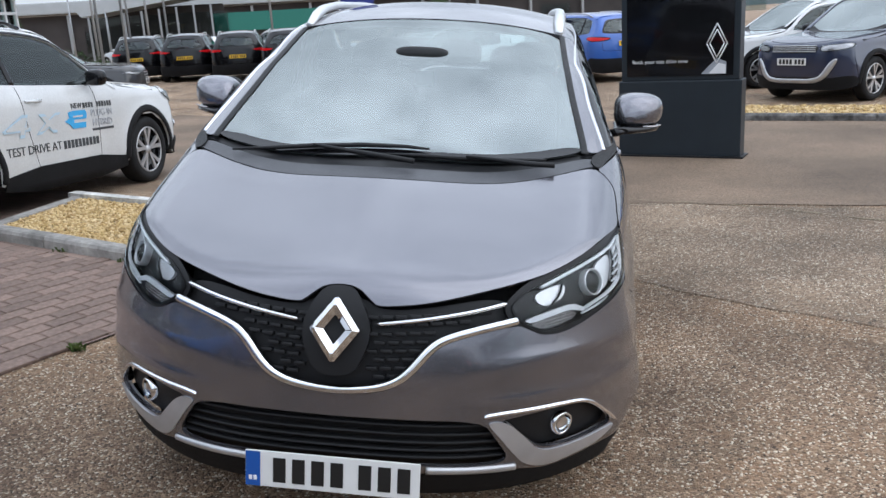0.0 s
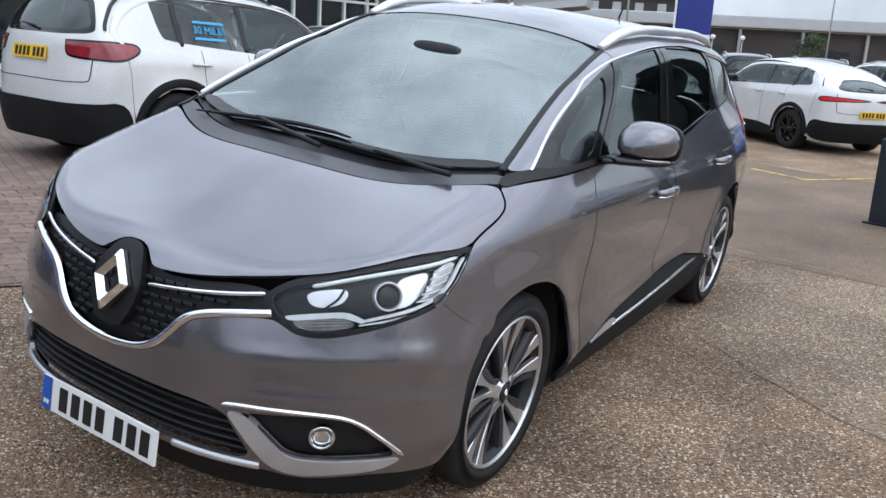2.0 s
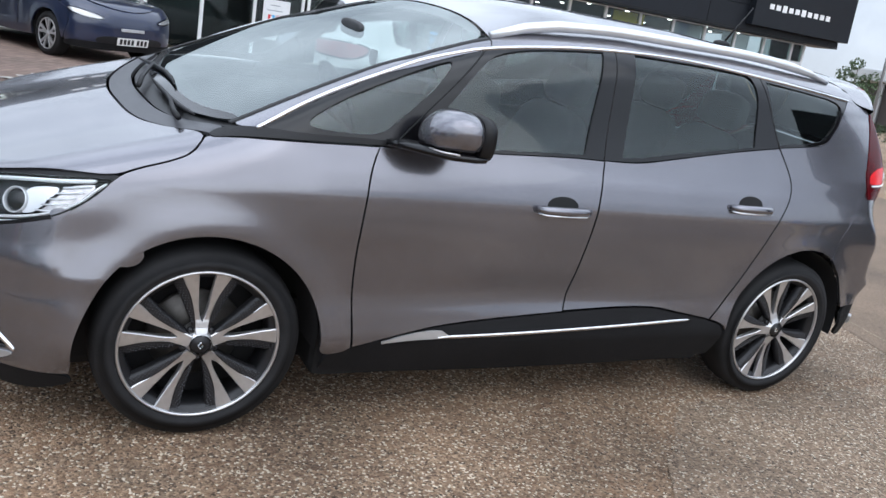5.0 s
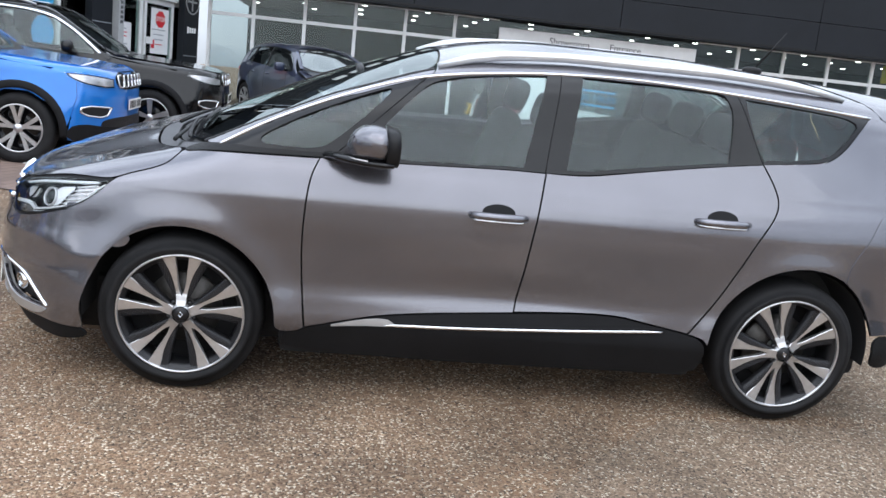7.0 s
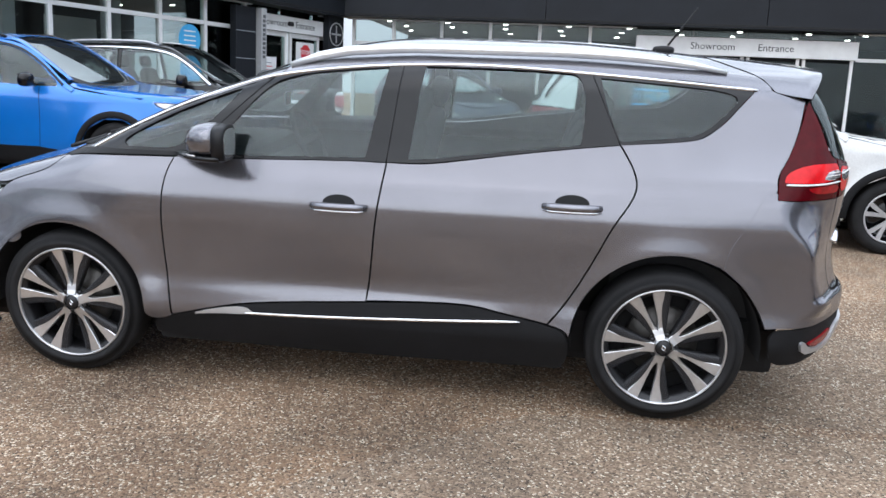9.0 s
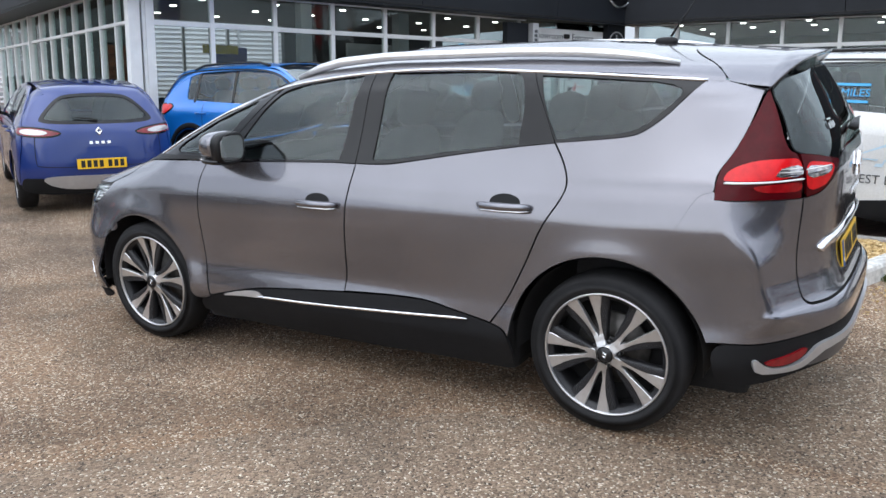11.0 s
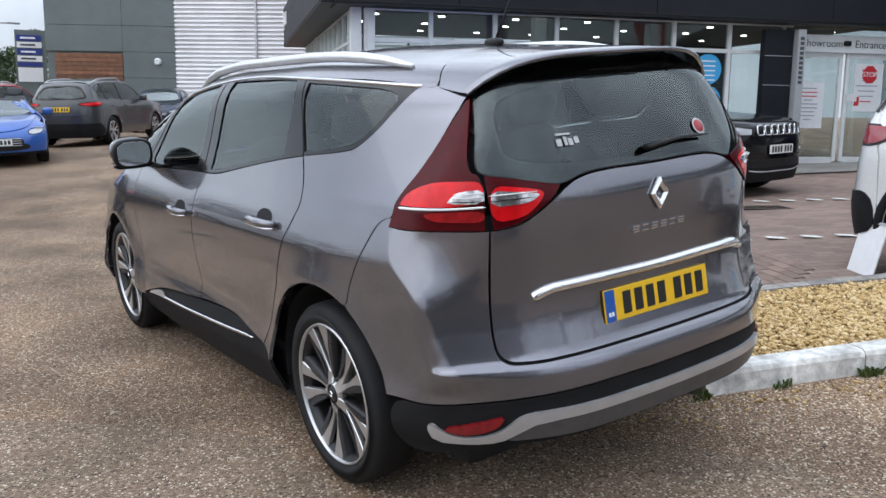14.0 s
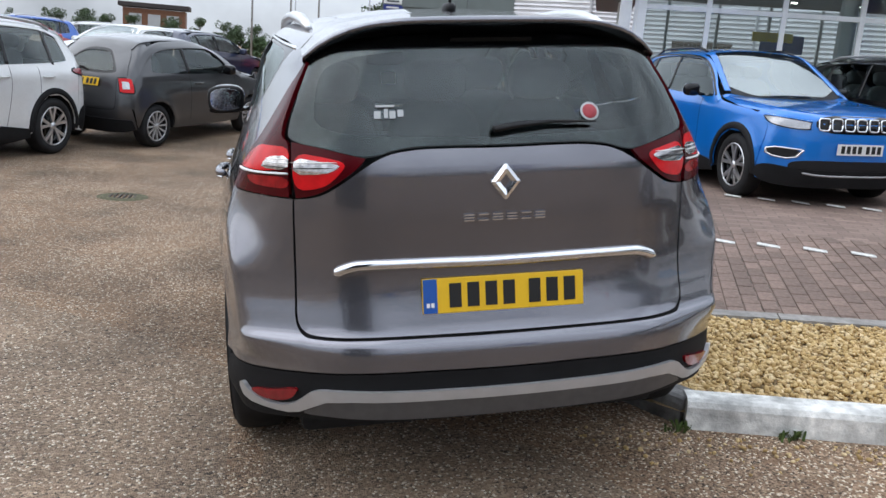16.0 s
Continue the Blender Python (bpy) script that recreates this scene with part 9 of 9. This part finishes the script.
def kerb_stone(p, q, h, w, mat, owner, inward=1):
    p, q = np.array(p), np.array(q)
    d = q - p
    L = float(np.linalg.norm(d))
    d /= L
    n = np.array([-d[1], d[0]]) * inward
    V, F = [], []
    prof = [(0, -0.06), (0.0, h - 0.03), (0.012, h - 0.008), (0.03, h), (w, h - 0.004), (w, -0.04)]
    for e in (0.004, L - 0.004):
        for a, z in prof:
            c = p + d * e + n * a
            V.append((c[0], c[1], float(rise(c[0], c[1])) + z))
    k = len(prof)
    for i in range(k - 1):
        F.append((i, i + 1, k + i + 1, k + i))
    F += [tuple(range(k)), tuple(range(2 * k - 1, k - 1, -1))]
    ob = mesh_object("kerb_stone", V, F, mat, owner, smooth=False)
    bm = bmesh.new()
    bm.from_mesh(ob.data)
    bmesh.ops.recalc_face_normals(bm, faces=bm.faces)
    bm.to_mesh(ob.data)
    bm.free()
    return ob


bed = thing("gravel_bed", Matrix.Identity(4), "raised bed of tan gravel held by worn concrete kerbs", "gravel bed")
xs = [-0.95, -1.82, -2.72, -3.62]
for a, b in zip(xs[:-1], xs[1:]):
    kerb_stone((a, north(a)), (b, north(b)), 0.125, 0.13, KERBWHITE, bed, 1)
xs = [-1.15, -2.05, -2.95, -3.60]
for a, b in zip(xs[:-1], xs[1:]):
    kerb_stone((a, south(a)), (b, south(b)), 0.10, 0.12, KERBGREY, bed, -1)
kerb_stone((-0.80, 2.80), (-0.95, 3.08), 0.115, 0.13, KERBWORN, bed, 1)
kerb_stone((-0.84, 2.2), (-0.79, 2.79), 0.11, 0.13, KERBWORN, bed, 1)
kerb_stone((-1.15, 1.66), (-0.85, 2.18), 0.10, 0.12, KERBGREY, bed, 1)
kerb_stone((-3.62, north(-3.62)), (-3.60, south(-3.60)), 0.10, 0.12, KERBGREY, bed, 1)
loop = dense([np.array(p) for p in BED], 0.3)
gv, _, gf, *_ = delaunay_2d_cdt([Vector(p) for p in loop], [(i, (i + 1) % len(loop)) for i in range(len(loop))], [], 1, 1e-6)
mesh_object("gravel_base", [(v.x, v.y, float(rise(v.x, v.y)) + 0.062) for v in gv], gf, material("gravel_dust", (0.33, 0.235, 0.125), rough=0.95, grain=0.35, grain_scale=70, bump=0.8, bump_scale=90), bed)
rg = np.random.default_rng(11)
cand = np.stack([rg.uniform(-3.7, -0.7, 30000), rg.uniform(1.5, 4.2, 30000)], 1)
cand = cand[within(cand, [np.array(p) for p in inset([np.array(p) for p in BED], 0.10)])]
stones = pebbles("gravel", [(x, y, float(rise(x, y)) + 0.068 + rg.uniform(0, 0.016)) for x, y in cand], 0.0135, 5, GRAVEL, "", "")
stones.parent = bed
stones["kind"] = "stuff"
# a few that spilled over the kerb
cand = np.stack([rg.uniform(-3.5, -0.5, 260), rg.normal(0, 0.16, 260)], 1)
pebbles("loose_stones", [(x, north(x) + 0.06 + abs(dy), float(rise(x, north(x))) + 0.004) for x, dy in cand], 0.009, 6, GRAVEL, "scattered small stones beside the kerb", "stones")

# weeds in the kerb's joints
WV, WF = [], []
for k, (x, y) in enumerate(((-0.93, 3.13), (-1.80, north(-1.8) + 0.02), (-1.86, north(-1.86) + 0.03), (-2.75, south(-2.75) + 0.0), (-2.5, north(-2.5) + 0.03), (-2.2, south(-2.2)), (-1.35, north(-1.35) + 0.02), (-1.9, 0.12), (-1.72, 0.55))):
    g2 = np.random.default_rng(40 + k)
    V, F = [], []
    base = len(WV)
    for i in range(26):
        a, l = g2.uniform(0, 6.28), g2.uniform(0.02, 0.06)
        bx, by = x + g2.normal(0, 0.03), y + g2.normal(0, 0.012)
        z = float(rise(bx, by))
        tx, ty = bx + l * 0.6 * math.cos(a), by + l * 0.6 * math.sin(a)
        wx, wy = -0.005 * math.sin(a), 0.005 * math.cos(a)
        V += [(bx - wx, by - wy, z), (bx + wx, by + wy, z), ((bx + tx) / 2 + wx, (by + ty) / 2 + wy, z + l * 0.7), (tx, ty, z + l * 0.8), ((bx + tx) / 2 - wx, (by + ty) / 2 - wy, z + l * 0.7)]
        F.append(tuple(range(5 * i, 5 * i + 5)))
    WV += V
    WF += [tuple(j + base for j in f) for f in F]
tagged(mesh_object("weeds", WV, WF, MOSS, smooth=False), "small green weeds growing in the kerb joints", "weeds", kind="stuff")

# second bed, beyond the totem
bed2 = thing("gravel_bed", Matrix.Identity(4), "long gravel strip with a dark low kerb before the parked SUVs", "gravel bed")
line = [(2.2, 10.0), (3.3, 9.46), (4.9, 8.75), (6.6, 8.0), (8.4, 7.3), (10.5, 6.5)]
for (ax, ay), (bx, by) in zip(line[:-1], line[1:]):
    for t in (0, 0.5):
        kerb_stone((ax + (bx - ax) * t, ay + (by - ay) * t), (ax + (bx - ax) * (t + 0.5), ay + (by - ay) * (t + 0.5)), 0.10, 0.12, KERBWORN, bed2, 1)
V = [(x + o * 0.42, y + o * 0.91, 0.06) for x, y in line for o in (0.1, 1.35)]
mesh_object("gravel_base", V, [(2 * i, 2 * i + 2, 2 * i + 3, 2 * i + 1) for i in range(len(line) - 1)], MATS["gravel_dust"], bed2)
pts = []
for i in range(3400):
    k = rg.integers(0, len(line) - 1)
    t, o = rg.random(), rg.uniform(0.16, 1.3)
    (ax, ay), (bx, by) = line[k], line[k + 1]
    pts.append((ax + (bx - ax) * t + o * 0.42, ay + (by - ay) * t + o * 0.91, 0.068))
st = pebbles("gravel", pts, 0.026, 9, GRAVEL, "", "")
st.parent = bed2
st["kind"] = "stuff"

# block paving towards the showroom: recessed bed with joints, the nearest blocks single
BU, BV, BO = np.array([0.415, 0.91]), np.array([-0.91, 0.415]), np.array([-1.60, 0.86])


def block_paving():
    m = bpy.data.materials.new("block_paving")
    m.use_nodes = True
    n, l = m.node_tree.nodes, m.node_tree.links
    b = n["Principled BSDF"]
    tc = n.new("ShaderNodeTexCoord")
    mp = n.new("ShaderNodeMapping")
    mp.inputs["Rotation"].default_value = (0, 0, radians(24.5))
    l.new(tc.outputs["Object"], mp.inputs["Vector"])
    br = n.new("ShaderNodeTexBrick")
    br.inputs["Scale"].default_value = 1.0
    br.inputs["Brick Width"].default_value, br.inputs["Row Height"].default_value = 0.205, 0.105
    br.inputs["Mortar Size"].default_value, br.inputs["Mortar Smooth"].default_value = 0.004, 0.3
    br.inputs["Color1"].default_value, br.inputs["Color2"].default_value = (0.165, 0.112, 0.090, 1), (0.235, 0.165, 0.132, 1)
    br.inputs["Mortar"].default_value = (0.075, 0.062, 0.050, 1)
    l.new(mp.outputs["Vector"], br.inputs["Vector"])
    nz = n.new("ShaderNodeTexNoise")
    nz.inputs["Scale"].default_value, nz.inputs["Detail"].default_value = 0.9, 8.0
    l.new(tc.outputs["Object"], nz.inputs["Vector"])
    mr = n.new("ShaderNodeMapRange")
    mr.inputs["From Min"].default_value, mr.inputs["From Max"].default_value = 0.3, 0.7
    mr.inputs["To Min"].default_value, mr.inputs["To Max"].default_value = 0.8, 1.25
    l.new(nz.outputs["Fac"], mr.inputs["Value"])
    sc = n.new("ShaderNodeVectorMath")
    sc.operation = "SCALE"
    l.new(br.outputs["Color"], sc.inputs[0])
    l.new(mr.outputs["Result"], sc.inputs["Scale"])
    l.new(sc.outputs["Vector"], b.inputs["Base Color"])
    b.inputs["Roughness"].default_value = 0.82
    bp = n.new("ShaderNodeBump")
    bp.inputs["Strength"].default_value, bp.inputs["Distance"].default_value = 0.7, 0.006
    bp.invert = True
    l.new(br.outputs["Fac"], bp.inputs["Height"])
    l.new(bp.outputs["Normal"], b.inputs["Normal"])
    return m


corner = BO + BU * 0.9
paving = surface_strip("pavement", [tuple(corner), tuple(BO), tuple(BO - 3.5 * BU), tuple(BO - 7.6 * BU), (-5.4, -6.1), (-13.0, -3.2), (-14.0, -1.5), (-13.6, 5.5), (-9.0, 5.2), (-3.6, 5.0), (-3.5, 2.6), (-2.0, 2.0)], 0.010, block_paving(), "red-brown block paving with narrow joints", "pavement")
# block edge row along the asphalt, and single blocks
bv = [(x, y, z) for z, k in ((0, 1.0), (0.012, 1.0), (0.016, 0.94)) for x, y in ((-0.0985 * k, -0.0485 * k), (0.0985 * k, -0.0485 * k), (0.0985 * k, 0.0485 * k), (-0.0985 * k, 0.0485 * k))]
bf = [(i * 4 + j, i * 4 + (j + 1) % 4, i * 4 + 4 + (j + 1) % 4, i * 4 + 4 + j) for i in (0, 1) for j in range(4)] + [(8, 9, 10, 11)]
block_mesh = bpy.data.meshes.new("paver")
block_mesh.from_pydata(bv, [], bf)
block_mesh.materials.append(PAVER)
block_mesh.update()
inner = [np.array(p) for p in (corner, BO, BO - 3.6 * BU, BO - 3.6 * BU + 2.6 * BV, BO + 2.6 * BV - 0.2 * BU, (-3.05, 2.24), (-2.0, 1.9), (-1.5, 1.68))]
rp = random.Random(3)
made = 0
for row in range(0, 22):
    for col in range(-18, 10):
        u, v = 0.205 * (col + 0.5 * (row % 2)), 0.06 + 0.1055 * row
        c = BO + BU * u + BV * v
        if made >= 298 or u < -2.15 + row * 0.02 or not within(np.array([c]), inner)[0] or c[1] > south(c[0]) - 0.07:
            continue
        z = float(rise(c[0], c[1]))
        gx = float(rise(c[0] + 0.1, c[1]) - rise(c[0] - 0.1, c[1])) / 0.2
        gy = float(rise(c[0], c[1] + 0.1) - rise(c[0], c[1] - 0.1)) / 0.2
        up = Vector((-gx + rp.gauss(0, 0.006), -gy + rp.gauss(0, 0.006), 1)).normalized()
        ax = Vector((BU[0], BU[1], gx * BU[0] + gy * BU[1])).normalized()
        ay = up.cross(ax).normalized()
        ax = ay.cross(up)
        ob = new("paver", block_mesh)
        ob.parent = paving
        ob.matrix_world = Matrix(((ax.x, ay.x, up.x, c[0]), (ax.y, ay.y, up.y, c[1]), (ax.z, ay.z, up.z, z + 0.001 + rp.uniform(0, 0.002)), (0, 0, 0, 1)))
        made += 1

# white blocks that mark the bays
dash_mesh = bpy.data.meshes.new("bay_mark")
dash_mesh.from_pydata([(x * 0.9, y * 1.0, z * 0.5) for x, y, z in bv], [], bf)
dash_mesh.materials.append(WHITEMARK)
for x0, y0, n in ((-2.87, -0.09, 16), (-4.17, -2.28, 16), (-5.6, -4.5, 14)):
    for i in range(n):
        x, y = x0 - 0.285 * i, y0 + 0.19 * i
        if i > 5:
            x, y = x0 - 1.425 - 0.30 * (i - 5), y0 + 0.95 + 0.165 * (i - 5)
        ob = new("bay_mark", dash_mesh)
        ob.matrix_world = Matrix.Translation((x, y, float(rise(x, y)) + 0.020)) @ Matrix.Rotation(radians(150), 4, "Z") @ Matrix.Rotation(radians(2.5), 4, "Y")
        ob.parent = paving

# manhole cover and drain in the yard
cover = thing("manhole_cover", Matrix.Translation((2.13, -2.30, 0.004)), "small mossy cast-iron cover sunk in the asphalt", "manhole cover")
IRON = material("rusty_iron", (0.060, 0.048, 0.038), rough=0.75, metal=0.4, grain=0.4, grain_scale=18, bump=0.3, bump_scale=40)
MOSS = material("moss", (0.095, 0.088, 0.048), rough=0.95, grain=0.55, grain_scale=50, bump=0.5, bump_scale=80)
lathe("moss_rim", [(-0.002, 0.235), (0.005, 0.20), (0.010, 0.16), (0.003, 0.11)], MOSS, cover, m=Matrix.Rotation(radians(-90), 4, "Y"), sides=19)
for i in range(6):
    box("rib", (-0.11 + 0.044 * i, 0, 0.004), (0.018, 0.28 - 0.02 * abs(i - 2.5), 0.010), IRON, cover, 0.003)
drain = thing("drain_grate", Matrix.Translation((-6.3, -0.35, float(rise(-6.3, -0.35)) + 0.016)) @ Matrix.Rotation(radians(-25), 4, "Z"), "dark iron drain grate in the paving", "drain")
box("frame", (0, 0, 0.0), (0.7, 0.30, 0.012), IRON, drain, 0.004)
for i in range(12):
    box("bar", (-0.30 + 0.054 * i, 0, 0.008), (0.02, 0.24, 0.012), IRON, drain)

# tar seams and patches
SEAM = material("pale_seam", (0.255, 0.205, 0.135), rough=0.9, grain=0.55, grain_scale=60, bump=0.5, bump_scale=90)
TAR = material("dark_patch_asphalt", (0.135, 0.108, 0.088), rough=0.85, grain=0.45, grain_scale=75, bump=0.8, bump_scale=100, stain=0.2, stain_scale=1.5)


def seam(pts, w, mat, label):
    pts = [np.array(p, float) for p in pts]
    rs = random.Random(int(abs(pts[0][0] * 100)))
    q = []
    for a, b in zip(pts[:-1], pts[1:]):
        n = max(2, int(np.linalg.norm(b - a) / 0.08))
        q += [a + (b - a) * k / n for k in range(n)]
    q.append(pts[-1])
    V = []
    for i, p in enumerate(q):
        d = q[min(i + 1, len(q) - 1)] - q[max(i - 1, 0)]
        n = np.array([-d[1], d[0]]) / (np.linalg.norm(d) + 1e-9)
        for s in (-1, 1):
            c = p + n * s * w / 2 * rs.uniform(-0.1, 1.6) + n * rs.uniform(-0.008, 0.008)
            V.append((c[0], c[1], float(rise(c[0], c[1])) + 0.0085))
    ob = mesh_object("asphalt_seam", V, [(2 * i, 2 * i + 1, 2 * i + 3, 2 * i + 2)[::-1] for i in range(len(q) - 1)], mat, smooth=False)
    tagged(ob, label, "seam", kind="structure")


seam([(-0.6, 4.75), (0.5, 4.55), (1.29, 4.36), (2.13, 3.99), (2.51, 3.73), (3.06, 3.30), (4.4, 2.9)], 0.025, SEAM, "pale seam along the lane's edge")
seam([(-0.37, 9.94), (0.4, 9.52), (1.14, 10.58)], 0.06, YELLOWINK, "thin worn yellow marking")

# fallen notice board leaning by the white SUV
sheet_board = thing("notice_board", Matrix.Translation((-3.78, 2.27, float(rise(-3.78, 2.27)))) @ Matrix.Rotation(radians(62), 4, "Z"), "plain white notice board leaning on a wheel", "board")
box("board", (0, 0, 0.20), (0.31, 0.012, 0.40), POSTER, sheet_board, 0.003, m=Matrix.Rotation(radians(-14), 4, "X"))
box("board_edge", (0, -0.006, 0.395), (0.31, 0.02, 0.02), SATIN, sheet_board, 0.003, m=Matrix.Rotation(radians(-14), 4, "X"))

# a price tag hung behind the carrier's windscreen
tag = CARRIER_POSE.inverted() @ Vector((0.065, 0.82, 1.365))
box("paper_tag", (0, 0, 0), (0.085, 0.003, 0.065), POSTER, carrier, label="white paper tag", m=Matrix.Translation(tag))
